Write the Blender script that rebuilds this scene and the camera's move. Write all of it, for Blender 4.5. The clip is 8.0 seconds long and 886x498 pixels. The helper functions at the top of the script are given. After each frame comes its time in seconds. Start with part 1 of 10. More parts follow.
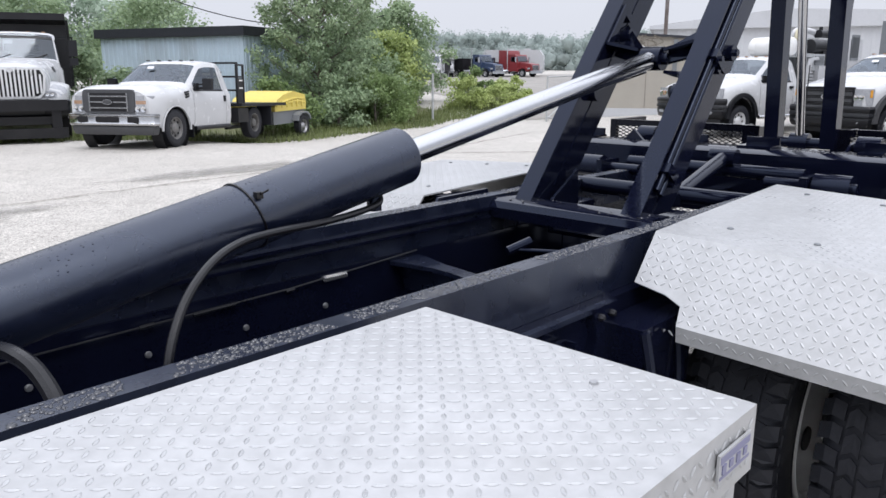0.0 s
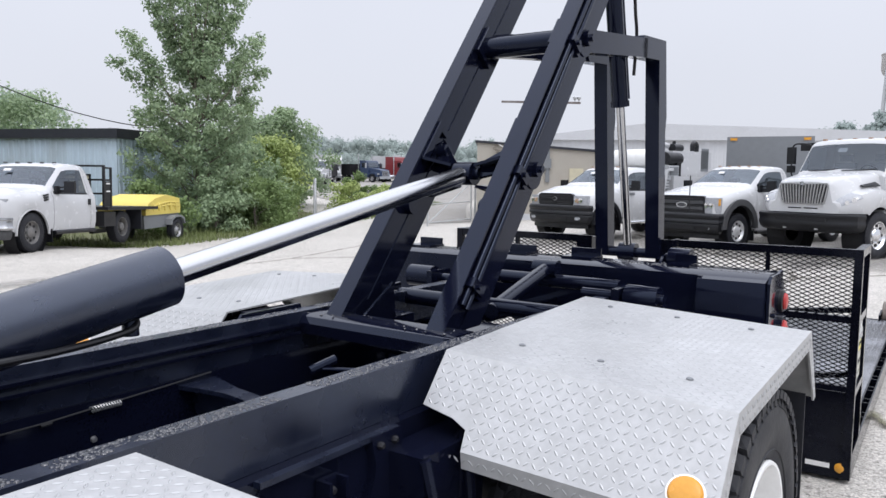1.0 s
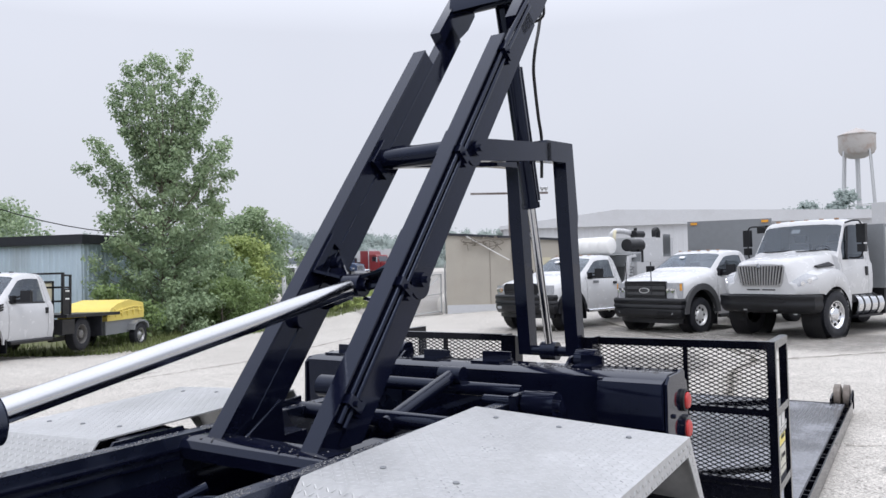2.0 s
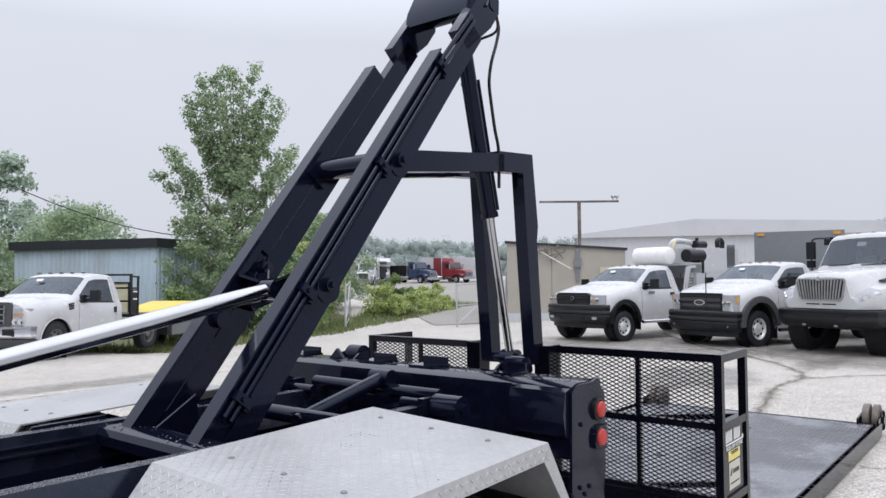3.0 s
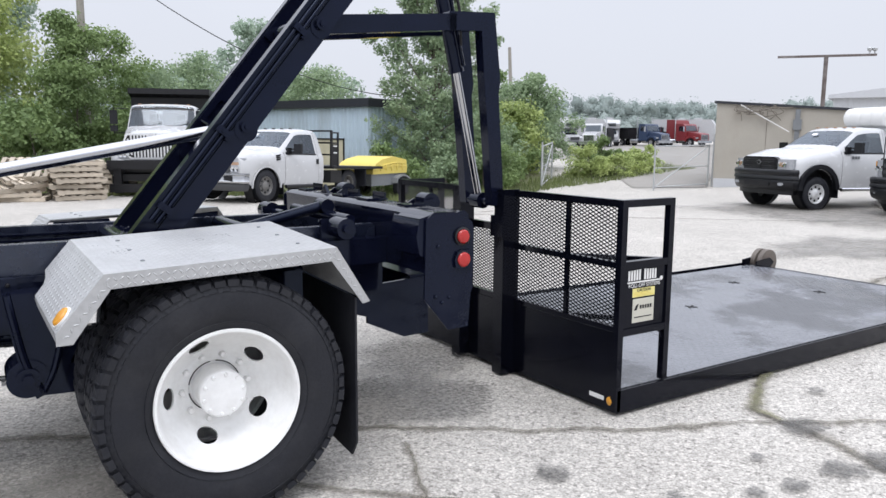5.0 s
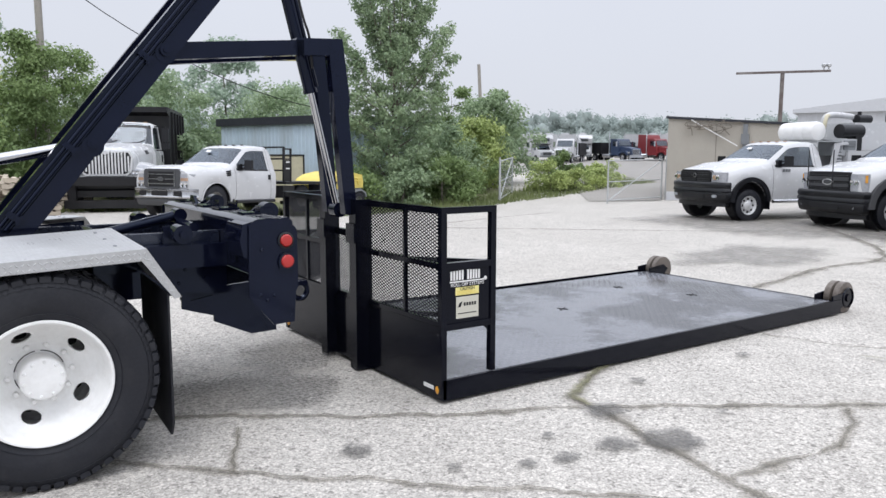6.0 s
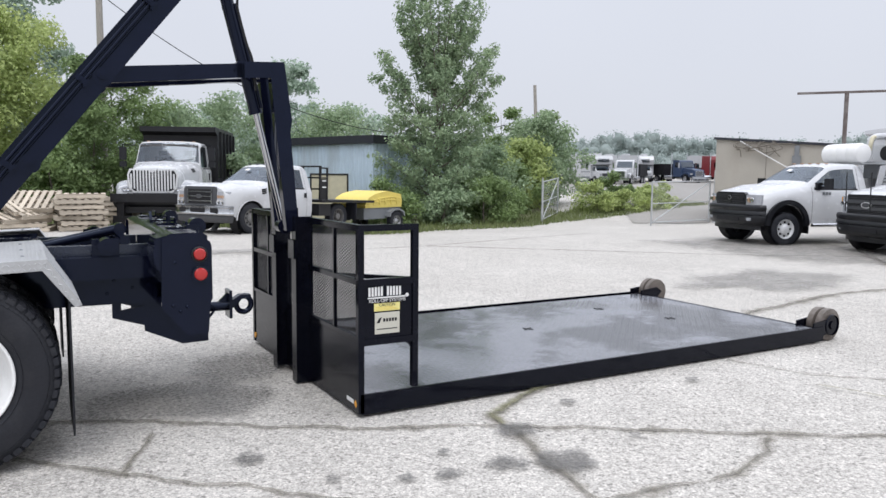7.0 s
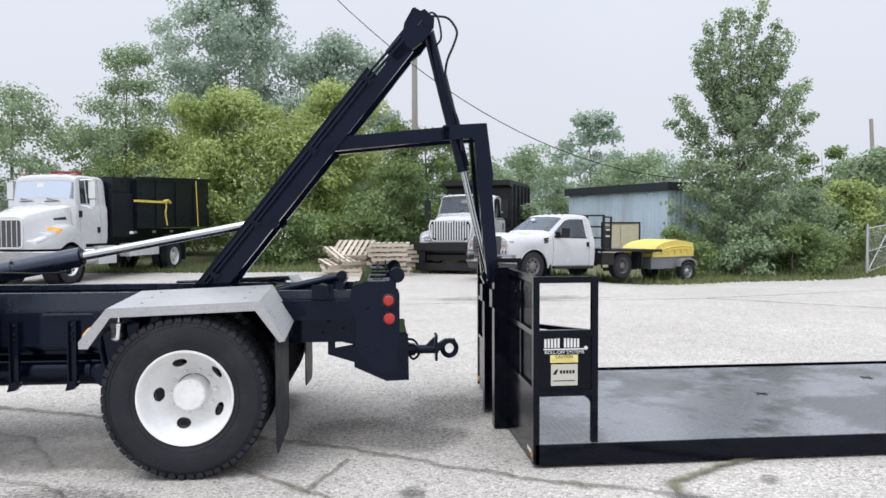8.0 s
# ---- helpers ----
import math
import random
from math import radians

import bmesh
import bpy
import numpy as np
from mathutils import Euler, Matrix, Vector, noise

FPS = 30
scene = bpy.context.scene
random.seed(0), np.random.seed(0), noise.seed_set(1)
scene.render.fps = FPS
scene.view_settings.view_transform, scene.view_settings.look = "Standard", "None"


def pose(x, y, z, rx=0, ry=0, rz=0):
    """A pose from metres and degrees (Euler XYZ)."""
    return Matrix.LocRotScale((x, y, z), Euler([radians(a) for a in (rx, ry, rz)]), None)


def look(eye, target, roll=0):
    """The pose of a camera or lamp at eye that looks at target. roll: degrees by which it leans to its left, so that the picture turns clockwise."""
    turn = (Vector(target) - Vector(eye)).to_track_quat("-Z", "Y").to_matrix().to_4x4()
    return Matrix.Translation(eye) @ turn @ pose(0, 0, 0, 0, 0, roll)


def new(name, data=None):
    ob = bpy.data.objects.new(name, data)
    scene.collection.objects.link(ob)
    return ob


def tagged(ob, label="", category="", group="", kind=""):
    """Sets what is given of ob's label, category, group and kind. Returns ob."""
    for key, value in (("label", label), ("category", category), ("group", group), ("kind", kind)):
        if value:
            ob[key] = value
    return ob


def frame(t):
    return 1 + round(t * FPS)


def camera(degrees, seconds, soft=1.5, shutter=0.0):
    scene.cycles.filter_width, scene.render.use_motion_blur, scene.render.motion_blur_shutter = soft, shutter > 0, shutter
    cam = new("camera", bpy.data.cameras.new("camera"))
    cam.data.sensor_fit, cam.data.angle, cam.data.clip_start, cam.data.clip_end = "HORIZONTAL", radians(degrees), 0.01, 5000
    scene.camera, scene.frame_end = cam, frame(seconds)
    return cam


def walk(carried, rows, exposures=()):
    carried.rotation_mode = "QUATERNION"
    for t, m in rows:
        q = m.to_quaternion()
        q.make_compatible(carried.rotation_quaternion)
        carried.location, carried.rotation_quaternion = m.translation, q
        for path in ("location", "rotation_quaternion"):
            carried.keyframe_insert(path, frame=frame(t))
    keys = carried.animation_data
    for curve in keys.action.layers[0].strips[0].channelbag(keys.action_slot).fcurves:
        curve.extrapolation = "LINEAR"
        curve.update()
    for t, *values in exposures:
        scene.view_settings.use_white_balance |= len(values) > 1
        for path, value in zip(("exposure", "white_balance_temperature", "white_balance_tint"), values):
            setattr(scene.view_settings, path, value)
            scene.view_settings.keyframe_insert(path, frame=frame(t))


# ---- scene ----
cam = camera(61.2, 8.0)
METRES, EYE, TILT, LEAN, TURN = 8.0, 1.5, 0.0, 0.0, 0.0
PATH = [
    (0, (-4.714, -1.447, 1.592), (-3.277, -0.134, 1.131), -0.1),
    (0.5, (-4.606, -1.578, 1.607), (-3.057, -0.368, 1.242), 0.5),
    (1, (-4.455, -1.62, 1.625), (-2.805, -0.506, 1.434), 0.6),
    (1.5, (-4.341, -1.684, 1.682), (-2.637, -0.638, 1.653), -0.6),
    (2.8, (-4.03, -2.433, 1.707), (-2.415, -1.26, 1.829), -1.0),
    (3, (-3.952, -2.557, 1.687), (-2.386, -1.315, 1.761), -0.5),
    (3.5, (-3.854, -3.005, 1.644), (-2.454, -1.579, 1.551), 0.8),
    (4, (-3.607, -3.356, 1.594), (-2.382, -1.793, 1.351), 1.3),
    (5.3, (-3.036, -4.512, 1.603), (-1.953, -2.855, 1.316), 0.3),
    (5.5, (-2.948, -4.719, 1.597), (-1.854, -3.068, 1.32), 0.1),
    (6, (-2.651, -5.099, 1.595), (-1.525, -3.464, 1.346), 0.1),
    (6.5, (-2.244, -5.365, 1.586), (-1.118, -3.729, 1.356), 0.5),
    (7, (-1.895, -5.678, 1.594), (-0.915, -3.946, 1.397), 0.5),
    (7.5, (-1.514, -5.839, 1.614), (-0.883, -3.946, 1.481), 0.2),
    (8, (-1.099, -6.065, 1.631), (-0.898, -4.076, 1.559), -0.2),
]
walk(cam, [(t, look(eye, target, roll)) for t, eye, target, roll in PATH], [(0.0, 0.13, 6285, 12), (1.5, 0.10, 6285, 12), (3.0, -0.02, 6285, 12), (4.0, 0.17, 6285, 12), (5.5, 0.12, 6290, 11), (6.5, 0.04, 6290, 11), (7.5, 0.06, 6290, 11), (8.0, 0.12, 6290, 11)])

# ---- world, sun, exposure ----
world = bpy.data.worlds.new("overcast_sky")
scene.world = world
world.use_nodes = True
wn, wl = world.node_tree.nodes, world.node_tree.links
wn.clear()
w_out = wn.new("ShaderNodeOutputWorld")
w_bg = wn.new("ShaderNodeBackground")
w_sky = wn.new("ShaderNodeTexSky")
w_sky.sky_type = 'NISHITA'
w_sky.sun_disc = False
w_sky.sun_elevation = radians(58)
w_sky.sun_rotation = radians(200)
w_sky.dust_density = 6.0
w_dim = wn.new("ShaderNodeMixRGB")
w_dim.blend_type = 'MULTIPLY'
w_dim.inputs[0].default_value = 1.0
w_dim.inputs[2].default_value = (0.07, 0.07, 0.07, 1)
w_tc = wn.new("ShaderNodeTexCoord")
w_sep = wn.new("ShaderNodeSeparateXYZ")
w_ramp = wn.new("ShaderNodeValToRGB")
w_ramp.color_ramp.elements[0].position = 0.0
w_ramp.color_ramp.elements[0].color = (0.71, 0.73, 0.775, 1)
w_ramp.color_ramp.elements[1].position = 0.9
w_ramp.color_ramp.elements[1].color = (1.95, 2.0, 2.14, 1)
w_high = w_ramp.color_ramp.elements.new(0.56)
w_high.color = (1.55, 1.60, 1.72, 1)
w_mid = w_ramp.color_ramp.elements.new(0.30)
w_mid.color = (0.765, 0.79, 0.855, 1)
w_cloud = wn.new("ShaderNodeTexNoise")
w_cloud.inputs["Scale"].default_value = 2.2
w_cloud.inputs["Detail"].default_value = 3.0
w_cr = wn.new("ShaderNodeMapRange")
w_cr.inputs["To Min"].default_value = 0.95
w_cr.inputs["To Max"].default_value = 1.06
w_mul = wn.new("ShaderNodeMixRGB")
w_mul.blend_type = 'MULTIPLY'
w_mul.inputs[0].default_value = 1.0
w_mix = wn.new("ShaderNodeMixRGB")
w_mix.inputs[0].default_value = 0.06
wl.new(w_tc.outputs["Generated"], w_sep.inputs[0])
wl.new(w_sep.outputs["Z"], w_ramp.inputs[0])
wl.new(w_tc.outputs["Generated"], w_cloud.inputs["Vector"])
wl.new(w_cloud.outputs["Fac"], w_cr.inputs["Value"])
wl.new(w_ramp.outputs[0], w_mul.inputs[1])
wl.new(w_cr.outputs[0], w_mul.inputs[2])
wl.new(w_sky.outputs[0], w_dim.inputs[1])
wl.new(w_mul.outputs[0], w_mix.inputs[1])
wl.new(w_dim.outputs[0], w_mix.inputs[2])
wl.new(w_mix.outputs[0], w_bg.inputs[0])
wl.new(w_bg.outputs[0], w_out.inputs[0])
w_bg.inputs[1].default_value = 1.0

sun_data = bpy.data.lights.new("sun", 'SUN')
sun_data.energy = 0.9
sun_data.angle = radians(25)
sun_data.color = (1.0, 0.97, 0.93)
sun_lamp = new("sun", sun_data)
sun_lamp.matrix_basis = look((-6, -8, 20), (0, 0, 0))

# ---- materials ----
def mat(name, color, rough=0.6, metal=0.0, var=0.15, scale=6.0, fine=60.0, bump=0.1, rvar=0.1, spec=0.5, dirt=None, dirt_amount=0.35, dirt_scale=1.5, rand=0.0, dist=0.01, stretch=(1, 1, 1), coat=0.0, beads=0.0):
    """A worn surface: two scales of noise on the colour, the gloss and the relief; dirt in patches."""
    m = bpy.data.materials.new(name)
    m.use_nodes = True
    n, l = m.node_tree.nodes, m.node_tree.links
    b = n["Principled BSDF"]
    tc = n.new("ShaderNodeTexCoord")
    mp = n.new("ShaderNodeMapping")
    mp.inputs["Scale"].default_value = stretch
    l.new(tc.outputs["Object"], mp.inputs[0])
    big = n.new("ShaderNodeTexNoise")
    big.inputs["Scale"].default_value = scale
    big.inputs["Detail"].default_value = 5
    small = n.new("ShaderNodeTexNoise")
    small.inputs["Scale"].default_value = fine
    small.inputs["Detail"].default_value = 3
    for t in (big, small):
        l.new(mp.outputs[0], t.inputs["Vector"])
    add = n.new("ShaderNodeMath")
    add.operation = 'ADD'
    l.new(big.outputs["Fac"], add.inputs[0])
    l.new(small.outputs["Fac"], add.inputs[1])
    val = n.new("ShaderNodeMapRange")
    val.inputs["From Min"].default_value, val.inputs["From Max"].default_value = 0.6, 1.4
    val.inputs["To Min"].default_value, val.inputs["To Max"].default_value = 1 - var, 1 + var
    l.new(add.outputs[0], val.inputs["Value"])
    mul = n.new("ShaderNodeMixRGB")
    mul.blend_type = 'MULTIPLY'
    mul.inputs[0].default_value = 1
    mul.inputs[1].default_value = (*color, 1)
    l.new(val.outputs[0], mul.inputs[2])
    col = mul.outputs[0]
    if rand:
        info = n.new("ShaderNodeObjectInfo")
        rr = n.new("ShaderNodeMapRange")
        rr.inputs["To Min"].default_value, rr.inputs["To Max"].default_value = 1 - rand, 1 + rand
        l.new(info.outputs["Random"], rr.inputs["Value"])
        mul2 = n.new("ShaderNodeMixRGB")
        mul2.blend_type = 'MULTIPLY'
        mul2.inputs[0].default_value = 1
        l.new(col, mul2.inputs[1])
        l.new(rr.outputs[0], mul2.inputs[2])
        col = mul2.outputs[0]
    if dirt:
        dn = n.new("ShaderNodeTexNoise")
        dn.inputs["Scale"].default_value = dirt_scale
        dn.inputs["Detail"].default_value = 7
        dn.inputs["Roughness"].default_value = 0.65
        l.new(mp.outputs[0], dn.inputs["Vector"])
        dr = n.new("ShaderNodeMapRange")
        dr.inputs["From Min"].default_value, dr.inputs["From Max"].default_value = 0.48, 0.72
        dr.inputs["To Max"].default_value = dirt_amount
        l.new(dn.outputs["Fac"], dr.inputs["Value"])
        dm = n.new("ShaderNodeMixRGB")
        dm.inputs[2].default_value = (*dirt, 1)
        l.new(dr.outputs[0], dm.inputs[0])
        l.new(col, dm.inputs[1])
        col = dm.outputs[0]
    l.new(col, b.inputs["Base Color"])
    ro = n.new("ShaderNodeMapRange")
    ro.inputs["From Min"].default_value, ro.inputs["From Max"].default_value = 0.3, 0.7
    ro.inputs["To Min"].default_value, ro.inputs["To Max"].default_value = max(rough - rvar, 0.02), min(rough + rvar, 1)
    l.new(big.outputs["Fac"], ro.inputs["Value"])
    l.new(ro.outputs[0], b.inputs["Roughness"])
    b.inputs["Metallic"].default_value = metal
    b.inputs["Specular IOR Level"].default_value = spec
    b.inputs["Coat Weight"].default_value = coat
    if beads:
        vor = n.new("ShaderNodeTexVoronoi")
        vor.inputs["Scale"].default_value = beads
        l.new(tc.outputs["Object"], vor.inputs["Vector"])
        br = n.new("ShaderNodeMapRange")
        br.inputs["From Min"].default_value, br.inputs["From Max"].default_value = 0.07, 0.22
        br.inputs["To Min"].default_value, br.inputs["To Max"].default_value = 1.0, 0.0
        # drops lie on what faces up, in loose patches
        geo = n.new("ShaderNodeNewGeometry")
        sep = n.new("ShaderNodeSeparateXYZ")
        up = n.new("ShaderNodeMapRange")
        up.inputs["From Min"].default_value, up.inputs["From Max"].default_value = 0.25, 0.85
        patchy = n.new("ShaderNodeMapRange")
        patchy.inputs["From Min"].default_value, patchy.inputs["From Max"].default_value = 0.42, 0.60
        m1, m2 = n.new("ShaderNodeMath"), n.new("ShaderNodeMath")
        m1.operation = m2.operation = 'MULTIPLY'
        l.new(geo.outputs["Normal"], sep.inputs[0])
        l.new(sep.outputs["Z"], up.inputs["Value"])
        l.new(big.outputs["Fac"], patchy.inputs["Value"])
        l.new(up.outputs[0], m1.inputs[0])
        l.new(patchy.outputs[0], m1.inputs[1])
        l.new(m1.outputs[0], m2.inputs[0])
        l.new(vor.outputs["Distance"], br.inputs["Value"])
        bb = n.new("ShaderNodeBump")
        bb.inputs["Strength"].default_value = 1.0
        bb.inputs["Distance"].default_value = 0.0035
        l.new(br.outputs[0], m2.inputs[1])
        l.new(m2.outputs[0], bb.inputs["Height"])
        l.new(bb.outputs[0], b.inputs["Normal"])
    elif bump:
        bp = n.new("ShaderNodeBump")
        bp.inputs["Strength"].default_value = bump
        bp.inputs["Distance"].default_value = dist
        l.new(small.outputs["Fac"], bp.inputs["Height"])
        l.new(bp.outputs[0], b.inputs["Normal"])
    return m


def glass_mat(name, color, ior=1.85):
    """Tinted vehicle glass: it mirrors the sky by its angle and lets the cabin show."""
    m = bpy.data.materials.new(name)
    m.use_nodes = True
    n, l = m.node_tree.nodes, m.node_tree.links
    n.remove(n["Principled BSDF"])
    tr = n.new("ShaderNodeBsdfTransparent")
    tr.inputs[0].default_value = (*color, 1)
    gl = n.new("ShaderNodeBsdfGlossy")
    gl.inputs["Roughness"].default_value = 0.03
    gl.inputs["Color"].default_value = (0.82, 0.90, 1.0, 1)
    fr = n.new("ShaderNodeFresnel")
    fr.inputs["IOR"].default_value = ior
    mx = n.new("ShaderNodeMixShader")
    l.new(fr.outputs[0], mx.inputs[0])
    l.new(tr.outputs[0], mx.inputs[1])
    l.new(gl.outputs[0], mx.inputs[2])
    l.new(mx.outputs[0], n["Material Output"].inputs[0])
    return m


M_BLACK = mat("black_gloss_paint", (0.0042, 0.0052, 0.0140), 0.07, var=0.25, bump=0.03, fine=140, rvar=0.03, dist=0.002, spec=0.30, dirt=(0.006, 0.007, 0.013), dirt_amount=0.4, dirt_scale=5)
M_BLACK.node_tree.nodes["Principled BSDF"].inputs["Specular Tint"].default_value = (0.63, 0.75, 1.0, 1)
M_BLACK_P = mat("black_platform_paint", (0.0030, 0.0034, 0.0070), 0.13, var=0.3, bump=0.04, fine=140, rvar=0.05, dist=0.002, spec=0.20, dirt=(0.007, 0.0072, 0.010), dirt_amount=0.45, dirt_scale=4)
M_BLACK_P.node_tree.nodes["Principled BSDF"].inputs["Specular Tint"].default_value = (0.80, 0.86, 1.0, 1)
# the lighter dirt tone paints in the pale sheen of the water film
M_BLACK_WET = mat("wet_black_paint", (0.007, 0.0095, 0.022), 0.28, var=0.3, scale=9, rvar=0.10, spec=0.9, dirt=(0.016, 0.020, 0.036), dirt_amount=0.4, dirt_scale=12, beads=105)
M_BLACK_WET.node_tree.nodes["Principled BSDF"].inputs["Specular Tint"].default_value = (0.78, 0.86, 1.0, 1)
M_DROP = mat("rain_drop_on_black", (0.012, 0.014, 0.022), 0.03, var=0.1, bump=0.0, rvar=0.01, spec=1.0)
M_UNDER = mat("grimy_black_underbody", (0.006, 0.006, 0.009), 0.5, var=0.4, bump=0.3, fine=50, spec=0.4, dirt=(0.022, 0.021, 0.021), dirt_amount=0.4, dirt_scale=4)
M_RUBBER = mat("tyre_rubber", (0.0125, 0.0135, 0.0185), 0.60, var=0.3, bump=0.3, fine=70, spec=0.35, dirt=(0.040, 0.041, 0.046), dirt_amount=0.45, dirt_scale=5, dist=0.004)
M_HOSE = mat("hose_rubber", (0.006, 0.006, 0.008), 0.35, var=0.3, bump=0.3, fine=220, dist=0.002, spec=0.4)
M_ROLLER = mat("worn_roller_steel", (0.13, 0.11, 0.095), 0.6, metal=0.3, var=0.3, bump=0.2, dirt=(0.30, 0.27, 0.24), dirt_amount=0.5, dirt_scale=8)
M_ALU = mat("bright_aluminium_tread_plate", (0.415, 0.418, 0.422), 0.40, metal=0.2, var=0.16, scale=2.5, fine=35, bump=0.08, rvar=0.10, dirt=(0.33, 0.33, 0.325), dirt_amount=0.55, dirt_scale=6, dist=0.003)
M_TREAD = mat("polished_tread_bars", (0.43, 0.435, 0.44), 0.34, metal=0.32, var=0.10, bump=0.05, rvar=0.1, dist=0.002, dirt=(0.38, 0.38, 0.375), dirt_amount=0.4, dirt_scale=20)
M_CHROME = mat("chromed_steel", (0.78, 0.79, 0.81), 0.12, metal=1.0, var=0.04, bump=0.02, rvar=0.04, dist=0.001)
M_ROD = mat("satin_piston_chrome", (0.52, 0.525, 0.54), 0.16, metal=1.0, var=0.05, bump=0.03, fine=200, rvar=0.05, dist=0.001, stretch=(1, 1, 1))
M_STEEL = mat("zinc_steel", (0.42, 0.42, 0.43), 0.4, metal=0.8, var=0.2, bump=0.1, dist=0.002)
M_RIM = mat("bright_machined_rim", (0.72, 0.725, 0.73), 0.32, metal=0.45, var=0.06, bump=0.05, rvar=0.06, dist=0.002)
M_WHITE_WHEEL = mat("white_wheel_paint", (0.84, 0.84, 0.83), 0.45, var=0.05, bump=0.1, fine=40, dirt=(0.45, 0.42, 0.38), dirt_amount=0.25, dirt_scale=9, dist=0.002)
M_WHITE = mat("white_vehicle_paint", (0.51, 0.515, 0.525), 0.25, var=0.03, bump=0.0, rvar=0.04, dirt=(0.52, 0.51, 0.48), dirt_amount=0.2, dirt_scale=1.2)
M_CREAM = mat("beige_wall", (0.37, 0.345, 0.30), 0.8, var=0.12, scale=1.2, bump=0.2, fine=30, dirt=(0.34, 0.30, 0.25), dirt_amount=0.5, dirt_scale=0.9)
M_GREYWALL = mat("grey_metal_cladding", (0.50, 0.51, 0.53), 0.6, var=0.06, bump=0.05, dirt=(0.36, 0.36, 0.36), dirt_amount=0.3, dirt_scale=0.3)
M_BLUE = mat("pale_blue_sheet_metal", (0.50, 0.60, 0.69), 0.5, var=0.10, bump=0.05, dirt=(0.30, 0.32, 0.33), dirt_amount=0.5, dirt_scale=0.8, stretch=(1, 1, 0.25))
M_ROOF = mat("dark_roof_fascia", (0.02, 0.022, 0.03), 0.6, var=0.2)
M_GLASS = glass_mat("tinted_side_glass", (0.42, 0.45, 0.46))
M_GLASS_L = glass_mat("windscreen_glass", (0.66, 0.70, 0.72), 1.75)
M_PLASTIC = mat("black_plastic_trim", (0.006, 0.0065, 0.009), 0.42, var=0.2, bump=0.05, spec=0.4)
M_DARKBODY = mat("black_dump_body_paint", (0.007, 0.007, 0.009), 0.45, var=0.3, bump=0.05, spec=0.4, dirt=(0.03, 0.03, 0.03), dirt_amount=0.3)
M_DARKRIM = mat("muddy_steel_wheel", (0.15, 0.148, 0.145), 0.55, metal=0.3, var=0.25, bump=0.1, dirt=(0.30, 0.27, 0.23), dirt_amount=0.5, dirt_scale=7)
M_BUMPER = mat("dull_chrome_bumper", (0.46, 0.465, 0.475), 0.22, metal=1.0, var=0.10, bump=0.03, rvar=0.06, dist=0.002, dirt=(0.22, 0.21, 0.20), dirt_amount=0.3, dirt_scale=5)
M_FLARE = mat("faded_grey_plastic", (0.055, 0.056, 0.060), 0.6, var=0.2, bump=0.05)
M_BIN = mat("black_bin_paint", (0.006, 0.0075, 0.013), 0.35, var=0.3, bump=0.1, spec=0.35)
M_GREYBOX = mat("grey_box_body", (0.18, 0.19, 0.20), 0.5, var=0.1)
M_GRILLE = mat("dark_grey_grille", (0.055, 0.057, 0.062), 0.4, var=0.15)
M_AMBER = mat("amber_reflector", (0.62, 0.285, 0.03), 0.25, var=0.1, fine=90, bump=0.2, dist=0.003)
M_RED = mat("red_lamp_lens", (0.40, 0.026, 0.024), 0.2, var=0.1, fine=120, bump=0.2, dist=0.003)
M_LAMP = mat("clear_headlamp", (0.33, 0.34, 0.36), 0.10, var=0.2, fine=25, bump=0.3, spec=0.8)
M_LAMP_DIM = mat("tinted_lamp_lens", (0.36, 0.23, 0.15), 0.2, var=0.2, fine=25, bump=0.2, spec=0.8)
M_YELLOW = mat("yellow_painted_metal", (0.66, 0.53, 0.12), 0.6, var=0.14, bump=0.08, dirt=(0.46, 0.36, 0.12), dirt_amount=0.4)
M_TAN = mat("tan_board", (0.52, 0.48, 0.35), 0.8, var=0.15)
M_PALLET = mat("weathered_pallet_wood", (0.46, 0.40, 0.32), 0.85, var=0.25, scale=3, fine=40, bump=0.3, rand=0.25, stretch=(1, 6, 6))
M_POLE = mat("weathered_pole_wood", (0.30, 0.28, 0.25), 0.9, var=0.2, stretch=(4, 4, 0.6), bump=0.3)
M_GALV = mat("galvanised_steel", (0.48, 0.49, 0.50), 0.5, metal=0.5, var=0.1)
M_TOWER = mat("streaked_tank_paint", (0.42, 0.40, 0.385), 0.8, var=0.1, dirt=(0.30, 0.215, 0.165), dirt_amount=0.75, dirt_scale=0.28)
M_GRAVEL = mat("grey_gravel", (0.27, 0.255, 0.235), 0.95, var=0.25, scale=0.5, fine=18, bump=0.5, dirt=(0.22, 0.21, 0.18), dirt_amount=0.6, dirt_scale=0.4)
M_RUST = mat("rusty_steel", (0.115, 0.092, 0.085), 0.8, var=0.3, dirt=(0.35, 0.34, 0.33), dirt_amount=0.6, dirt_scale=0.7)
M_DECK = None
M_LABEL_W = mat("white_label", (0.72, 0.715, 0.70), 0.5, var=0.05, bump=0.0)
M_LABEL_C = mat("cream_label", (0.52, 0.505, 0.43), 0.5, var=0.05, bump=0.0)
M_LABEL_Y = mat("yellow_label", (0.76, 0.68, 0.26), 0.5, var=0.05, bump=0.0)
# near-black for print, and for shade in gaps, holes and openings
M_PRINT_SHADE = mat("dark_print_and_shade", (0.012, 0.012, 0.014), 0.6, var=0.1, bump=0.0, spec=0.3)
M_LABEL_B = mat("blue_print", (0.17, 0.17, 0.27), 0.4, var=0.1, bump=0.0)
M_REDPAINT = mat("dark_red_paint", (0.20, 0.026, 0.03), 0.4, var=0.1)
M_NAVY = mat("navy_paint", (0.03, 0.05, 0.10), 0.4, var=0.1)
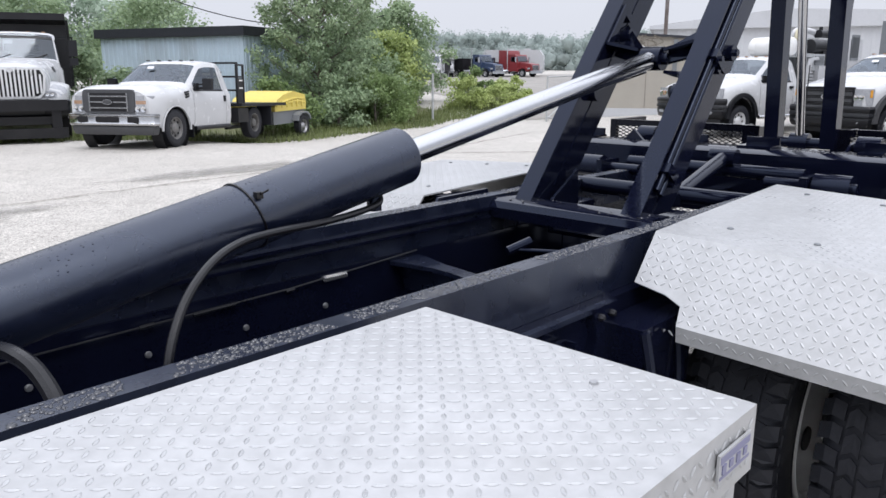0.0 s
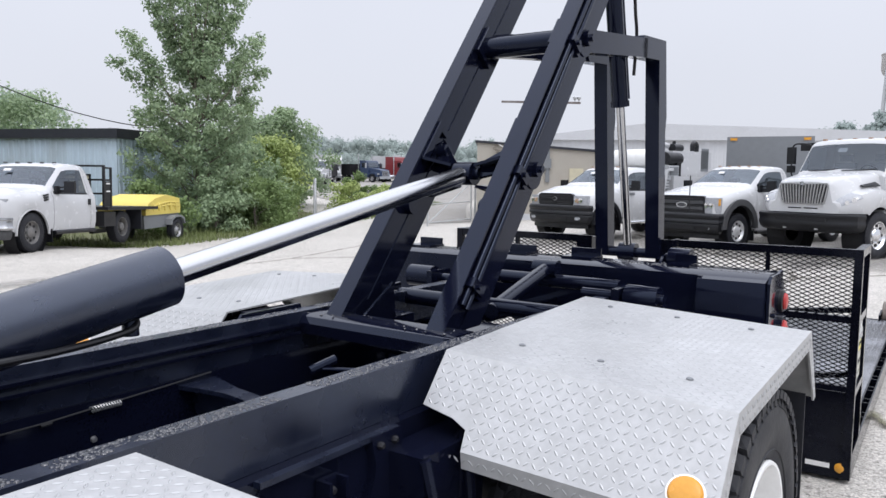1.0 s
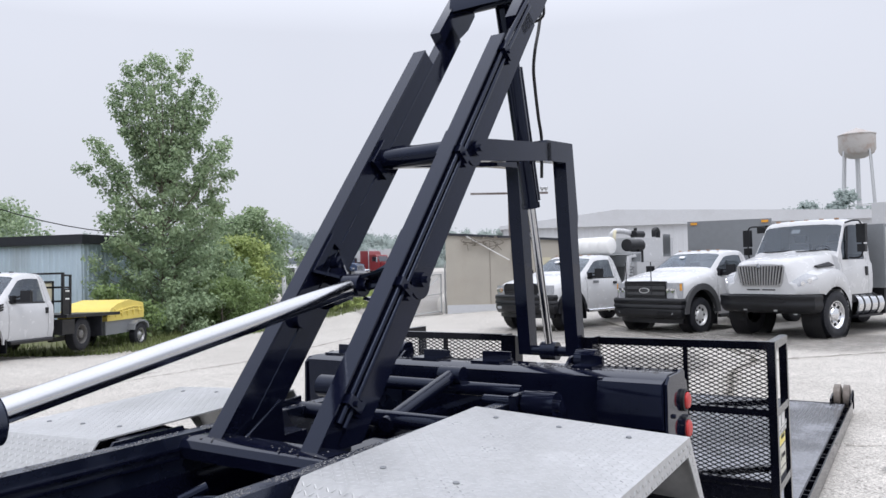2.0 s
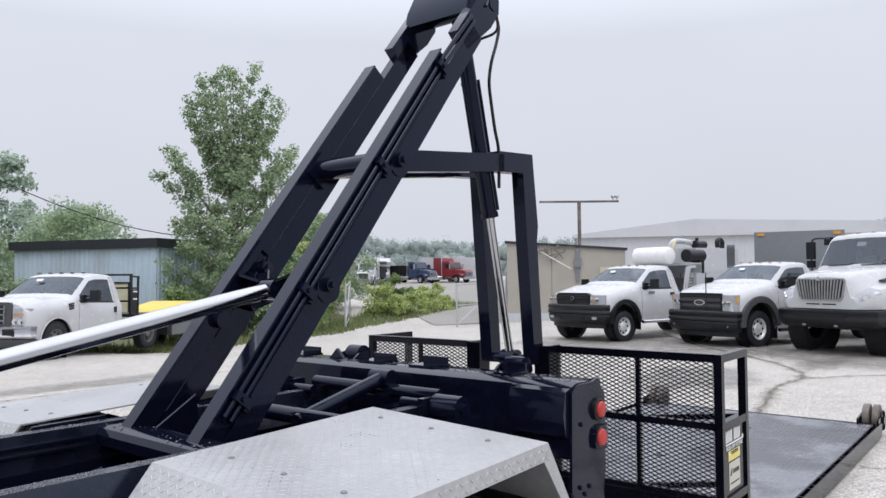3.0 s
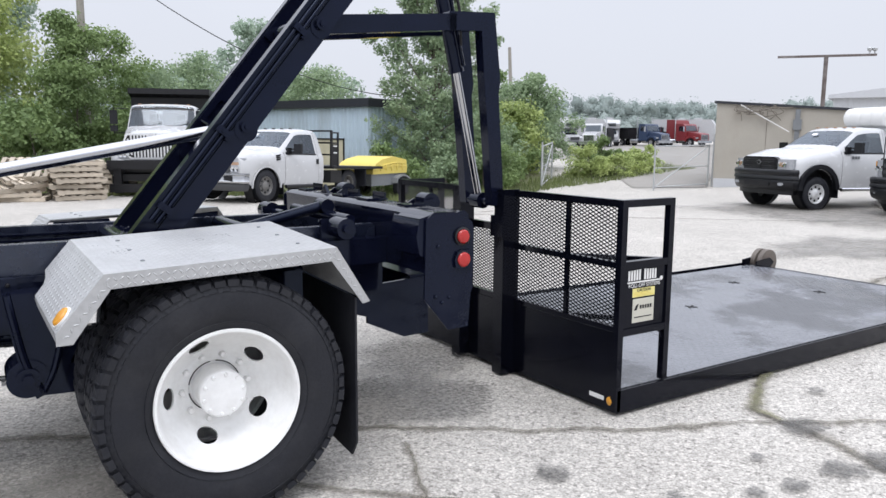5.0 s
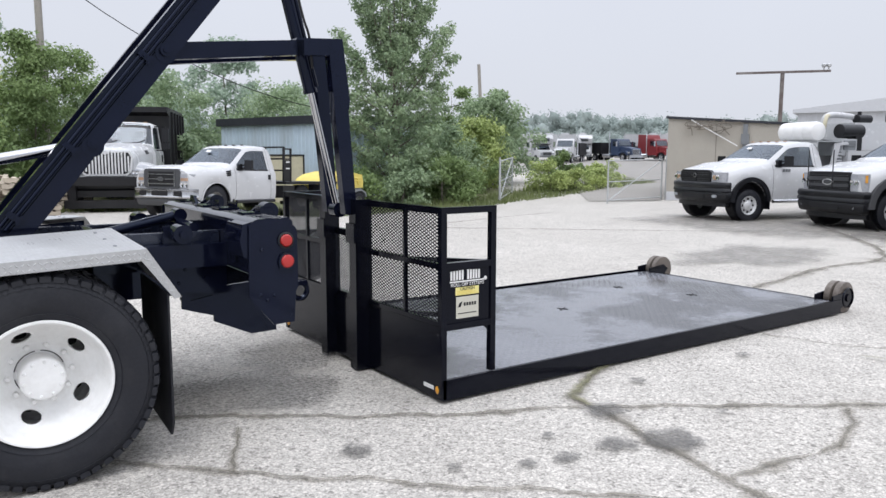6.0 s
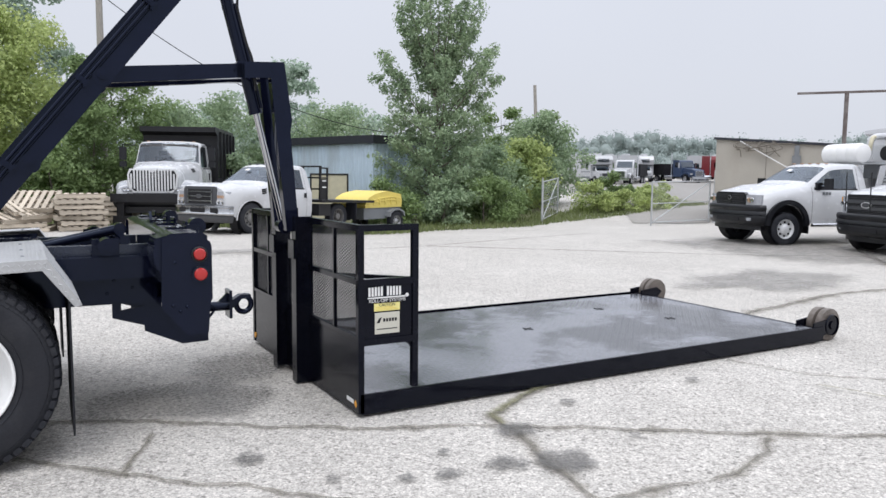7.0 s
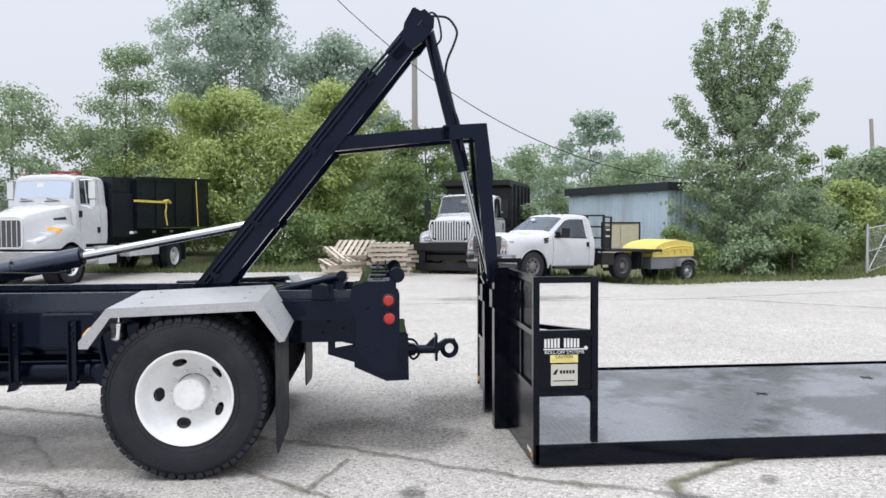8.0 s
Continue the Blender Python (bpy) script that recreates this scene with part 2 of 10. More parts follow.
M_BARK = mat("grey_bark", (0.16, 0.14, 0.115), 0.9, var=0.3, bump=0.5, fine=25, stretch=(4, 4, 1))


def leaf_mat(name, a, b):
    """Leaves that differ from leaf to leaf and let some light through."""
    m = bpy.data.materials.new(name)
    m.use_nodes = True
    n, l = m.node_tree.nodes, m.node_tree.links
    p = n["Principled BSDF"]
    geo = n.new("ShaderNodeNewGeometry")
    tc = n.new("ShaderNodeTexCoord")
    big = n.new("ShaderNodeTexNoise")
    big.inputs["Scale"].default_value = 0.5
    l.new(tc.outputs["Object"], big.inputs["Vector"])
    mixer = n.new("ShaderNodeMath")
    mixer.operation = 'MULTIPLY_ADD'
    mixer.inputs[1].default_value = 0.6
    l.new(geo.outputs["Random Per Island"], mixer.inputs[0])
    sc = n.new("ShaderNodeMapRange")
    sc.inputs["From Min"].default_value, sc.inputs["From Max"].default_value = 0.35, 0.65
    sc.inputs["To Max"].default_value = 0.4
    l.new(big.outputs["Fac"], sc.inputs["Value"])
    l.new(sc.outputs[0], mixer.inputs[2])
    mx = n.new("ShaderNodeMixRGB")
    mx.inputs[1].default_value, mx.inputs[2].default_value = (*a, 1), (*b, 1)
    l.new(mixer.outputs[0], mx.inputs[0])
    l.new(mx.outputs[0], p.inputs["Base Color"])
    p.inputs["Roughness"].default_value = 0.55
    p.inputs["Specular IOR Level"].default_value = 0.3
    tr = n.new("ShaderNodeBsdfTranslucent")
    l.new(mx.outputs[0], tr.inputs[0])
    ms = n.new("ShaderNodeMixShader")
    ms.inputs[0].default_value = 0.38
    l.new(p.outputs[0], ms.inputs[1])
    l.new(tr.outputs[0], ms.inputs[2])
    l.new(ms.outputs[0], n["Material Output"].inputs[0])
    return m


M_LEAF = leaf_mat("poplar_leaves", (0.19, 0.27, 0.16), (0.40, 0.49, 0.30))
M_LEAF_BRIGHT = leaf_mat("fresh_green_leaves", (0.26, 0.33, 0.12), (0.52, 0.59, 0.23))
M_LEAF_DARK = leaf_mat("dark_green_leaves", (0.135, 0.20, 0.08), (0.27, 0.36, 0.145))
# distance haze is mixed into the FAR and HAZE leaf colours
M_LEAF_FAR = leaf_mat("haze_tinted_distant_leaves", (0.36, 0.415, 0.395), (0.40, 0.455, 0.43))
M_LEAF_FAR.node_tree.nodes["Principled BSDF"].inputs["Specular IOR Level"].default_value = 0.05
M_LEAF_HAZE = leaf_mat("haze_tinted_pale_leaves", (0.31, 0.395, 0.31), (0.43, 0.515, 0.41))
M_GRASS = leaf_mat("rough_grass", (0.10, 0.13, 0.05), (0.24, 0.28, 0.11))


def ground_mat():
    m = bpy.data.materials.new("worn_concrete")
    m.use_nodes = True
    n, l = m.node_tree.nodes, m.node_tree.links
    p = n["Principled BSDF"]
    tc = n.new("ShaderNodeTexCoord")

    def noise_tex(scale, detail=5.0, rough=0.6):
        t = n.new("ShaderNodeTexNoise")
        t.inputs["Scale"].default_value = scale
        t.inputs["Detail"].default_value = detail
        t.inputs["Roughness"].default_value = rough
        l.new(tc.outputs["Object"], t.inputs["Vector"])
        return t

    def ramp(src, a, b, lo, hi):
        r = n.new("ShaderNodeMapRange")
        r.inputs["From Min"].default_value, r.inputs["From Max"].default_value = a, b
        r.inputs["To Min"].default_value, r.inputs["To Max"].default_value = lo, hi
        l.new(src, r.inputs["Value"])
        return r.outputs[0]

    patch, mid, grit = noise_tex(0.35), noise_tex(2.3, 6, 0.7), noise_tex(70, 3, 0.7)

    def tint(src, fac):
        mul = n.new("ShaderNodeMixRGB")
        mul.blend_type = 'MULTIPLY'
        mul.inputs[0].default_value = 1
        l.new(src, mul.inputs[1])
        l.new(fac, mul.inputs[2])
        return mul.outputs[0]

    def pebbles(scale):
        v = n.new("ShaderNodeTexVoronoi")
        v.inputs["Scale"].default_value = scale
        l.new(tc.outputs["Object"], v.inputs["Vector"])
        pick = n.new("ShaderNodeSeparateColor")
        l.new(v.outputs["Color"], pick.inputs[0])
        return v.outputs["Distance"], pick.outputs[0], pick.outputs[1]

    base = n.new("ShaderNodeMixRGB")
    base.inputs[1].default_value = (0.474, 0.449, 0.412, 1)
    base.inputs[2].default_value = (0.531, 0.506, 0.467, 1)
    l.new(ramp(patch.outputs["Fac"], 0.35, 0.65, 0, 1), base.inputs[0])
    col = tint(base.outputs[0], ramp(mid.outputs["Fac"], 0.3, 0.7, 0.91, 1.07))
    # the worn top shows its stones: each has a tone of its own, with sunk joints between
    for scale, lo, hi, gap in ((50, 0.80, 1.16, 0.86), (112, 0.74, 1.20, 0.86)):
        dist, tone, other = pebbles(scale)
        col = tint(col, ramp(tone, 0.0, 1.0, lo, hi))
        col = tint(col, ramp(dist, 0.35, 0.75, 1.06, gap))
        # a few stones are much darker or have fallen out
        col = tint(col, ramp(other, 0.94, 0.97, 1.0, 0.60))
    # scattered dark pits and pale chips
    chips, pits = noise_tex(130, 2, 0.6), noise_tex(24, 3, 0.6)
    for tex, lo0, hi0, lo, hi in ((chips, 0.60, 0.68, 1.0, 0.60), (chips, 0.36, 0.28, 1.0, 1.30), (pits, 0.64, 0.72, 1.0, 0.78)):
        col = tint(col, ramp(tex.outputs["Fac"], lo0, hi0, lo, hi))
    l.new(col, p.inputs["Base Color"])
    l.new(ramp(patch.outputs["Fac"], 0.3, 0.7, 0.7, 0.9), p.inputs["Roughness"])
    p.inputs["Specular IOR Level"].default_value = 0.10
    bp = n.new("ShaderNodeBump")
    bp.inputs["Strength"].default_value = 0.5
    bp.inputs["Distance"].default_value = 0.006
    l.new(grit.outputs["Fac"], bp.inputs["Height"])
    l.new(bp.outputs[0], p.inputs["Normal"])
    return m


M_GROUND = ground_mat()


def deck_mat():
    """Wet, grey-painted tread plate: fine raised bars and dry and wet patches."""
    m = mat("wet_painted_tread_plate", (0.140, 0.144, 0.160), 0.30, var=0.25, spec=0.8, scale=1.2, bump=0.0, rvar=0.0)
    n, l = m.node_tree.nodes, m.node_tree.links
    p = n["Principled BSDF"]
    tc = n.new("ShaderNodeTexCoord")
    vor = n.new("ShaderNodeTexVoronoi")
    vor.inputs["Scale"].default_value = 30
    vor.inputs["Randomness"].default_value = 0.15
    mp = n.new("ShaderNodeMapping")
    mp.inputs["Rotation"].default_value = (0, 0, radians(45))
    mp.inputs["Scale"].default_value = (1, 1.9, 1)
    l.new(tc.outputs["Object"], mp.inputs[0])
    l.new(mp.outputs[0], vor.inputs["Vector"])
    bp = n.new("ShaderNodeBump")
    bp.inputs["Strength"].default_value = 0.18
    bp.inputs["Distance"].default_value = 0.003
    bp.invert = True
    l.new(vor.outputs["Distance"], bp.inputs["Height"])
    l.new(bp.outputs[0], p.inputs["Normal"])
    wet = n.new("ShaderNodeTexNoise")
    wet.inputs["Scale"].default_value = 1.3
    wet.inputs["Detail"].default_value = 5
    l.new(tc.outputs["Object"], wet.inputs["Vector"])
    r = n.new("ShaderNodeMapRange")
    r.inputs["From Min"].default_value, r.inputs["From Max"].default_value = 0.42, 0.56
    r.inputs["To Min"].default_value, r.inputs["To Max"].default_value = 0.05, 0.26
    l.new(wet.outputs["Fac"], r.inputs["Value"])
    l.new(r.outputs[0], p.inputs["Roughness"])
    # standing water darkens the paint in ragged patches
    pool = n.new("ShaderNodeTexNoise")
    pool.inputs["Scale"].default_value = 0.9
    pool.inputs["Detail"].default_value = 8
    pool.inputs["Roughness"].default_value = 0.68
    l.new(tc.outputs["Object"], pool.inputs["Vector"])
    pr = n.new("ShaderNodeMapRange")
    pr.inputs["From Min"].default_value, pr.inputs["From Max"].default_value = 0.47, 0.56
    pr.inputs["To Min"].default_value, pr.inputs["To Max"].default_value = 1.15, 0.42
    l.new(pool.outputs["Fac"], pr.inputs["Value"])
    dark = n.new("ShaderNodeMixRGB")
    dark.blend_type = 'MULTIPLY'
    dark.inputs[0].default_value = 1
    old = p.inputs["Base Color"].links[0].from_socket
    l.new(old, dark.inputs[1])
    l.new(pr.outputs[0], dark.inputs[2])
    l.new(dark.outputs[0], p.inputs["Base Color"])
    return m


M_DECK = deck_mat()


def stain_mat(name, color, rough, strength, scale, lo=0.35, hi=0.6):
    """A stain that breaks up into grains and thins out where the sheet's fade falls off."""
    m = mat(name, color, rough, var=0.35, fine=60, bump=0.2)
    n, l = m.node_tree.nodes, m.node_tree.links
    p, out = n["Principled BSDF"], n["Material Output"]
    at = n.new("ShaderNodeAttribute")
    at.attribute_name = "fade"
    tc = n.new("ShaderNodeTexCoord")
    ns = n.new("ShaderNodeTexNoise")
    ns.inputs["Scale"].default_value = scale
    ns.inputs["Detail"].default_value = 5
    ns.inputs["Roughness"].default_value = 0.7
    l.new(tc.outputs["Object"], ns.inputs["Vector"])
    add = n.new("ShaderNodeMath")
    add.operation = 'MULTIPLY_ADD'
    add.inputs[1].default_value = 0.5
    l.new(at.outputs["Fac"], add.inputs[0])
    sub = n.new("ShaderNodeMath")
    sub.operation = 'SUBTRACT'
    sub.inputs[1].default_value = 0.5
    l.new(ns.outputs["Fac"], sub.inputs[0])
    l.new(sub.outputs[0], add.inputs[2])
    r = n.new("ShaderNodeMapRange")
    r.inputs["From Min"].default_value, r.inputs["From Max"].default_value = lo - 0.2, hi
    r.inputs["To Max"].default_value = strength
    l.new(add.outputs[0], r.inputs["Value"])
    gate = n.new("ShaderNodeMath")
    gate.operation = 'MULTIPLY'
    edge = n.new("ShaderNodeMapRange")
    edge.inputs["From Max"].default_value = 0.25
    l.new(at.outputs["Fac"], edge.inputs["Value"])
    l.new(r.outputs[0], gate.inputs[0])
    l.new(edge.outputs[0], gate.inputs[1])
    tr = n.new("ShaderNodeBsdfTransparent")
    mx = n.new("ShaderNodeMixShader")
    l.new(gate.outputs[0], mx.inputs[0])
    l.new(tr.outputs[0], mx.inputs[1])
    l.new(p.outputs[0], mx.inputs[2])
    l.new(mx.outputs[0], out.inputs[0])
    return m


M_CRACK = stain_mat("dark_crack_filling", (0.16, 0.147, 0.12), 0.9, 0.75, 16)
M_MOSS = stain_mat("mossy_joint", (0.20, 0.195, 0.105), 0.95, 0.55, 20)
M_OIL = stain_mat("oil_stain", (0.10, 0.097, 0.092), 0.7, 0.7, 24)
M_DAMP_SHADE = stain_mat("damp_shaded_concrete", (0.20, 0.19, 0.175), 0.4, 0.5, 3)
M_JOINT = stain_mat("stained_crack_edge", (0.31, 0.285, 0.24), 0.9, 0.45, 9)
M_GRIT = stain_mat("scattered_dark_grit", (0.11, 0.105, 0.10), 0.9, 0.85, 34, 0.62, 0.66)

# ---- builders ----
BASE = {}


def thing(name, base, label, category, group="", turn=0.0, kind=""):
    ob = new(name)
    ob.empty_display_size = 0.2
    ob.matrix_basis = pose(*base, 0, 0, turn)
    BASE[ob.name] = Vector((0, 0, 0))
    return tagged(ob, label, category, group, kind)


def mesh_of(name, bm, material, bevel=0.0, smooth=35):
    if bevel:
        es = [e for e in bm.edges if len(e.link_faces) == 2 and e.calc_face_angle(0) > 0.5]
        bmesh.ops.bevel(bm, geom=es, offset=bevel, segments=2, affect='EDGES', profile=0.6, clamp_overlap=True)
    bmesh.ops.recalc_face_normals(bm, faces=bm.faces)
    me = bpy.data.meshes.new(name)
    bm.to_mesh(me)
    bm.free()
    for k in (material if isinstance(material, (list, tuple)) else (material,)):
        me.materials.append(k)
    if smooth:
        me.shade_smooth()
        me.set_sharp_from_angle(angle=radians(smooth))
    return me


def part(name, bm, material, parent, label="", bevel=0.0, smooth=35, shift=None, kind=""):
    """Links a bmesh as one mesh object under a thing or a part. shift: the thing's base, where the mesh is in world places."""
    if shift is not None:
        bm.transform(Matrix.Translation(-Vector(shift)))
    ob = new(name, mesh_of(name, bm, material, bevel, smooth))
    ob.parent = parent
    return tagged(ob, label, kind=kind)


def piece(name, mesh, parent, m):
    ob = new(name, mesh)
    ob.parent = parent
    ob.matrix_basis = m
    return ob


def solid(name, bm, material, label, category, kind="", group="", bevel=0.0, smooth=35, at=None):
    """A top-level thing of one mesh."""
    if at is not None:
        bm.transform(Matrix.Translation(-Vector(at)))
    ob = new(name, mesh_of(name, bm, material, bevel, smooth))
    if at is not None:
        ob.location = at
    return tagged(ob, label, category, group, kind)


def B():
    return bmesh.new()


def bx(bm, x0, x1, y0, y1, z0, z1):
    v = [bm.verts.new((x, y, z)) for x in (x0, x1) for y in (y0, y1) for z in (z0, z1)]
    for f in ((0, 1, 3, 2), (4, 6, 7, 5), (0, 4, 5, 1), (2, 3, 7, 6), (0, 2, 6, 4), (1, 5, 7, 3)):
        bm.faces.new([v[i] for i in f])
    return bm


def prism(bm, pts, axis, a, b):
    """A flat outline drawn out along an axis: y takes (x, z), x takes (y, z), z takes (x, y)."""
    def at(p, h):
        return {"y": (p[0], h, p[1]), "x": (h, p[0], p[1]), "z": (p[0], p[1], h)}[axis]
    lo, hi = [bm.verts.new(at(p, a)) for p in pts], [bm.verts.new(at(p, b)) for p in pts]
    k = len(pts)
    bm.faces.new(lo)
    bm.faces.new(hi[::-1])
    for i in range(k):
        bm.faces.new((lo[i], hi[i], hi[(i + 1) % k], lo[(i + 1) % k]))
    return bm


def frame_of(d):
    d = Vector(d).normalized()
    u = d.orthogonal().normalized()
    if abs(d.z) < 0.95:
        u = d.cross(Vector((0, 0, 1))).normalized()
    return u, d.cross(u)


def tube(bm, p, q, r, seg=14, r2=None, caps=True):
    p, q = Vector(p), Vector(q)
    u, w = frame_of(q - p)
    r2 = r if r2 is None else r2
    ring = lambda c, k: [bm.verts.new(c + k * (math.cos(2 * math.pi * i / seg) * u + math.sin(2 * math.pi * i / seg) * w)) for i in range(seg)]
    a, b = ring(p, r), ring(q, r2)
    for i in range(seg):
        bm.faces.new((a[i], a[(i + 1) % seg], b[(i + 1) % seg], b[i]))
    if caps:
        bm.faces.new(a[::-1])
        bm.faces.new(b)
    return bm


def curve_pts(pts, steps=8):
    """A smooth line through points."""
    pts = [Vector(p) for p in pts]
    ext = [2 * pts[0] - pts[1]] + pts + [2 * pts[-1] - pts[-2]]
    out = []
    for i in range(1, len(ext) - 2):
        a, b, c, d = ext[i - 1:i + 3]
        for k in range(steps):
            t = k / steps
            out.append(0.5 * (2 * b + (c - a) * t + (2 * a - 5 * b + 4 * c - d) * t * t + (3 * b - 3 * c + d - a) * t ** 3))
    return out + [pts[-1]]


def pipe(bm, pts, r, seg=8):
    pts = [Vector(p) for p in pts]
    rings, u = [], None
    for i, p in enumerate(pts):
        d = (pts[min(i + 1, len(pts) - 1)] - pts[max(i - 1, 0)]).normalized()
        u = frame_of(d)[0] if u is None else (u - d * u.dot(d)).normalized()
        w = d.cross(u)
        rings.append([bm.verts.new(p + r * (math.cos(2 * math.pi * k / seg) * u + math.sin(2 * math.pi * k / seg) * w)) for k in range(seg)])
    for a, b in zip(rings, rings[1:]):
        for k in range(seg):
            bm.faces.new((a[k], a[(k + 1) % seg], b[(k + 1) % seg], b[k]))
    bm.faces.new(rings[0][::-1])
    bm.faces.new(rings[-1])
    return bm


def lathe(bm, prof, c, axis="y", seg=40):
    """Turns (radius, along) round an axis through c."""
    c = Vector(c)
    u, w, d = {"y": (Vector((1, 0, 0)), Vector((0, 0, 1)), Vector((0, 1, 0))), "z": (Vector((1, 0, 0)), Vector((0, 1, 0)), Vector((0, 0, 1))), "x": (Vector((0, 1, 0)), Vector((0, 0, 1)), Vector((1, 0, 0)))}[axis]
    rings = []
    for r, h in prof:
        if r < 1e-5:
            rings.append([bm.verts.new(c + d * h)])
        else:
            rings.append([bm.verts.new(c + d * h + r * (math.cos(2 * math.pi * k / seg) * u + math.sin(2 * math.pi * k / seg) * w)) for k in range(seg)])
    for a, b in zip(rings, rings[1:]):
        for k in range(seg):
            j = (k + 1) % seg
            if len(a) == 1 and len(b) == 1:
                continue
            if len(a) == 1:
                bm.faces.new((a[0], b[j], b[k]))
            elif len(b) == 1:
                bm.faces.new((a[k], a[j], b[0]))
            else:
                bm.faces.new((a[k], a[j], b[j], b[k]))
    return bm


def bar(bm, p, q, w, h, up=(0, 0, 1)):
    """A square bar from p to q, w wide and h deep."""
    p, q = Vector(p), Vector(q)
    d = (q - p).normalized()
    s = d.cross(Vector(up))
    s = s.normalized() if s.length > 1e-4 else Vector((1, 0, 0))
    t = s.cross(d)
    ends = []
    for c in (p, q):
        ends.append([bm.verts.new(c + s * (i * w / 2) + t * (j * h / 2)) for i, j in ((-1, -1), (1, -1), (1, 1), (-1, 1))])
    a, b = ends
    bm.faces.new(a[::-1])
    bm.faces.new(b)
    for i in range(4):
        bm.faces.new((a[i], a[(i + 1) % 4], b[(i + 1) % 4], b[i]))
    return bm


def raw(name, verts, faces, material, parent=None, label="", category="", kind="", smooth=False):
    me = bpy.data.meshes.new(name)
    me.from_pydata(verts, [], faces)
    me.materials.append(material)
    if smooth:
        me.shade_smooth()
    me.update()
    ob = new(name, me)
    ob.parent = parent
    return tagged(ob, label, category, kind=kind)

# ---- the ground ----
def ease(t):
    t = min(max(t, 0.0), 1.0)
    return t * t * (3 - 2 * t)


def gz(x, y):
    """The yard is level round the truck, dips towards the verge and rises gently far off."""
    r = min(math.hypot(x, y), 130.0)
    rise = 0.0 if r < 18 else (0.017 * (r - 18) ** 2 / 16 if r < 26 else 0.017 * (r - 22))
    knoll = 0.06 * math.exp(-((x - 3.0) ** 2 + (y - 13.9) ** 2) / 3.0)
    return rise + knoll - 0.27 * ease((x - 3.5) / 4) * ease((y - 10) / 6) * (1 - ease((r - 24) / 10))


def ground_sheet():
    near = [-34 + i for i in range(69)]
    far = [40, 46, 54, 64, 78, 95, 115, 135, 180, 300, 700, 1500]
    xs = [-v for v in far[::-1]] + near + far
    vs = [(x, y, gz(x, y)) for y in xs for x in xs]
    k = len(xs)
    fs = [(j * k + i, j * k + i + 1, (j + 1) * k + i + 1, (j + 1) * k + i) for j in range(k - 1) for i in range(k - 1)]
    raw("ground", vs, fs, M_GROUND, None, "worn pale concrete yard with cracks and stains", "ground", "structure", True)


ground_sheet()


def faded(name, vs, fs, fade, material, label, category):
    """A stain or a crack: a sheet on the ground that thins out towards its edge."""
    ob = raw(name, vs, fs, material, None, label, category, "structure", True)
    at = ob.data.color_attributes.new("fade", 'FLOAT_COLOR', 'POINT')
    for i, f in enumerate(fade):
        at.data[i].color = (f, f, f, 1)
    return ob


def strip(name, line, width, material, label, z=0.004, seed=1):
    """An uneven band along a line on the ground, open in the middle and thin at its edges."""
    rnd = random.Random(seed)
    pts = []
    for a, b in zip(line, line[1:]):
        k = max(2, int((Vector(b) - Vector(a)).length / 0.05))
        pts += [Vector((*a, 0)).lerp(Vector((*b, 0)), i / k) for i in range(k)]
    pts.append(Vector((*line[-1], 0)))
    vs, fade = [], []
    for i, p in enumerate(pts):
        d = (pts[min(i + 1, len(pts) - 1)] - pts[max(i - 1, 0)]).normalized()
        s = Vector((-d.y, d.x, 0))
        off = s * (0.05 * noise.noise(p * 2.5) + 0.025 * noise.noise(p * 9) + 0.006 * rnd.uniform(-1, 1))
        w = 2.2 * width * rnd.uniform(0.45, 1.0) * (0.7 + 0.6 * noise.noise(p * 3 + Vector((9, 0, 0))))
        for q, f in ((0.5, 0.0), (0.12, 1.0), (-0.12, 1.0), (-0.5, 0.0)):
            v = p + off + s * w * q
            vs.append(Vector((v.x, v.y, z + gz(v.x, v.y))))
            fade.append(f)
    fs = [(4 * i + k, 4 * i + k + 1, 4 * i + k + 5, 4 * i + k + 4) for i in range(len(pts) - 1) for k in range(3)]
    faded(name, vs, fs, fade, material, label, "crack")


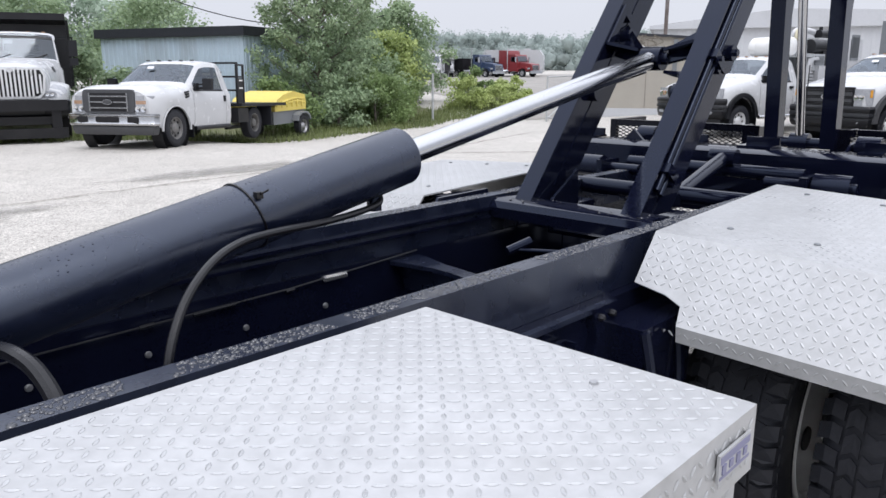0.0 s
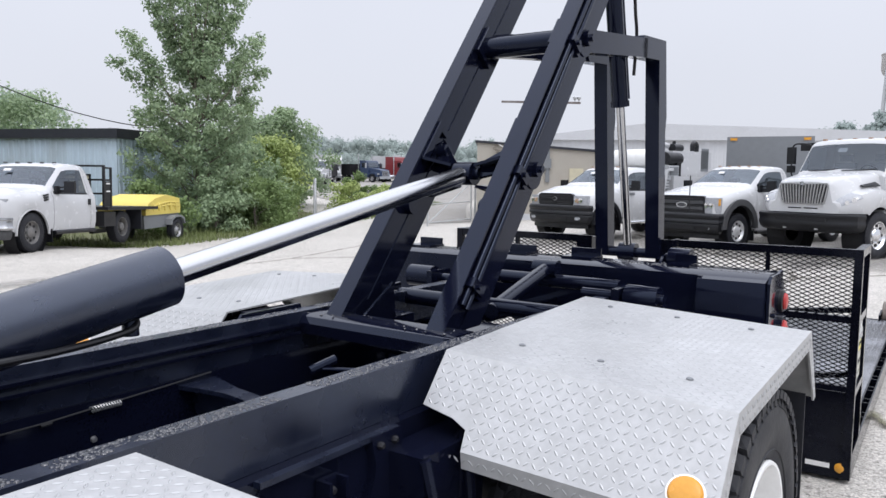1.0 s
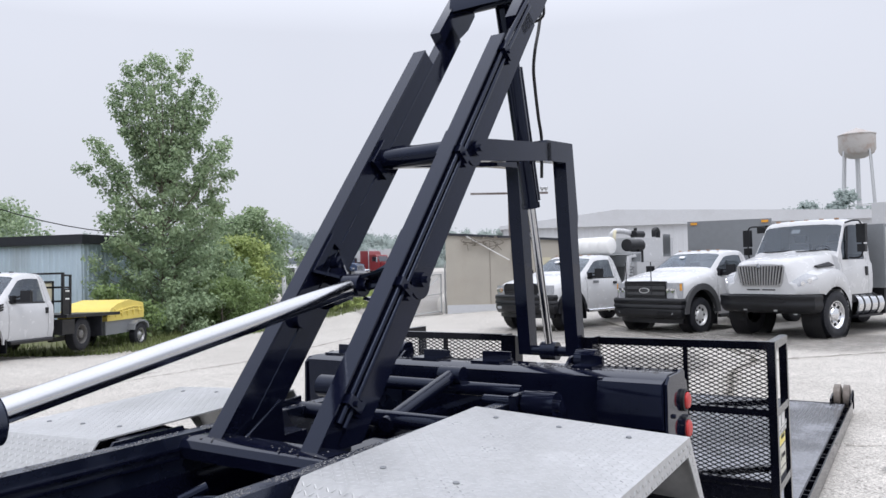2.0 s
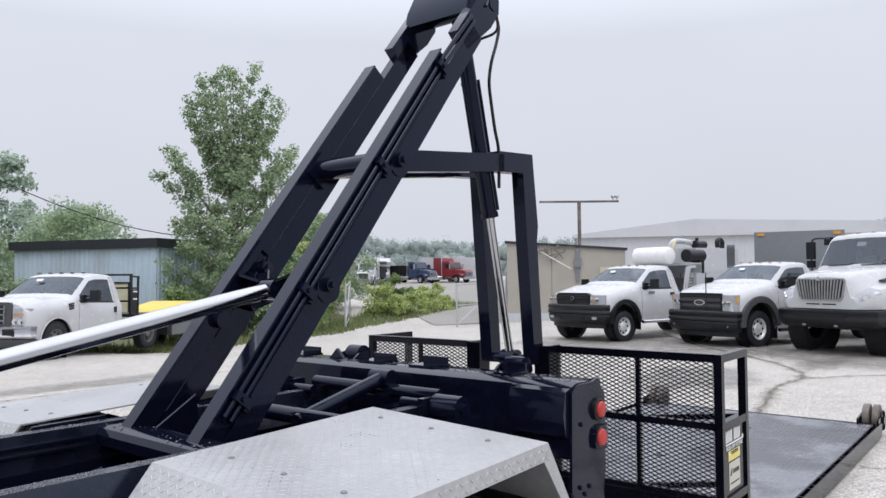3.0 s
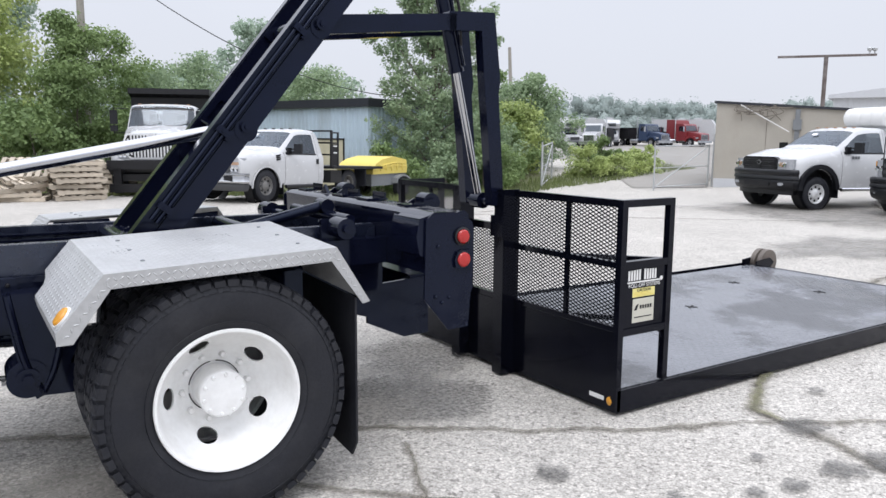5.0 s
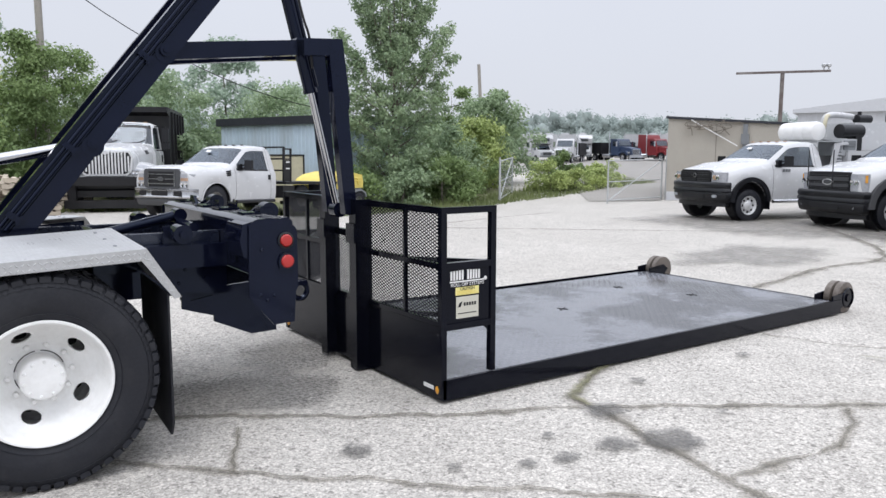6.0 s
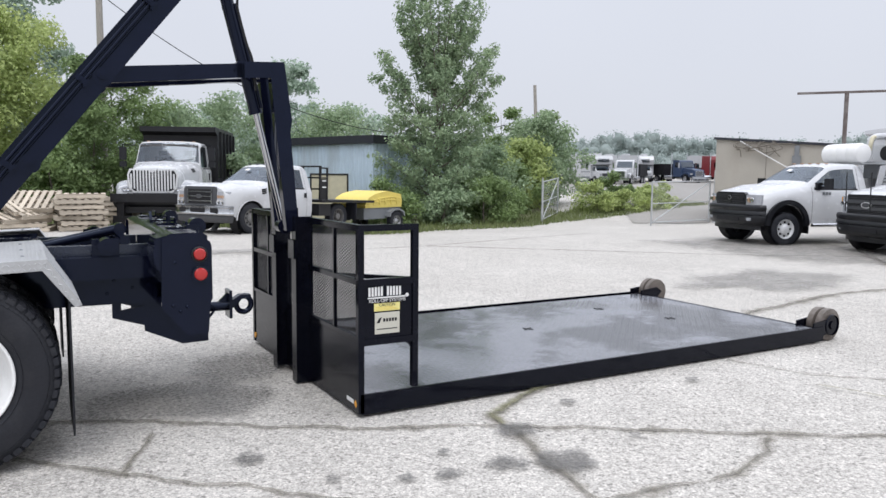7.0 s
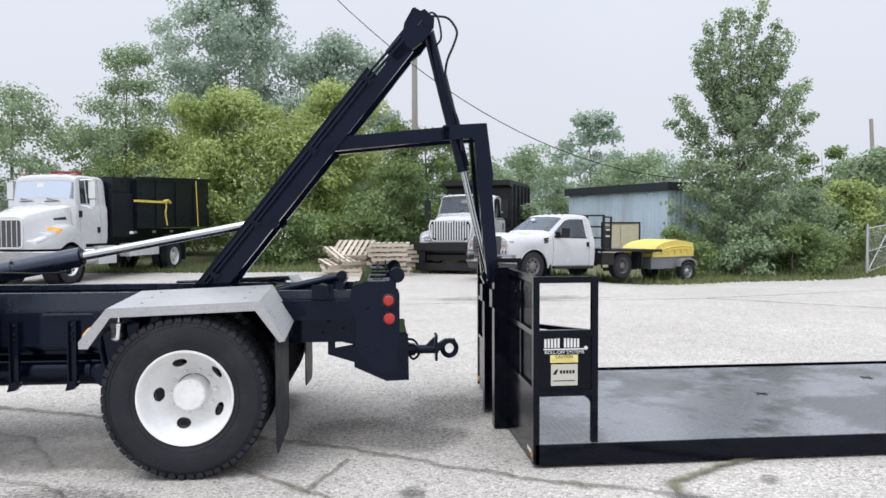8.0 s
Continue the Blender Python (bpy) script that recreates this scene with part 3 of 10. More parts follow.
CRACKS = [
    ([(-5, 1.2), (-3.2, 0.35), (-1.85, -0.38), (-1.24, -0.67), (-0.82, -1.0), (0.05, -1.5), (0.64, -1.78), (1.45, -2.28), (2.1, -2.75), (2.8, -3.14), (4.5, -4.1), (7, -5.5)], 0.055),
    ([(1.6, -1.17), (1.2, -1.36), (0.79, -1.6), (0.72, -1.97), (0.63, -2.41), (0.52, -2.89), (0.47, -3.3), (0.3, -4.2), (0.2, -6)], 0.07),
    ([(-2.6, -0.6), (-1.83, -1.14), (-1.45, -1.56), (-1.08, -1.88), (-0.66, -2.26), (-0.28, -2.58), (0.3, -3.2), (1.2, -4.3)], 0.035),
    ([(2.05, -2.78), (1.85, -2.96), (1.25, -3.07), (0.54, -2.98)], 0.04),
    ([(-1.24, -0.93), (-1.4, -1.25), (-1.48, -1.55)], 0.03),
    ([(3.45, -1.3), (3.67, -2.0), (4.2, -2.5), (5.2, -3.4)], 0.02),
    ([(5.1, 0.0), (6.15, 0.26), (7.96, 0.56), (9.17, 0.45), (9.7, 0.55), (11.1, 1.39), (13.9, 3.9), (17, 6)], 0.12),
    ([(9.2, 0.36), (9.7, -0.03), (11, -1.2), (13, -3.0)], 0.07),
    ([(6.0, 9.0), (8.5, 6.8), (11.0, 4.6), (13.0, 3.4)], 0.05),
    ([(-6, 9.5), (-2.0, 8.6), (2.5, 8.9), (6.0, 9.0), (12, 10.5)], 0.04),
    ([(-4.0, -0.9), (-3.1, -1.25), (-2.6, -1.9), (-2.2, -2.6), (-1.5, -3.6)], 0.03),
    ([(-4.5, 0.2), (-3.6, -0.2), (-3.2, -0.9)], 0.03),
]
for i, (line, wid) in enumerate(CRACKS):
    strip("crack_stain", line, wid * 2.6, M_JOINT, "brownish stain along a crack in the concrete yard", 0.004 + 0.0006 * i, i)
    strip("ground_crack", line, wid * 0.75, M_CRACK, "irregular dark crack in the concrete yard", 0.0128 + 0.0006 * i, i)
strip("mossy_crack", [(1.62, -1.2), (1.2, -1.36), (0.79, -1.6), (0.74, -1.85)], 0.10, M_MOSS, "mossy green joint in the concrete yard", 0.0215, 31)
strip("mossy_crack", [(3.4, -2.2), (3.5, -2.7), (3.7, -3.2)], 0.05, M_MOSS, "mossy green joint in the concrete yard", 0.0220, 32)


def blotch(name, c, rx, ry, material, label, z=0.012, seed=0):
    rnd = random.Random(seed)
    k = 28
    vs, fade = [(c[0], c[1], z + gz(*c))], [1.0]
    for ring, f in ((0.62, 1.0), (1.0, 0.0)):
        for i in range(k):
            a = 2 * math.pi * i / k
            r = ring * (1 + 0.45 * noise.noise(Vector((math.cos(a) * 1.6 + seed * 7.3, math.sin(a) * 1.6, 0))) + rnd.uniform(-0.06, 0.06))
            x, y = c[0] + 1.25 * rx * r * math.cos(a), c[1] + 1.25 * ry * r * math.sin(a)
            vs.append((x, y, z + gz(x, y)))
            fade.append(f)
    fs = [(0, 1 + i, 1 + (i + 1) % k) for i in range(k)] + [(1 + i, 1 + k + i, 1 + k + (i + 1) % k, 1 + (i + 1) % k) for i in range(k)]
    faded(name, vs, fs, fade, material, label, "stain")


for i, (c, r) in enumerate([((-0.83, -1.65), 0.085), ((0.38, -2.38), 0.10), ((0.03, -2.355), 0.065), ((-0.19, -2.30), 0.045), ((-0.53, -2.13), 0.04), ((0.16, -2.07), 0.035), ((1.34, -2.38), 0.035), ((2.63, -1.65), 0.06), ((1.40, -1.65), 0.05), ((0.75, -1.95), 0.12), ((0.70, -2.5), 0.16)]):
    blotch("oil_spot", c, r * 1.1, r, M_OIL, "dark round oil spot on the concrete", 0.0225 + 0.0003 * i, i)
# damp patches; the two at the parked row also paint in shade
for i, (c, rx, ry) in enumerate([((8.2, 1.9), 1.6, 0.9), ((11.4, 0.6), 1.2, 0.35), ((-3.3, -0.7), 0.9, 0.35), ((2.0, 9.5), 1.8, 0.4), ((13.2, 4.6), 2.2, 3.4), ((13.0, 0.2), 2.0, 2.4), ((-3.0, 8.0), 1.5, 0.5)]):
    blotch("damp_patch", c, rx, ry, M_DAMP_SHADE, "dark patch of damp and painted shade on the concrete yard", 0.027 + 0.0006 * i, 40 + i)
for i, (c, rx, ry) in enumerate([((-1.0, -0.35), 0.75, 0.55), ((-0.3, 0.35), 0.6, 0.5), ((-2.9, -1.6), 0.6, 0.3)]):
    blotch("grit_patch", c, rx, ry, M_GRIT, "loose dark grit scattered on the concrete yard", 0.031 + 0.0006 * i, 60 + i)


def lerp_table(rows):
    """A broken line through (place, value) rows."""
    def f(h):
        for (a, ra), (b, rb) in zip(rows, rows[1:]):
            if h <= b:
                return ra + (rb - ra) * (h - a) / (b - a)
        return rows[-1][1]
    return f


# ---- the roll-off truck ----
TB = Vector((-2.29, 0.0, 0.0))
truck = thing("roll_off_truck", TB, "glossy black roll-off hoist truck with white tread-plate fenders", "truck", "", -1.0)


def tp(name, bm, material, parent=truck, label="", bevel=0.0, smooth=35, kind=""):
    return part(name, bm, material, parent, label, bevel, smooth, TB, kind)


def tread_bars(vs, fs, o, u, v, w, h, pitch, length=0.030, width=0.0075, rise=0.0013, skip=None):
    """Raised lens-shaped bars, turned by turns, over a flat panel from o along u (w long) and v (h long)."""
    u, v = Vector(u).normalized(), Vector(v).normalized()
    nrm = u.cross(v)
    o = Vector(o)
    nu, nv = int(w / pitch), int(h / pitch)
    for i in range(nu):
        for j in range(nv):
            a, b = (i + 0.5) * w / nu, (j + 0.5) * h / nv
            if skip and skip(a, b):
                continue
            c = o + u * a + v * b
            s = 1 if (i + j) % 2 else -1
            d, e = (u + v * s).normalized(), (v - u * s).normalized()
            k = len(vs)
            L, W = length / 2, width / 2
            vs += [c - d * L, c + d * L, c - d * L / 3 + e * W, c + d * L / 3 + e * W, c - d * L / 3 - e * W, c + d * L / 3 - e * W, c - d * L * 0.45 + nrm * rise, c + d * L * 0.45 + nrm * rise]
            fs += [(k, k + 6, k + 2), (k + 2, k + 6, k + 7, k + 3), (k + 3, k + 7, k + 1), (k + 1, k + 7, k + 5), (k + 5, k + 7, k + 6, k + 4), (k + 4, k + 6, k)]


def shifted(vs):
    return [Vector(p) - TB for p in vs]


def fender(side):
    """side -1 is the driver's side. A bent tread-plate cover over the twin wheels, with an outer skirt."""
    yi, yo = 0.475, 1.262
    prof = [(-2.888, 0.855), (-2.893, 0.90), (-2.722, 1.105), (-1.790, 1.140), (-1.632, 0.885)]
    t = 0.006
    def sheet(bm, a, b, y0, y1):
        d = (Vector(b) - Vector(a)).normalized()
        n2 = Vector((d.y, -d.x)) * t
        prism(bm, [a, b, (b[0] + n2.x, b[1] + n2.y), (a[0] + n2.x, a[1] + n2.y)], "y", y0, y1)
    bm = B()
    skirt = [(-2.893, 0.855), (-2.893, 0.90), (-2.722, 1.105), (-1.790, 1.140), (-1.632, 0.885), (-1.668, 0.878), (-1.815, 1.080), (-2.700, 1.047), (-2.838, 0.855)]
    prism(bm, skirt, "y", side * yo, side * (yo - t))
    f = tp("fender", bm, M_ALU, truck, "white-bright aluminium tread-plate fender over twin wheels", 0.0015)
    for k, (nm, a, b) in enumerate(zip(("front_lip", "front_slope", "top_plate", "rear_slope"), prof, prof[1:])):
        bm = B()
        if k == 1:
            # the lower inner corner is cut away round the spring hanger
            d = Vector((b[0] - a[0], b[1] - a[1]))
            n2 = Vector((d.normalized().y, -d.normalized().x)) * t
            cut = [(0.0, yo - t), (0.0, yi + 0.16), (0.22, yi + 0.15), (0.30, yi + 0.10), (0.36, yi), (1.0, yi), (1.0, yo - t)]
            lo = [bm.verts.new((a[0] + d.x * q, side * y, a[1] + d.y * q)) for q, y in cut]
            hi = [bm.verts.new((a[0] + d.x * q + n2.x, side * y, a[1] + d.y * q + n2.y)) for q, y in cut]
            bm.faces.new(lo)
            bm.faces.new(hi[::-1])
            for i in range(len(cut)):
                j = (i + 1) % len(cut)
                bm.faces.new((lo[i], hi[i], hi[j], lo[j]))
        else:
            sheet(bm, a, b, side * (yi + (0.16 if k == 0 else 0.0)), side * (yo - t))
        tp(nm, bm, M_ALU, f, "", 0.0012)
    vs, fs = [], []
    s = side
    out = lambda a, b: (Vector((b[0], 0, b[1])) - Vector((a[0], 0, a[1])))
    for k, (a, b) in enumerate(zip(prof, prof[1:])):
        d = out(a, b)
        o = Vector((a[0], -yo if s < 0 else yi, a[1])) + d.normalized() * 0.006
        up = Vector((-d.z, 0, d.x)).normalized()
        tread_bars(vs, fs, o + up * 0.0003 + Vector((0, 0.006, 0)), d, (0, 1, 0), d.length - 0.012, yo - yi - 0.012, 0.0215, 0.0205, 0.0064, 0.0022 if k == 3 else (0.0009 if k == 2 else 0.0014), skip=(lambda p, q: k == 1 and p < 0.10 and (q if s > 0 else yo - yi - q) < 0.165))
    # outer skirt: short bars along the top and the slopes
    for a, b, hgt in (((-2.722, 1.10), (-1.790, 1.135), 0.052), ((-2.885, 0.895), (-2.725, 1.09), 0.046), ((-1.785, 1.125), (-1.645, 0.90), 0.032)):
        d = out(a, b)
        dn = Vector((d.z, 0, -d.x)).normalized()
        o = Vector((a[0], s * (yo + 0.0004), a[1])) + dn * 0.004
        if s < 0:
            tread_bars(vs, fs, o + dn * hgt, d, -dn, d.length, hgt, 0.0235, 0.0225, 0.0070, 0.0022)
        else:
            tread_bars(vs, fs, o, d, dn, d.length, hgt, 0.0235, 0.0225, 0.0070, 0.0022)
    raw("tread_pattern", shifted(vs), fs, M_TREAD, f, "raised tread bars of the plate", kind="stuff")
    for x, y in ((-2.55, 0.62), (-2.55, 0.86), (-2.55, 1.10), (-1.90, 0.62), (-1.90, 0.86), (-1.90, 1.10)):
        bm = B()
        z = 1.105 + (x + 2.722) * 0.0376
        lathe(bm, [(0.0095, 0.0), (0.0095, 0.003), (0.006, 0.005), (0, 0.005)], (x, side * y, z), "z", 12)
        tp("bolt", bm, M_GREYBOX, f)
    if True:
        n3 = Vector((-0.205, 0, 0.171)).normalized()
        c = Vector((-2.858, side * 1.192, 0.941))
        bm = B()
        tube(bm, c - n3 * 0.002, c + n3 * 0.008, 0.0435, 28)
        tp("reflector_rim", bm, M_WHITE_WHEEL, f)
        bm = B()
        lathe(bm, [(0, 0.014), (0.020, 0.013), (0.034, 0.010), (0.039, 0.004), (0.039, 0)], (0, 0, 0), "z", 28)
        bm.transform(Matrix.Translation(c + n3 * 0.006) @ n3.to_track_quat("Z", "Y").to_matrix().to_4x4())
        tp("amber_reflector", bm, M_AMBER, f, "round amber reflector")
    # the plate falls a little towards its outer edge
    for ob in [f] + list(f.children):
        for q in ob.data.vertices:
            k = (yo - abs(q.co.y + TB.y)) / (yo - yi)
            q.co.z += 0.040 * k - 0.004
            q.co.x += 0.006 + (0.026 * (1 - k) if side < 0 else 0.0)
    return f


def wheel(side, y_out, rim_visible):
    """A lorry wheel with its tyre standing on the ground; y_out is the outer face of the tyre."""
    cx, cz, wd = -2.232, 0.522, 0.280
    s = side
    bm = B()
    y0 = y_out
    def P(r, inset):
        return (r, s * (y0 - inset))
    lathe(bm, [P(0.292, 0.055), P(0.300, 0.030), P(0.330, 0.012), P(0.390, 0.002), P(0.450, 0.004), P(0.490, 0.014), P(0.508, 0.028), P(0.515, 0.045), P(0.517, wd / 2), P(0.515, wd - 0.045), P(0.508, wd - 0.028), P(0.490, wd - 0.014), P(0.45, wd - 0.004), P(0.39, wd - 0.002), P(0.330, wd - 0.012), P(0.292, wd - 0.05)], (cx, 0, cz), "y", 72)
    ob = tp("wheel", bm, M_RUBBER, truck, "black lorry tyre on a white steel disc wheel" if rim_visible else "inner tyre of the twin wheel")
    # tread blocks round the crown and on the shoulders
    vs, fs = [], []
    nb = 54
    rnd = random.Random(int(100 * y_out) + side)
    for k in range(nb):
        for row, (a0, a1, ph, skew) in enumerate(((0.003, 0.060, 0.0, 0.25), (0.067, 0.107, 0.45, -0.5), (0.114, 0.166, 0.1, 0.5), (0.173, 0.213, 0.55, -0.5), (0.220, wd - 0.003, 0.2, -0.25))):
            pitch = 2 * math.pi / nb
            th = pitch * (k + ph + rnd.uniform(-0.05, 0.05))
            dt = pitch * (0.37 + rnd.uniform(-0.03, 0.03))
            mid_y, b = (a0 + a1) / 2 + rnd.uniform(-0.004, 0.004), len(vs)
            # an angular block: six sides, its middle pushed along the tread
            ring = [(a0, -dt), (mid_y, -dt + skew * pitch * 0.5), (a1, -dt), (a1, dt), (mid_y, dt + skew * pitch * 0.5), (a0, dt)]
            for lift in (-0.014, 0.011 + rnd.uniform(-0.002, 0.002)):
                for yy, d in ring:
                    drop = 0.013 if (row == 0 and yy == a0) or (row == 4 and yy == a1) else 0.0
                    r = 0.5125 - drop + lift
                    vs.append(Vector((cx + r * math.cos(th + d), s * (y0 - yy), cz + r * math.sin(th + d))))
            fs.append(tuple(b + 6 + i for i in range(6)))
            fs += [(b + i, b + (i + 1) % 6, b + 6 + (i + 1) % 6, b + 6 + i) for i in range(6)]
            if row in (0, 4):
                # the shoulder lug runs down the tyre wall
                yy, b = (a0, len(vs)) if row == 0 else (a1, len(vs))
                wall = 0.0 if row == 0 else wd
                sgn = 1 if row == 0 else -1
                for rr, ins, w in ((0.509, 0.003, 0.75), (0.486, 0.010, 0.62), (0.462, 0.0025, 0.40)):
                    for d in (-dt * w, dt * w):
                        vs.append(Vector((cx + rr * math.cos(th + d), s * (y0 - wall - sgn * ins), cz + rr * math.sin(th + d))))
                fs += [(b, b + 1, b + 3, b + 2), (b + 2, b + 3, b + 5, b + 4)]
    raw("tyre_tread", shifted(vs), fs, M_RUBBER, ob, "worn rubber tread blocks", kind="stuff")
    for rr, inset in ((0.335, 0.010), (0.46, 0.007)):
        bm = B()
        lathe(bm, [(rr, s * (y0 - inset - 0.003)), (rr + 0.003, s * (y0 - inset + 0.003)), (rr + 0.007, s * (y0 - inset - 0.003))], (cx, 0, cz), "y", 64)
        tp("sidewall_rib", bm, M_RUBBER, ob)
    # the steel disc: a deep smooth bowl with five hand holes cut through its slope
    bowl = [(0.302, 0.034), (0.306, 0.018), (0.302, 0.009), (0.293, 0.010), (0.286, 0.020), (0.281, 0.045), (0.274, 0.085), (0.262, 0.122), (0.250, 0.146)]
    bm = B()
    lathe(bm, [P(*q) for q in bowl], (cx, 0, cz), "y", 80)
    tp("rim", bm, M_WHITE_WHEEL, ob, "white painted rim")
    if rim_visible:
        depth = lerp_table([(0.115, 0.252), (0.15, 0.248), (0.178, 0.232), (0.208, 0.202), (0.234, 0.170), (0.250, 0.146)])
        hole_at = [math.radians(q) for q in (39, 111, 183, 255, 327)]
        seg, nr = 160, 24
        bm = B()
        grid = []
        for i in range(nr + 1):
            row = []
            for k in range(seg):
                r, a = 0.250 - 0.135 * i / nr, 2 * math.pi * k / seg
                # points just inside or outside a hole are drawn onto its edge
                for h in hole_at:
                    da = (a - h + math.pi) % (2 * math.pi) - math.pi
                    e, f = da * 0.208 / 0.046, (r - 0.208) / 0.029
                    q = math.hypot(e, f)
                    if 0.80 < q < 1.18:
                        r, a = 0.208 + 0.029 * f / q, h + 0.046 * e / q / 0.208
                row.append(bm.verts.new((cx + r * math.cos(a), s * (y0 - depth(r)), cz + r * math.sin(a))))
            grid.append(row)
        for i in range(nr):
            for k in range(seg):
                quad = (grid[i][k], grid[i][(k + 1) % seg], grid[i + 1][(k + 1) % seg], grid[i + 1][k])
                c = sum((v.co for v in quad), Vector()) / 4
                r, a = math.hypot(c.x - cx, c.z - cz), math.atan2(c.z - cz, c.x - cx)
                if all((((a - h + math.pi) % (2 * math.pi) - math.pi) * 0.208 / 0.046) ** 2 + ((r - 0.208) / 0.029) ** 2 > 0.97 for h in hole_at):
                    bm.faces.new(quad)
        bmesh.ops.delete(bm, geom=[v for v in bm.verts if not v.link_faces], context='VERTS')
        bmesh.ops.solidify(bm, geom=bm.faces, thickness=0.007)
        tp("disc", bm, M_WHITE_WHEEL, ob, "white deep-dished steel disc with five hand holes", 0, 50)
        bm = B()
        lathe(bm, [P(0.117, 0.262), P(0.100, 0.256), P(0.099, 0.150), P(0.103, 0.146), P(0.104, 0.128), P(0.098, 0.117), P(0.086, 0.113), P(0.030, 0.112), P(0.0, 0.112)], (cx, 0, cz), "y", 40)
        tp("hub_cap", bm, M_WHITE_WHEEL, ob, "white painted hub cap")
        for k in range(10):
            a = 2 * math.pi * (k + 0.3) / 10
            bm = B()
            lathe(bm, [P(0.009, 0.122), P(0.009, 0.110), P(0.006, 0.106), P(0.0, 0.106)], (cx + 0.086 * math.cos(a), 0, cz + 0.086 * math.sin(a)), "y", 6)
            tp("hub_bolt", bm, M_WHITE_WHEEL, ob)
        # wheel nuts in the bowl, and dark arcs for the shade in the gap round the hub
        for k in range(10):
            a = 2 * math.pi * (k + 0.1) / 10
            bm = B()
            lathe(bm, [P(0.015, 0.250), P(0.014, 0.226), P(0.009, 0.222), P(0.0, 0.222)], (cx + 0.143 * math.cos(a), 0, cz + 0.143 * math.sin(a)), "y", 6)
            tp("wheel_nut", bm, M_WHITE_WHEEL, ob)
        for a0, a1 in ((20, 88), (98, 175), (190, 300)):
            bm = B()
            pipe(bm, [(cx + 0.112 * math.cos(radians(q)), s * (y0 - 0.2505), cz + 0.112 * math.sin(radians(q))) for q in range(a0, a1, 6)], 0.0022, 6)
            tp("hub_gap", bm, M_PRINT_SHADE, ob)
    else:
        bm = B()
        lathe(bm, [P(0.300, 0.034), P(0.292, 0.018), P(0.278, 0.018), P(0.262, 0.034), P(0.235, 0.030), P(0.150, 0.012), P(0.090, 0.010)], (cx, 0, cz), "y", 60)
        bmesh.ops.solidify(bm, geom=bm.faces, thickness=0.007)
        tp("disc", bm, M_WHITE_WHEEL, ob, "grimy white disc of the inner wheel", 0, 40)
        # dark plates on the uncut disc give the shade of its hand holes
        for k in range(5):
            a = radians(39 + 72 * k)
            bm = B()
            lathe(bm, [P(0.0, 0.014), P(0.036, 0.014), P(0.038, 0.020), P(0.0, 0.021)], (cx + 0.20 * math.cos(a), 0, cz + 0.20 * math.sin(a)), "y", 18)
            tp("hand_hole", bm, M_PRINT_SHADE, ob)
        bm = B()
        lathe(bm, [P(0.20, 0.42), P(0.20, 0.285), P(0.0, 0.285)], (cx, 0, cz), "y", 32)
        tp("brake_drum", bm, M_UNDER, ob)
        # raised marks on the sidewall, too worn to read
        vs, fs = [], []
        for a0, count in ((-62, 7), (118, 7), (200, 5)):
            for k in range(count):
                th = radians(a0 + 5.2 * k)
                q = len(vs)
                for rr, yy in ((0.398, 0.0), (0.438, 0.0015)):
                    for dt in (-0.022, 0.022):
                        for up in (0.004, -0.0035):
                            vs.append(Vector((cx + rr * math.cos(th + dt), s * (y0 - yy - up), cz + rr * math.sin(th + dt))))
                fs += [(q + 1, q + 3, q + 7, q + 5), (q, q + 1, q + 5, q + 4), (q + 2, q + 6, q + 7, q + 3), (q, q + 2, q + 3, q + 1), (q + 4, q + 5, q + 7, q + 6)]
        raw("sidewall_lettering", shifted(vs), fs, M_RUBBER, ob, "worn raised bars on the tyre wall", kind="stuff")
    return ob


for s in (-1, 1):
    fender(s)
    wheel(s, 1.245, True)
    wheel(s, 0.880, False)

# chassis
for s in (-1, 1):
    ya, yb = (-0.43, -0.37) if s < 0 else (0.345, 0.405)
    bm = B()
    bx(bm, -6.2, -1.15, ya, yb, 0.985, 1.125)
    tp("hoist_rail", bm, M_BLACK_WET, truck, "wet glossy black steel hoist rail", 0.006)
    inner = yb if s < 0 else ya
    for z in (1.045, 1.075):
        bm = B()
        bx(bm, -6.2, -2.5, inner - s * 0.018, inner - s * 0.001, z, z + 0.010)
        tp("slide_strip", bm, M_BLACK, truck, "", 0.002)
    bm = B()
    yo = -0.465 if s < 0 else 0.445
    yi = inner + s * 0.004
    prism(bm, [(yo, 0.745), (yo, 0.984), (yi, 0.984), (yi, 0.972), (yo - s * 0.012, 0.972), (yo - s * 0.012, 0.757), (yi, 0.757), (yi, 0.745)], "x", -6.2, -1.12)
    tp("chassis_rail", bm, M_BLACK, truck, "glossy black channel-section chassis rail", 0.003)
bm = B()
bx(bm, -6.2, -2.5, -0.33, 0.33, 0.70, 0.712)
tp("belly_plate", bm, M_BLACK, truck)
# added plate, keeps the pale ground from showing through the rear frame
bm = B()
bx(bm, -2.499, -1.2, -0.36, 0.33, 0.728, 0.740)
tp("belly_plate", bm, M_BLACK, truck)
for x in (-5.4, -4.4, -2.98):
    bm = B()
    mid = curve_pts([(x - 0.20, -0.365, 0), (x - 0.07, -0.2, 0), (x, 0.0, 0), (x + 0.025, 0.2, 0), (x + 0.03, 0.340, 0)], 5)
    wide = [0.030 + 0.040 * max(0.0, (q[1] - 0.16) / 0.18) for q in mid]
    prism(bm, [(q[0] - h, q[1]) for q, h in zip(mid, wide)] + [(q[0] + h, q[1]) for q, h in list(zip(mid, wide))[::-1]], "z", 0.952, 0.966)
    prism(bm, [(q[0] - 0.008, q[1]) for q in mid] + [(q[0] + 0.008, q[1]) for q in mid[::-1]], "z", 0.86, 0.951)
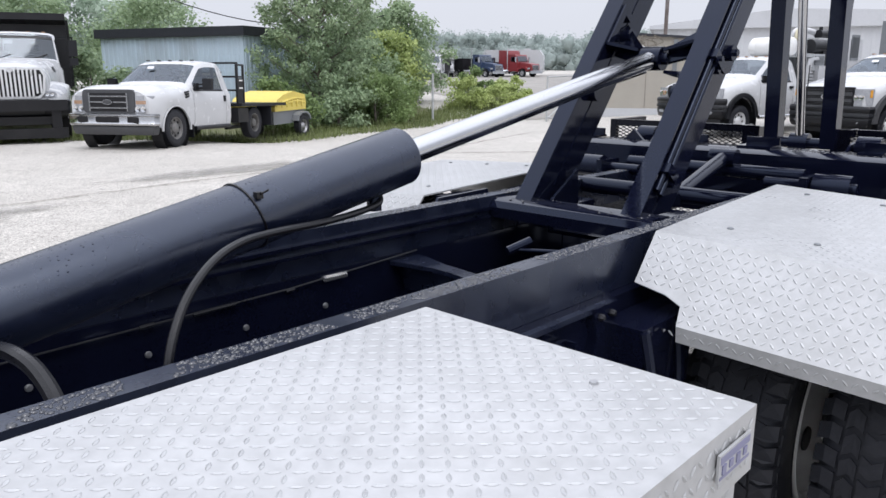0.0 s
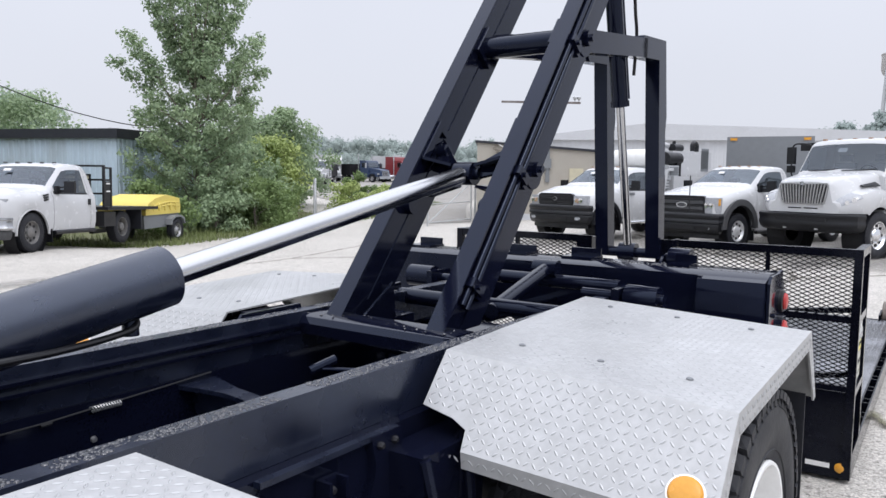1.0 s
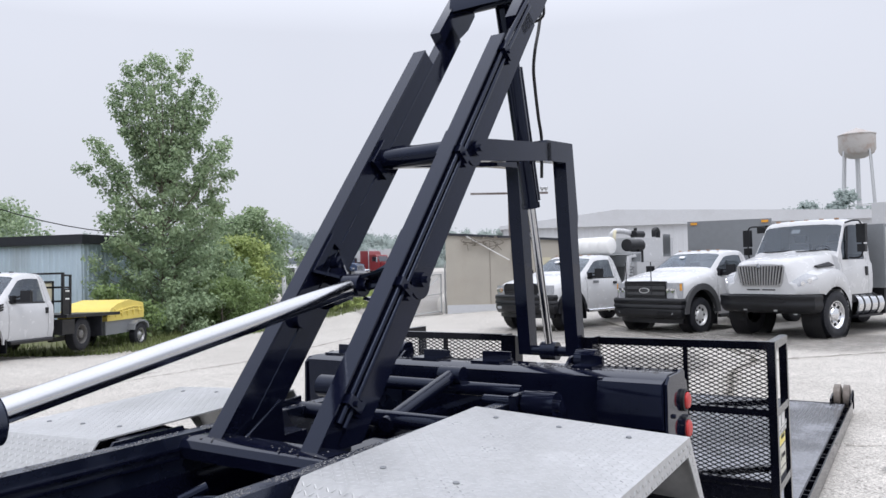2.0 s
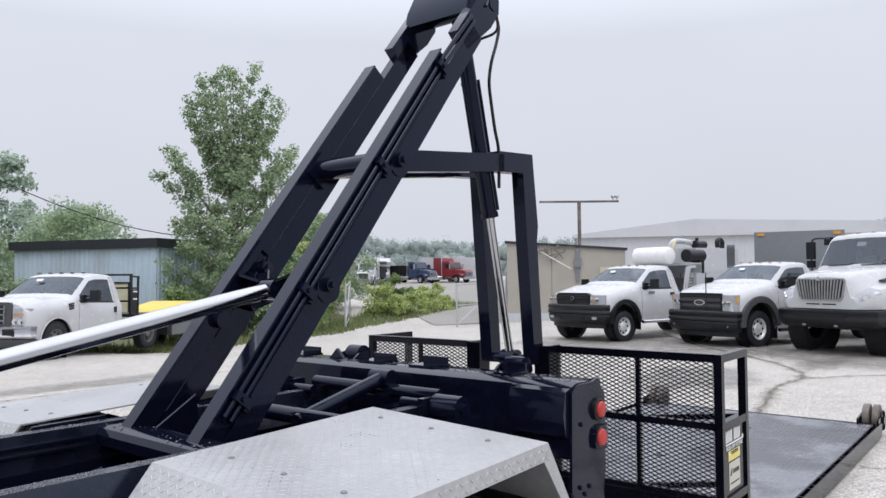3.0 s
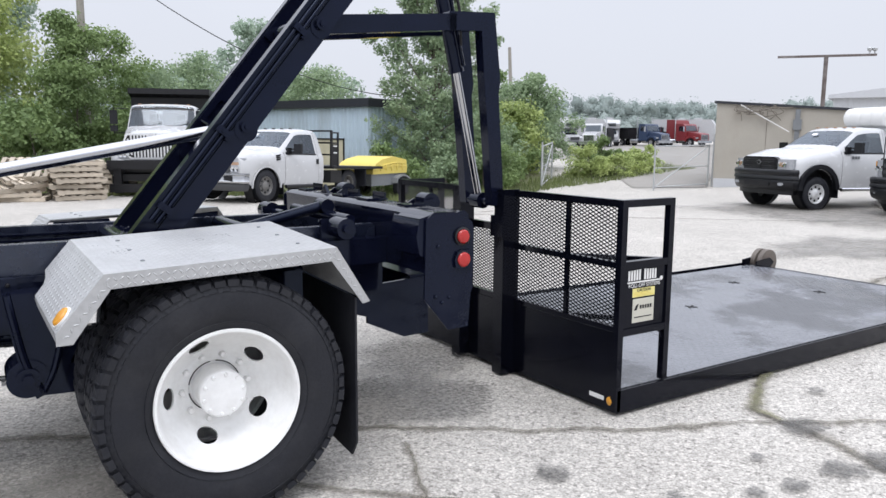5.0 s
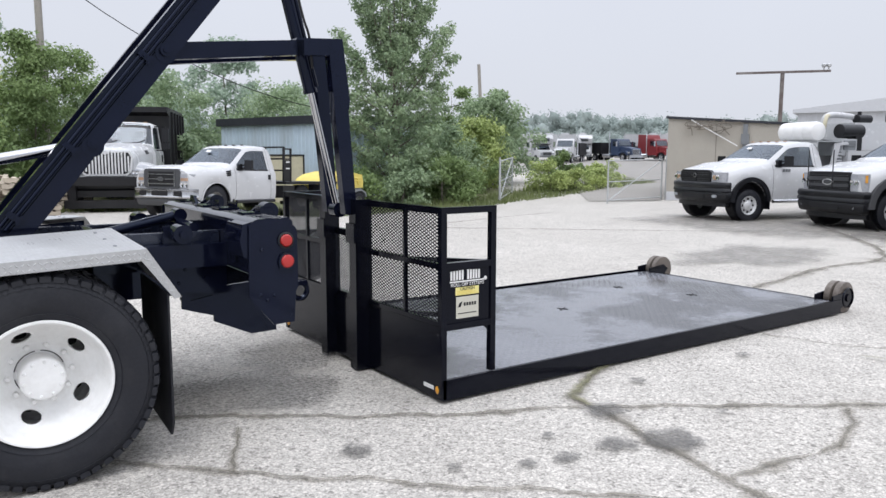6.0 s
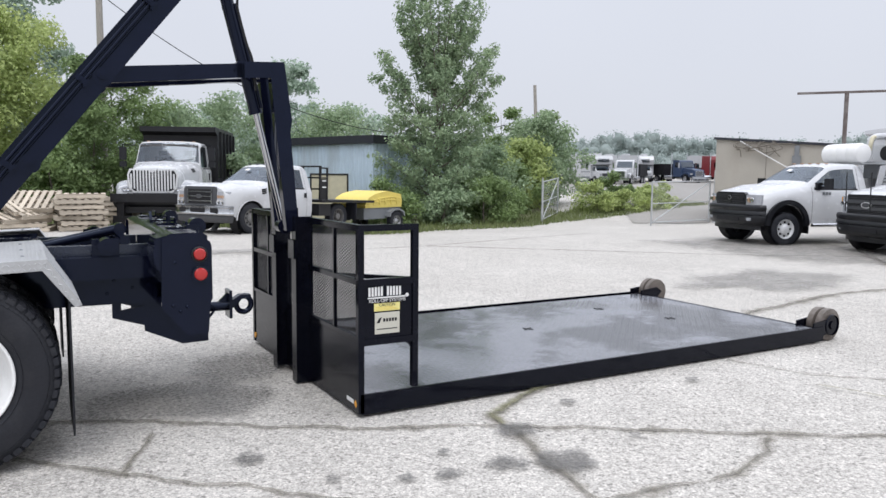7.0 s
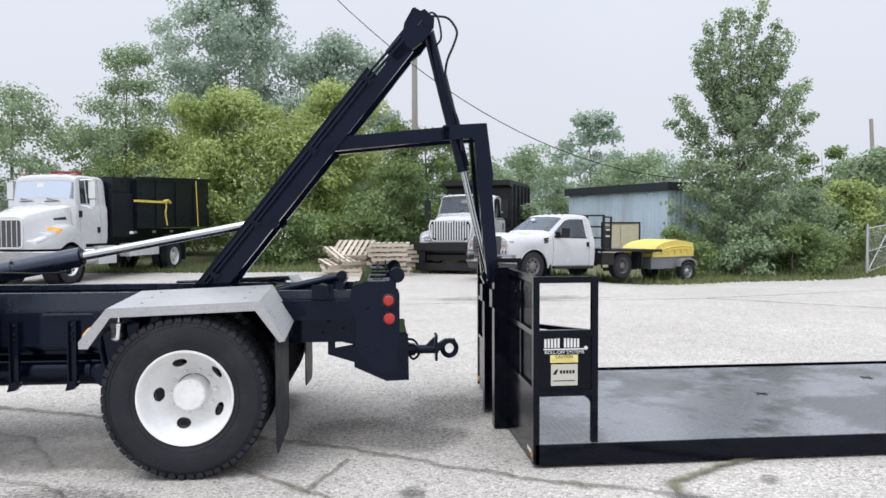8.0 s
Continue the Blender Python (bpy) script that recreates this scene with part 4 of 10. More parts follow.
    tp("cross_member", bm, M_BLACK_WET, truck, "wet black bowed cross member", 0.003)
bm = B()
tube(bm, (-2.232, -0.9, 0.522), (-2.232, 0.9, 0.522), 0.075, 20)
tube(bm, (-2.232, -0.12, 0.522), (-2.232, 0.16, 0.522), 0.19, 24)
tp("rear_axle", bm, M_UNDER, truck, "grimy black drive axle")

# hoist: main cylinder
AX = Vector((1.39, 0.022, 0.267)).normalized()
rod_tip = Vector((-1.905, 0.0, 1.640))
mouth = rod_tip - AX * 1.425
foot_cyl = rod_tip - AX * 3.75
bm = B()
tube(bm, foot_cyl, mouth, 0.077, 40)
bmc = tp("lift_cylinder", bm, M_BLACK_WET, truck, "thick black hydraulic cylinder beaded with rain", 0.004)
bm = B()
tube(bm, mouth - AX * 0.002, mouth + AX * 0.012, 0.060, 32)
tp("gland_ring", bm, M_BLACK, bmc)
bm = B()
tube(bm, mouth, rod_tip - AX * 0.045, 0.0335, 28)
tp("piston_rod", bm, M_ROD, bmc, "mirror-bright chromed piston rod")
bm = B()
tube(bm, rod_tip + Vector((0, -0.042, 0)), rod_tip + Vector((0, 0.042, 0)), 0.046, 24)
tube(bm, rod_tip + Vector((0, -0.066, 0)), rod_tip + Vector((0, 0.066, 0)), 0.024, 18)
tp("rod_eye", bm, M_BLACK, bmc, "", 0.003)

# hoist: boom arms
A0 = Vector((-2.3075, 0, 1.052))
ad = Vector((0.621, 0, 0.784)).normalized()
an = Vector((-ad.z, 0, ad.x))


def along(t, off, y):
    return A0 + ad * t + an * off + Vector((0, y, 0))


def slab(bm, t0, t1, o0, o1, y0, y1, cut0=0.0):
    """A straight bar of the boom: from t0 to t1 along it, o0 to o1 across it."""
    v = [bm.verts.new(along(t + (cut0 * (o - o0) if t == t0 else 0), o, y)) for t in (t0, t1) for o in (o0, o1) for y in (y0, y1)]
    for f in ((0, 1, 3, 2), (4, 6, 7, 5), (0, 4, 5, 1), (2, 3, 7, 6), (0, 2, 6, 4), (1, 5, 7, 3)):
        bm.faces.new([v[i] for i in f])
    return bm


L = 2.58
for s in (-1, 1):
    bm = B()
    slab(bm, 0.024, 2.14, 0.047, 0.128, s * 0.195, s * 0.252, -0.79)
    arm = tp("boom_arm", bm, M_BLACK, truck, "glossy black welded steel boom arm", 0.005)
    bm = B()
    slab(bm, -0.0405, 2.14, 0.1285, 0.136, s * 0.192, s * 0.266, -0.79)
    tp("front_flange", bm, M_BLACK, arm, "", 0.003)
    bm = B()
    slab(bm, 0.109, L - 0.12, -0.060, 0.043, s * 0.196, s * 0.256, -0.79)
    tp("inner_boom", bm, M_BLACK, arm, "", 0.006)
    # weld beads along the joints
    bm = B()
    pipe(bm, [along(0.10 + 0.02 * i, 0.0448 + 0.0010 * math.sin(i * 2.3), s * 0.1955) for i in range(103)], 0.0035, 6)
    tp("weld_bead", bm, M_BLACK, arm)
    bm = B()
    pipe(bm, [along(0.10 + 0.02 * i, 0.1285 + 0.0008 * math.sin(i * 2.1), s * 0.1945) for i in range(103)], 0.003, 6)
    tp("weld_bead", bm, M_BLACK, arm)
    if s < 0:
        for o, r in ((0.098, 0.011), (0.066, 0.011)):
            bm = B()
            pipe(bm, [along(0.10, o, -0.265), along(1.2, o, -0.265), along(2.13, o, -0.265), along(L - 0.1, o - 0.02, -0.262)], r, 12)
            tp("hydraulic_tube", bm, M_BLACK, arm)
        for t in (0.185, 0.68, 1.38, 2.06):
            bm = B()
            slab(bm, t - 0.018, t + 0.018, 0.040, 0.118, -0.290, -0.254)
            slab(bm, t - 0.030, t + 0.030, 0.030, 0.052, -0.282, -0.255)
            cl = tp("tube_clamp", bm, M_BLACK, arm, "", 0.006)
            bm = B()
            c = along(t, 0.082, -0.290)
            tube(bm, c, c + Vector((0, -0.010, 0)), 0.011, 6)
            tp("clamp_bolt", bm, M_BLACK, cl)
    for t, o, r in ((0.775, -0.002, 0.030), (1.49, 0.006, 0.034)):
        bm = B()
        c = along(t, o, 0)
        tube(bm, c + Vector((0, s * 0.250, 0)), c + Vector((0, s * 0.288, 0)), r, 22)
        tube(bm, c + Vector((0, s * 0.288, 0)), c + Vector((0, s * 0.302, 0)), r * 0.5, 6)
        pin = tp("pivot_pin", bm, M_BLACK, arm, "", 0.003)
        bm = B()
        cc = along(t - 0.01, o - 0.012, s * 0.252)
        tube(bm, cc, cc + Vector((0, s * 0.010, 0)), 0.062, 24)
        tp("pin_boss", bm, M_BLACK, pin, "", 0.003)
# foot: a rounded cross bar, gussets on the inner faces
bm = B()
prism(bm, [(-2.488, 1.045), (-2.492, 1.085), (-2.478, 1.108), (-2.455, 1.116), (-2.36, 1.116), (-2.345, 1.105), (-2.345, 1.045)], "y", -0.335, 0.395)
tp("boom_foot", bm, M_BLACK, truck, "rounded black cross bar at the foot of the boom", 0.006)
for s in (-1, 1):
    bm = B()
    prism(bm, [(-2.345, 1.10), (-2.165, 1.215), (-2.150, 1.06), (-2.345, 1.06)], "y", s * 0.160, s * 0.172)
    tp("gusset", bm, M_BLACK, truck, "", 0.002)
    bm = B()
    pipe(bm, [(-2.34 + 0.0158 * i, s * 0.166, 1.105 + 0.0099 * i) for i in range(12)], 0.005, 6)
    tp("weld_bead", bm, M_BLACK_WET, truck)
    bm = B()
    bx(bm, -2.30, -2.02, s * 0.17, s * 0.27, 0.99, 1.075)
    tp("foot_block", bm, M_BLACK, truck, "", 0.008)
bm = B()
bx(bm, -2.345, -1.95, -0.17, 0.17, 0.985, 1.0)
tp("foot_plate", bm, M_BLACK, truck)
# rod-eye seat: shelf, upright web and lower web from each arm to the pin
e0 = Vector((rod_tip.x, 0, rod_tip.z))


def plate3(bm, pts, thick):
    """A thin plate through three or four points."""
    p = [Vector(q) for q in pts]
    n = (p[1] - p[0]).cross(p[2] - p[0]).normalized() * thick / 2
    a, b = [bm.verts.new(q + n) for q in p], [bm.verts.new(q - n) for q in p]
    bm.faces.new(a)
    bm.faces.new(b[::-1])
    for i in range(len(p)):
        j = (i + 1) % len(p)
        bm.faces.new((a[i], b[i], b[j], a[j]))


for s in (-1, 1):
    base = lambda t, o: along(t, o, s * 0.193)
    bm = B()
    plate3(bm, [base(0.735, 0.125), base(0.83, -0.03), e0 + Vector((0.045, s * 0.055, 0.035)), e0 + Vector((-0.03, s * 0.055, 0.035))], 0.012)
    tp("seat_shelf", bm, M_BLACK, truck, "", 0.002)
    bm = B()
    plate3(bm, [base(0.90, 0.035), base(0.74, 0.035), e0 + Vector((0.0, s * 0.055, -0.02)), e0 + Vector((0.02, s * 0.055, 0.04))], 0.012)
    tp("seat_web", bm, M_BLACK, truck, "", 0.002)
    bm = B()
    plate3(bm, [base(0.60, 0.10), base(0.66, -0.04), e0 + Vector((0.05, s * 0.055, -0.05)), e0 + Vector((-0.02, s * 0.055, -0.05))], 0.012)
    tp("seat_shelf", bm, M_BLACK, truck, "", 0.002)
    bm = B()
    cc = along(0.97, 0.06, s * 0.174)
    slab(bm, 0.735, 0.93, 0.095, 0.126, s * 0.178, s * 0.194)
    slab(bm, 0.90, 0.93, 0.05, 0.096, s * 0.178, s * 0.194)
    tp("doubler_plate", bm, M_BLACK, truck, "", 0.003)
    bm = B()
    cc = along(0.835, 0.03, 0)
    tube(bm, cc + Vector((0, s * 0.15, 0.01)), cc + Vector((0, s * 0.194, 0)), 0.030, 18)
    tp("pin_keeper", bm, M_BLACK, truck, "", 0.004)
    bm = B()
    cc = along(0.53, 0.07, 0)
    tube(bm, cc + Vector((0, s * 0.16, 0)), cc + Vector((0, s * 0.195, 0)), 0.036, 18)
    tp("lower_boss", bm, M_BLACK, truck, "", 0.006)
bm = B()
c = along(1.435, 0.055, 0)
tube(bm, c + Vector((0, -0.196, 0)), c + Vector((0, 0.196, 0)), 0.048, 28)
tp("boom_cross_tube", bm, M_BLACK, truck)
for s in (-1, 1):
    bm = B()
    slab(bm, 1.36, 1.50, 0.0, 0.12, s * 0.170, s * 0.1945)
    tp("tube_collar", bm, M_BLACK, truck, "", 0.012)
# boom head: end plates, a cross tube and the folded stop box
bm = B()
prism(bm, [(-0.86, 2.86), (-0.945, 2.94), (-0.705, 3.235), (-0.645, 3.262), (-0.570, 3.195), (-0.575, 3.12), (-0.650, 3.025)], "y", -0.256, -0.196)
prism(bm, [(-0.86, 2.86), (-0.945, 2.94), (-0.705, 3.235), (-0.645, 3.262), (-0.570, 3.195), (-0.575, 3.12), (-0.650, 3.025)], "y", 0.196, 0.256)
tube(bm, (-0.625, -0.262, 3.165), (-0.625, 0.262, 3.165), 0.040, 20)
tp("boom_head", bm, M_BLACK, truck, "", 0.006)
bm = B()
prism(bm, [(-0.815, 3.085), (-0.800, 3.165), (-0.738, 3.278), (-0.716, 3.285), (-0.655, 3.245)], "y", -0.215, 0.215)
tp("head_stop_box", bm, M_BLACK, truck, "", 0.006)

# jib: two bent beams and their cylinder
for s in (-1, 1):
    bm = B()
    y0, y1 = s * 0.115, s * 0.195
    prism(bm, [(-1.44, 2.19), (-1.37, 2.285), (-0.45, 2.375), (-0.45, 2.275), (-1.36, 2.180)], "y", y0 + s * 0.01, y1 + s * 0.0)
    jib = tp("jib_beam", bm, M_BLACK, truck, "glossy black bent jib beam", 0.006)
    bm = B()
    prism(bm, [(-0.50, 2.385), (-0.158, 2.405), (-0.105, 1.98), (-0.118, 1.90), (-0.060, 1.165), (-0.155, 1.165), (-0.225, 1.90), (-0.258, 2.285), (-0.50, 2.270), (-0.53, 2.32)], "y", y0, y1)
    tp("jib_leg", bm, M_BLACK, jib, "", 0.007)
bm = B()
tube(bm, (-1.378, -0.27, 2.232), (-1.378, 0.27, 2.232), 0.032, 20)
tp("jib_pin", bm, M_BLACK, truck)
top, jn, bot = Vector((-0.600, 0, 3.155)), Vector((-0.322, 0, 2.035)), Vector((-0.125, 0, 1.19))
bm = B()
tube(bm, top, jn, 0.046, 24)
tube(bm, jn + (top - jn).normalized() * 0.03, jn, 0.052, 24)
jc = tp("jib_cylinder", bm, M_BLACK, truck, "slim black hydraulic jib cylinder", 0.003)
bm = B()
tube(bm, jn, bot, 0.024, 20)
tp("piston_rod", bm, M_ROD, jc, "bright chromed piston rod")
bm = B()
tube(bm, bot + Vector((0, -0.19, 0)), bot + Vector((0, 0.19, 0)), 0.03, 18)
tube(bm, bot + Vector((0, -0.05, 0)), bot + Vector((0, 0.05, 0)), 0.055, 20)
tp("rod_eye", bm, M_BLACK, jc)
bm = B()
pipe(bm, curve_pts([(-0.62, -0.14, 3.24), (-0.54, -0.12, 3.245), (-0.45, -0.12, 3.228), (-0.384, -0.12, 3.133), (-0.407, -0.12, 3.03), (-0.457, -0.12, 2.91), (-0.475, -0.115, 2.795), (-0.453, -0.11, 2.688), (-0.41, -0.105, 2.53), (-0.368, -0.10, 2.41), (-0.340, -0.08, 2.20)], 6), 0.0095, 8)
tp("jib_hose", bm, M_HOSE, truck, "looped black hydraulic hose")
bm = B()
pipe(bm, curve_pts([(-0.70, -0.262, 3.13), (-0.61, -0.23, 3.235), (-0.560, -0.20, 3.238), (-0.530, -0.20, 3.18), (-0.515, -0.20, 3.06), (-0.545, -0.10, 3.02)], 6), 0.008, 8)
tp("jib_hose", bm, M_HOSE, truck)
bm = B()
tube(bm, top + (jn - top) * 0.30 + Vector((0.046, -0.03, 0)), top + (jn - top) * 0.96 + Vector((0.046, -0.03, 0)), 0.012, 10)
tp("cylinder_tube", bm, M_BLACK, jc)
bm = B()
tube(bm, top + (jn - top) * 0.315, top + (jn - top) * 0.33, 0.049, 24)
tp("cylinder_band", bm, M_BLACK, jc, "", 0.002)

# hoses of the main cylinder
under = mouth - AX * 0.10 + Vector((0, 0, -0.085))
bm = B()
pipe(bm, curve_pts([under + Vector((0, 0, 0.03)), (-3.40, -0.045, 1.265), (-3.46, -0.06, 1.252), (-3.62, -0.10, 1.249), (-3.80, -0.15, 1.258), (-3.915, -0.20, 1.261), (-4.01, -0.25, 1.242), (-4.093, -0.30, 1.192), (-4.145, -0.335, 1.11), (-4.155, -0.345, 1.00)], 6), 0.0085, 10)
tp("cylinder_hose", bm, M_HOSE, truck, "ribbed black hydraulic hose hanging from the cylinder")
bm = B()
lathe(bm, [(0.02, 0), (0.02, 0.05), (0.014, 0.06), (0.014, 0.085)], under + Vector((0, 0, -0.03)), "z", 12)
tp("hose_fitting", bm, M_BLACK, truck)
bm = B()
pipe(bm, curve_pts([(-4.60, 0.0, 1.10), (-4.45, -0.08, 1.14), (-4.36, -0.15, 1.150), (-4.34, -0.25, 1.154), (-4.329, -0.31, 1.126), (-4.325, -0.345, 1.08), (-4.325, -0.35, 1.0)], 6), 0.014, 10)
tp("cylinder_hose", bm, M_HOSE, truck)
bm = B()
tu, tw = frame_of(AX)
tc0 = mouth - AX * 0.50
ring = [tc0 + (0.0785 * math.cos(2 * math.pi * i / 28)) * tu + (0.0785 * math.sin(2 * math.pi * i / 28)) * tw + AX * 0.012 * math.sin(2 * math.pi * i / 28) for i in range(29)]
pipe(bm, ring, 0.0028, 6)
bx(bm, tc0.x - 0.008, tc0.x + 0.008, tc0.y - 0.070, tc0.y - 0.055, tc0.z + 0.048, tc0.z + 0.062)
pipe(bm, [tc0 + Vector((0, -0.066, 0.056)), tc0 + Vector((0.01, -0.088, 0.068))], 0.0022, 5)
tp("cable_tie", bm, M_HOSE, truck)
# cable, spring and rivets inside the far rail
bm = B()
pipe(bm, [(-4.6, 0.330, 0.925), (-4.228, 0.330, 0.950), (-3.44, 0.330, 0.958), (-2.9, 0.330, 0.985)], 0.003, 6)
tp("release_cable", bm, M_HOSE, truck, "thin dark release cable")
for x0, x1 in ((-3.90, -3.86), (-3.75, -3.62), (-3.45, -3.42)):
    bm = B()
    tube(bm, (x0, 0.330, 0.953 + 0.0), (x1, 0.330, 0.9545), 0.006, 8)
    tp("cable_clip", bm, M_HOSE, truck)
bm = B()
pipe(bm, [Vector((-3.31 + 0.0012 * i, 0.330 + 0.009 * math.cos(i * 0.9), 0.962 + 0.009 * math.sin(i * 0.9))) for i in range(80)], 0.002, 5)
tp("coil_spring", bm, M_STEEL, truck, "small coil spring")
for x in (-4.46, -4.17, -3.88, -3.587, -3.3):
    bm = B()
    lathe(bm, [(0.010, 0.0), (0.008, -0.007), (0, -0.009)], (x, 0.339, 0.873), "y", 10)
    tp("rivet", bm, M_STEEL, truck)
bm = B()
bx(bm, -6.2, -2.0, 0.338, 0.343, 0.72, 0.984)
tp("side_web", bm, M_BLACK, truck)
bm = B()
bx(bm, -6.2, -2.0, -0.368, -0.363, 0.72, 0.984)
tp("side_web", bm, M_BLACK, truck)
# lock pin and bracket by the boom foot
bm = B()
tube(bm, (-2.68, 0.10, 0.98), (-2.60, 0.06, 1.01), 0.016, 10)
tube(bm, (-2.66, 0.09, 0.985), (-2.40, -0.25, 0.97), 0.006, 8)
tp("lock_pin", bm, M_BLACK, truck)
# black bracket plates beside the far fender
bm = B()
prism(bm, [(-2.74, 1.08), (-2.70, 1.135), (-2.42, 1.14), (-2.40, 1.08)], "y", 0.412, 0.424)
bx(bm, -2.66, -2.46, 0.425, 0.47, 1.12, 1.134)
tp("fender_bracket", bm, M_BLACK, truck, "", 0.003)
bm = B()
prism(bm, [(-2.46, 1.10), (-2.30, 1.12), (-1.80, 1.155), (-1.80, 1.10)], "y", 0.412, 0.424)
tp("fender_bracket", bm, M_BLACK, truck, "", 0.003)

# rain drops standing on the rail tops
def rain_drops(x0, x1, y0, y1, z, count, seed):
    rnd = random.Random(seed)
    vs, fs = [], []
    for _ in range(count):
        x, y = rnd.uniform(x0, x1), rnd.uniform(y0, y1)
        if noise.noise(Vector((x * 7, y * 7, seed))) < -0.12:
            continue
        r = 0.0016 + 0.0042 * rnd.random() ** 2.2
        sx, k = rnd.uniform(0.8, 1.35), len(vs)
        for q, h in ((1.0, 0.0), (0.82, 0.34), (0.45, 0.55)):
            vs += [Vector((x + r * q * sx * math.cos(0.7854 * i), y + r * q * math.sin(0.7854 * i), z + r * h)) for i in range(8)]
        vs.append(Vector((x, y, z + r * 0.62)))
        for ring in (0, 8):
            fs += [(k + ring + i, k + ring + (i + 1) % 8, k + ring + 8 + (i + 1) % 8, k + ring + 8 + i) for i in range(8)]
        fs += [(k + 16 + i, k + 16 + (i + 1) % 8, k + 24) for i in range(8)]
    raw("rain_film", shifted(vs), fs, M_DROP, truck, "scattered rain drops on black paint", kind="stuff", smooth=True)


rain_drops(-4.7, -1.3, -0.425, -0.375, 1.1252, 3200, 3)
rain_drops(-4.7, -1.3, 0.350, 0.400, 1.1252, 2600, 4)
rain_drops(-2.475, -2.36, -0.32, 0.38, 1.1162, 60, 5)
rain_drops(-1.08, -0.93, -0.96, 0.96, 1.2322, 1500, 6)

# tail: cross beam, lamps, rollers, hitch
bm = B()
prism(bm, [(-1.145, 0.92), (-1.145, 1.215), (-1.10, 1.232), (-0.92, 1.232), (-0.89, 1.215), (-0.89, 0.92)], "y", -0.996, 0.996)
tail = tp("tail_beam", bm, M_BLACK, truck, "deep glossy black tail beam", 0.006)
bm = B()
prism(bm, [(-1.185, 1.02), (-1.205, 1.11), (-1.185, 1.205), (-1.146, 1.215), (-1.146, 1.0)], "y", -0.995, -0.72)
tp("end_box", bm, M_BLACK, tail, "", 0.006)
bm = B()
bx(bm, -1.17, -1.146, -0.735, -0.715, 0.96, 1.215)
tp("end_rib", bm, M_BLACK, tail, "", 0.003)
for s, yp in ((-1, -1.010), (1, 1.010)):
    bm = B()
    prism(bm, [(-1.155, 1.20), (-1.12, 1.228), (-0.975, 1.228), (-0.955, 1.236), (-0.925, 1.238), (-0.905, 1.222), (-0.905, 1.196), (-0.878, 1.180), (-0.868, 1.15), (-0.868, 0.83), (-0.882, 0.80), (-0.895, 0.62), (-1.02, 0.615), (-1.165, 0.79)], "y", yp, yp - s * 0.012)
    plate = tp("tail_end_plate", bm, M_BLACK, tail, "", 0.003)
    for x, z, r in ((-0.942, 1.105, 0.036), (-0.938, 0.984, 0.038)):
        bm = B()
        lathe(bm, [(r + 0.012, yp), (r + 0.012, yp + s * 0.014), (r + 0.004, yp + s * 0.018), (r + 0.003, yp)], (x, 0, z), "y", 28)
        tp("lamp_ring", bm, M_PLASTIC, plate)
        bm = B()
        lathe(bm, [(r, yp), (r, yp + s * 0.022), (r * 0.85, yp + s * 0.029), (r * 0.45, yp + s * 0.033), (0, yp + s * 0.034)], (x, 0, z), "y", 28)
        tp("tail_lamp", bm, M_RED, plate, "round red tail lamp")
    bm = B()
    prism(bm, [(-0.985, 0.944), (-0.992, 0.984), (-0.975, 1.024), (-0.940, 1.034), (-0.888, 1.034), (-0.888, 0.936), (-0.960, 0.934)], "y", yp, yp + s * 0.017)
    tp("lamp_housing", bm, M_BLACK, plate, "", 0.004)
    for x, z in ((-1.10, 0.80), (-1.06, 0.765), (-1.02, 0.79), (-1.085, 1.06)):
        bm = B()
        lathe(bm, [(0.010, yp), (0.010, yp + s * 0.008), (0.005, yp + s * 0.012), (0, yp + s * 0.012)], (x, 0, z), "y", 6)
        tp("bolt", bm, M_BLACK, plate)
    bm = B()
    for poly in ([(-1.390, 0.765), (-1.335, 0.765), (-1.335, 0.627), (-1.390, 0.645)], [(-1.335, 0.692), (-1.195, 0.715), (-1.195, 0.583), (-1.335, 0.6265)], [(-1.335, 0.765), (-1.335, 0.748), (-1.195, 0.716), (-1.195, 0.765)], [(-1.195, 0.765), (-0.79, 0.79), (-0.785, 0.440), (-0.955, 0.435), (-1.195, 0.545)]):
        prism(bm, poly, "y", s * 0.40, s * 0.42)
    tp("hitch_gusset", bm, M_BLACK, truck, "", 0.003)
    bm = B()
    bx(bm, -1.9, -1.15, s * 0.40, s * 0.47, 0.76, 0.985) if s > 0 else bx(bm, -1.9, -1.15, -0.478, -0.470, 0.76, 0.98)
    tp("tail_side_web", bm, M_BLACK, truck, "", 0.003)
    bm = B()
    bx(bm, -1.9, -1.09, s * 0.455, s * 0.56, 0.92, 1.06)
    tp("tail_outrigger", bm, M_BLACK, truck, "", 0.006)
    bm = B()
    tube(bm, (-1.42, s * 0.50, 1.13), (-1.42, s * 0.64, 1.13), 0.055, 24)
    tube(bm, (-1.42, s * 0.30, 1.13), (-1.42, s * 0.66, 1.13), 0.024, 14)
    tp("tail_roller", bm, M_BLACK, truck, "black steel roller")
    bm = B()
    bx(bm, -1.50, -1.34, s * 0.46, s * 0.49, 1.05, 1.17)
    tp("roller_bracket", bm, M_BLACK, truck, "", 0.004)
bm = B()
bx(bm, -1.75, -1.12, -0.04, 0.04, 1.02, 1.05)
tube(bm, (-1.82, -0.45, 1.10), (-1.82, 0.45, 1.10), 0.035, 18)
tube(bm, (-1.30, -0.42, 1.15), (-1.30, 0.42, 1.15), 0.032, 18)
tp("tail_cross_tube", bm, M_BLACK, truck)
bm = B()
tube(bm, (-1.86, -0.10, 1.085), (-1.30, -0.06, 1.205), 0.033, 18)
tube(bm, (-1.30, -0.12, 1.205), (-1.30, 0.0, 1.205), 0.042, 18)
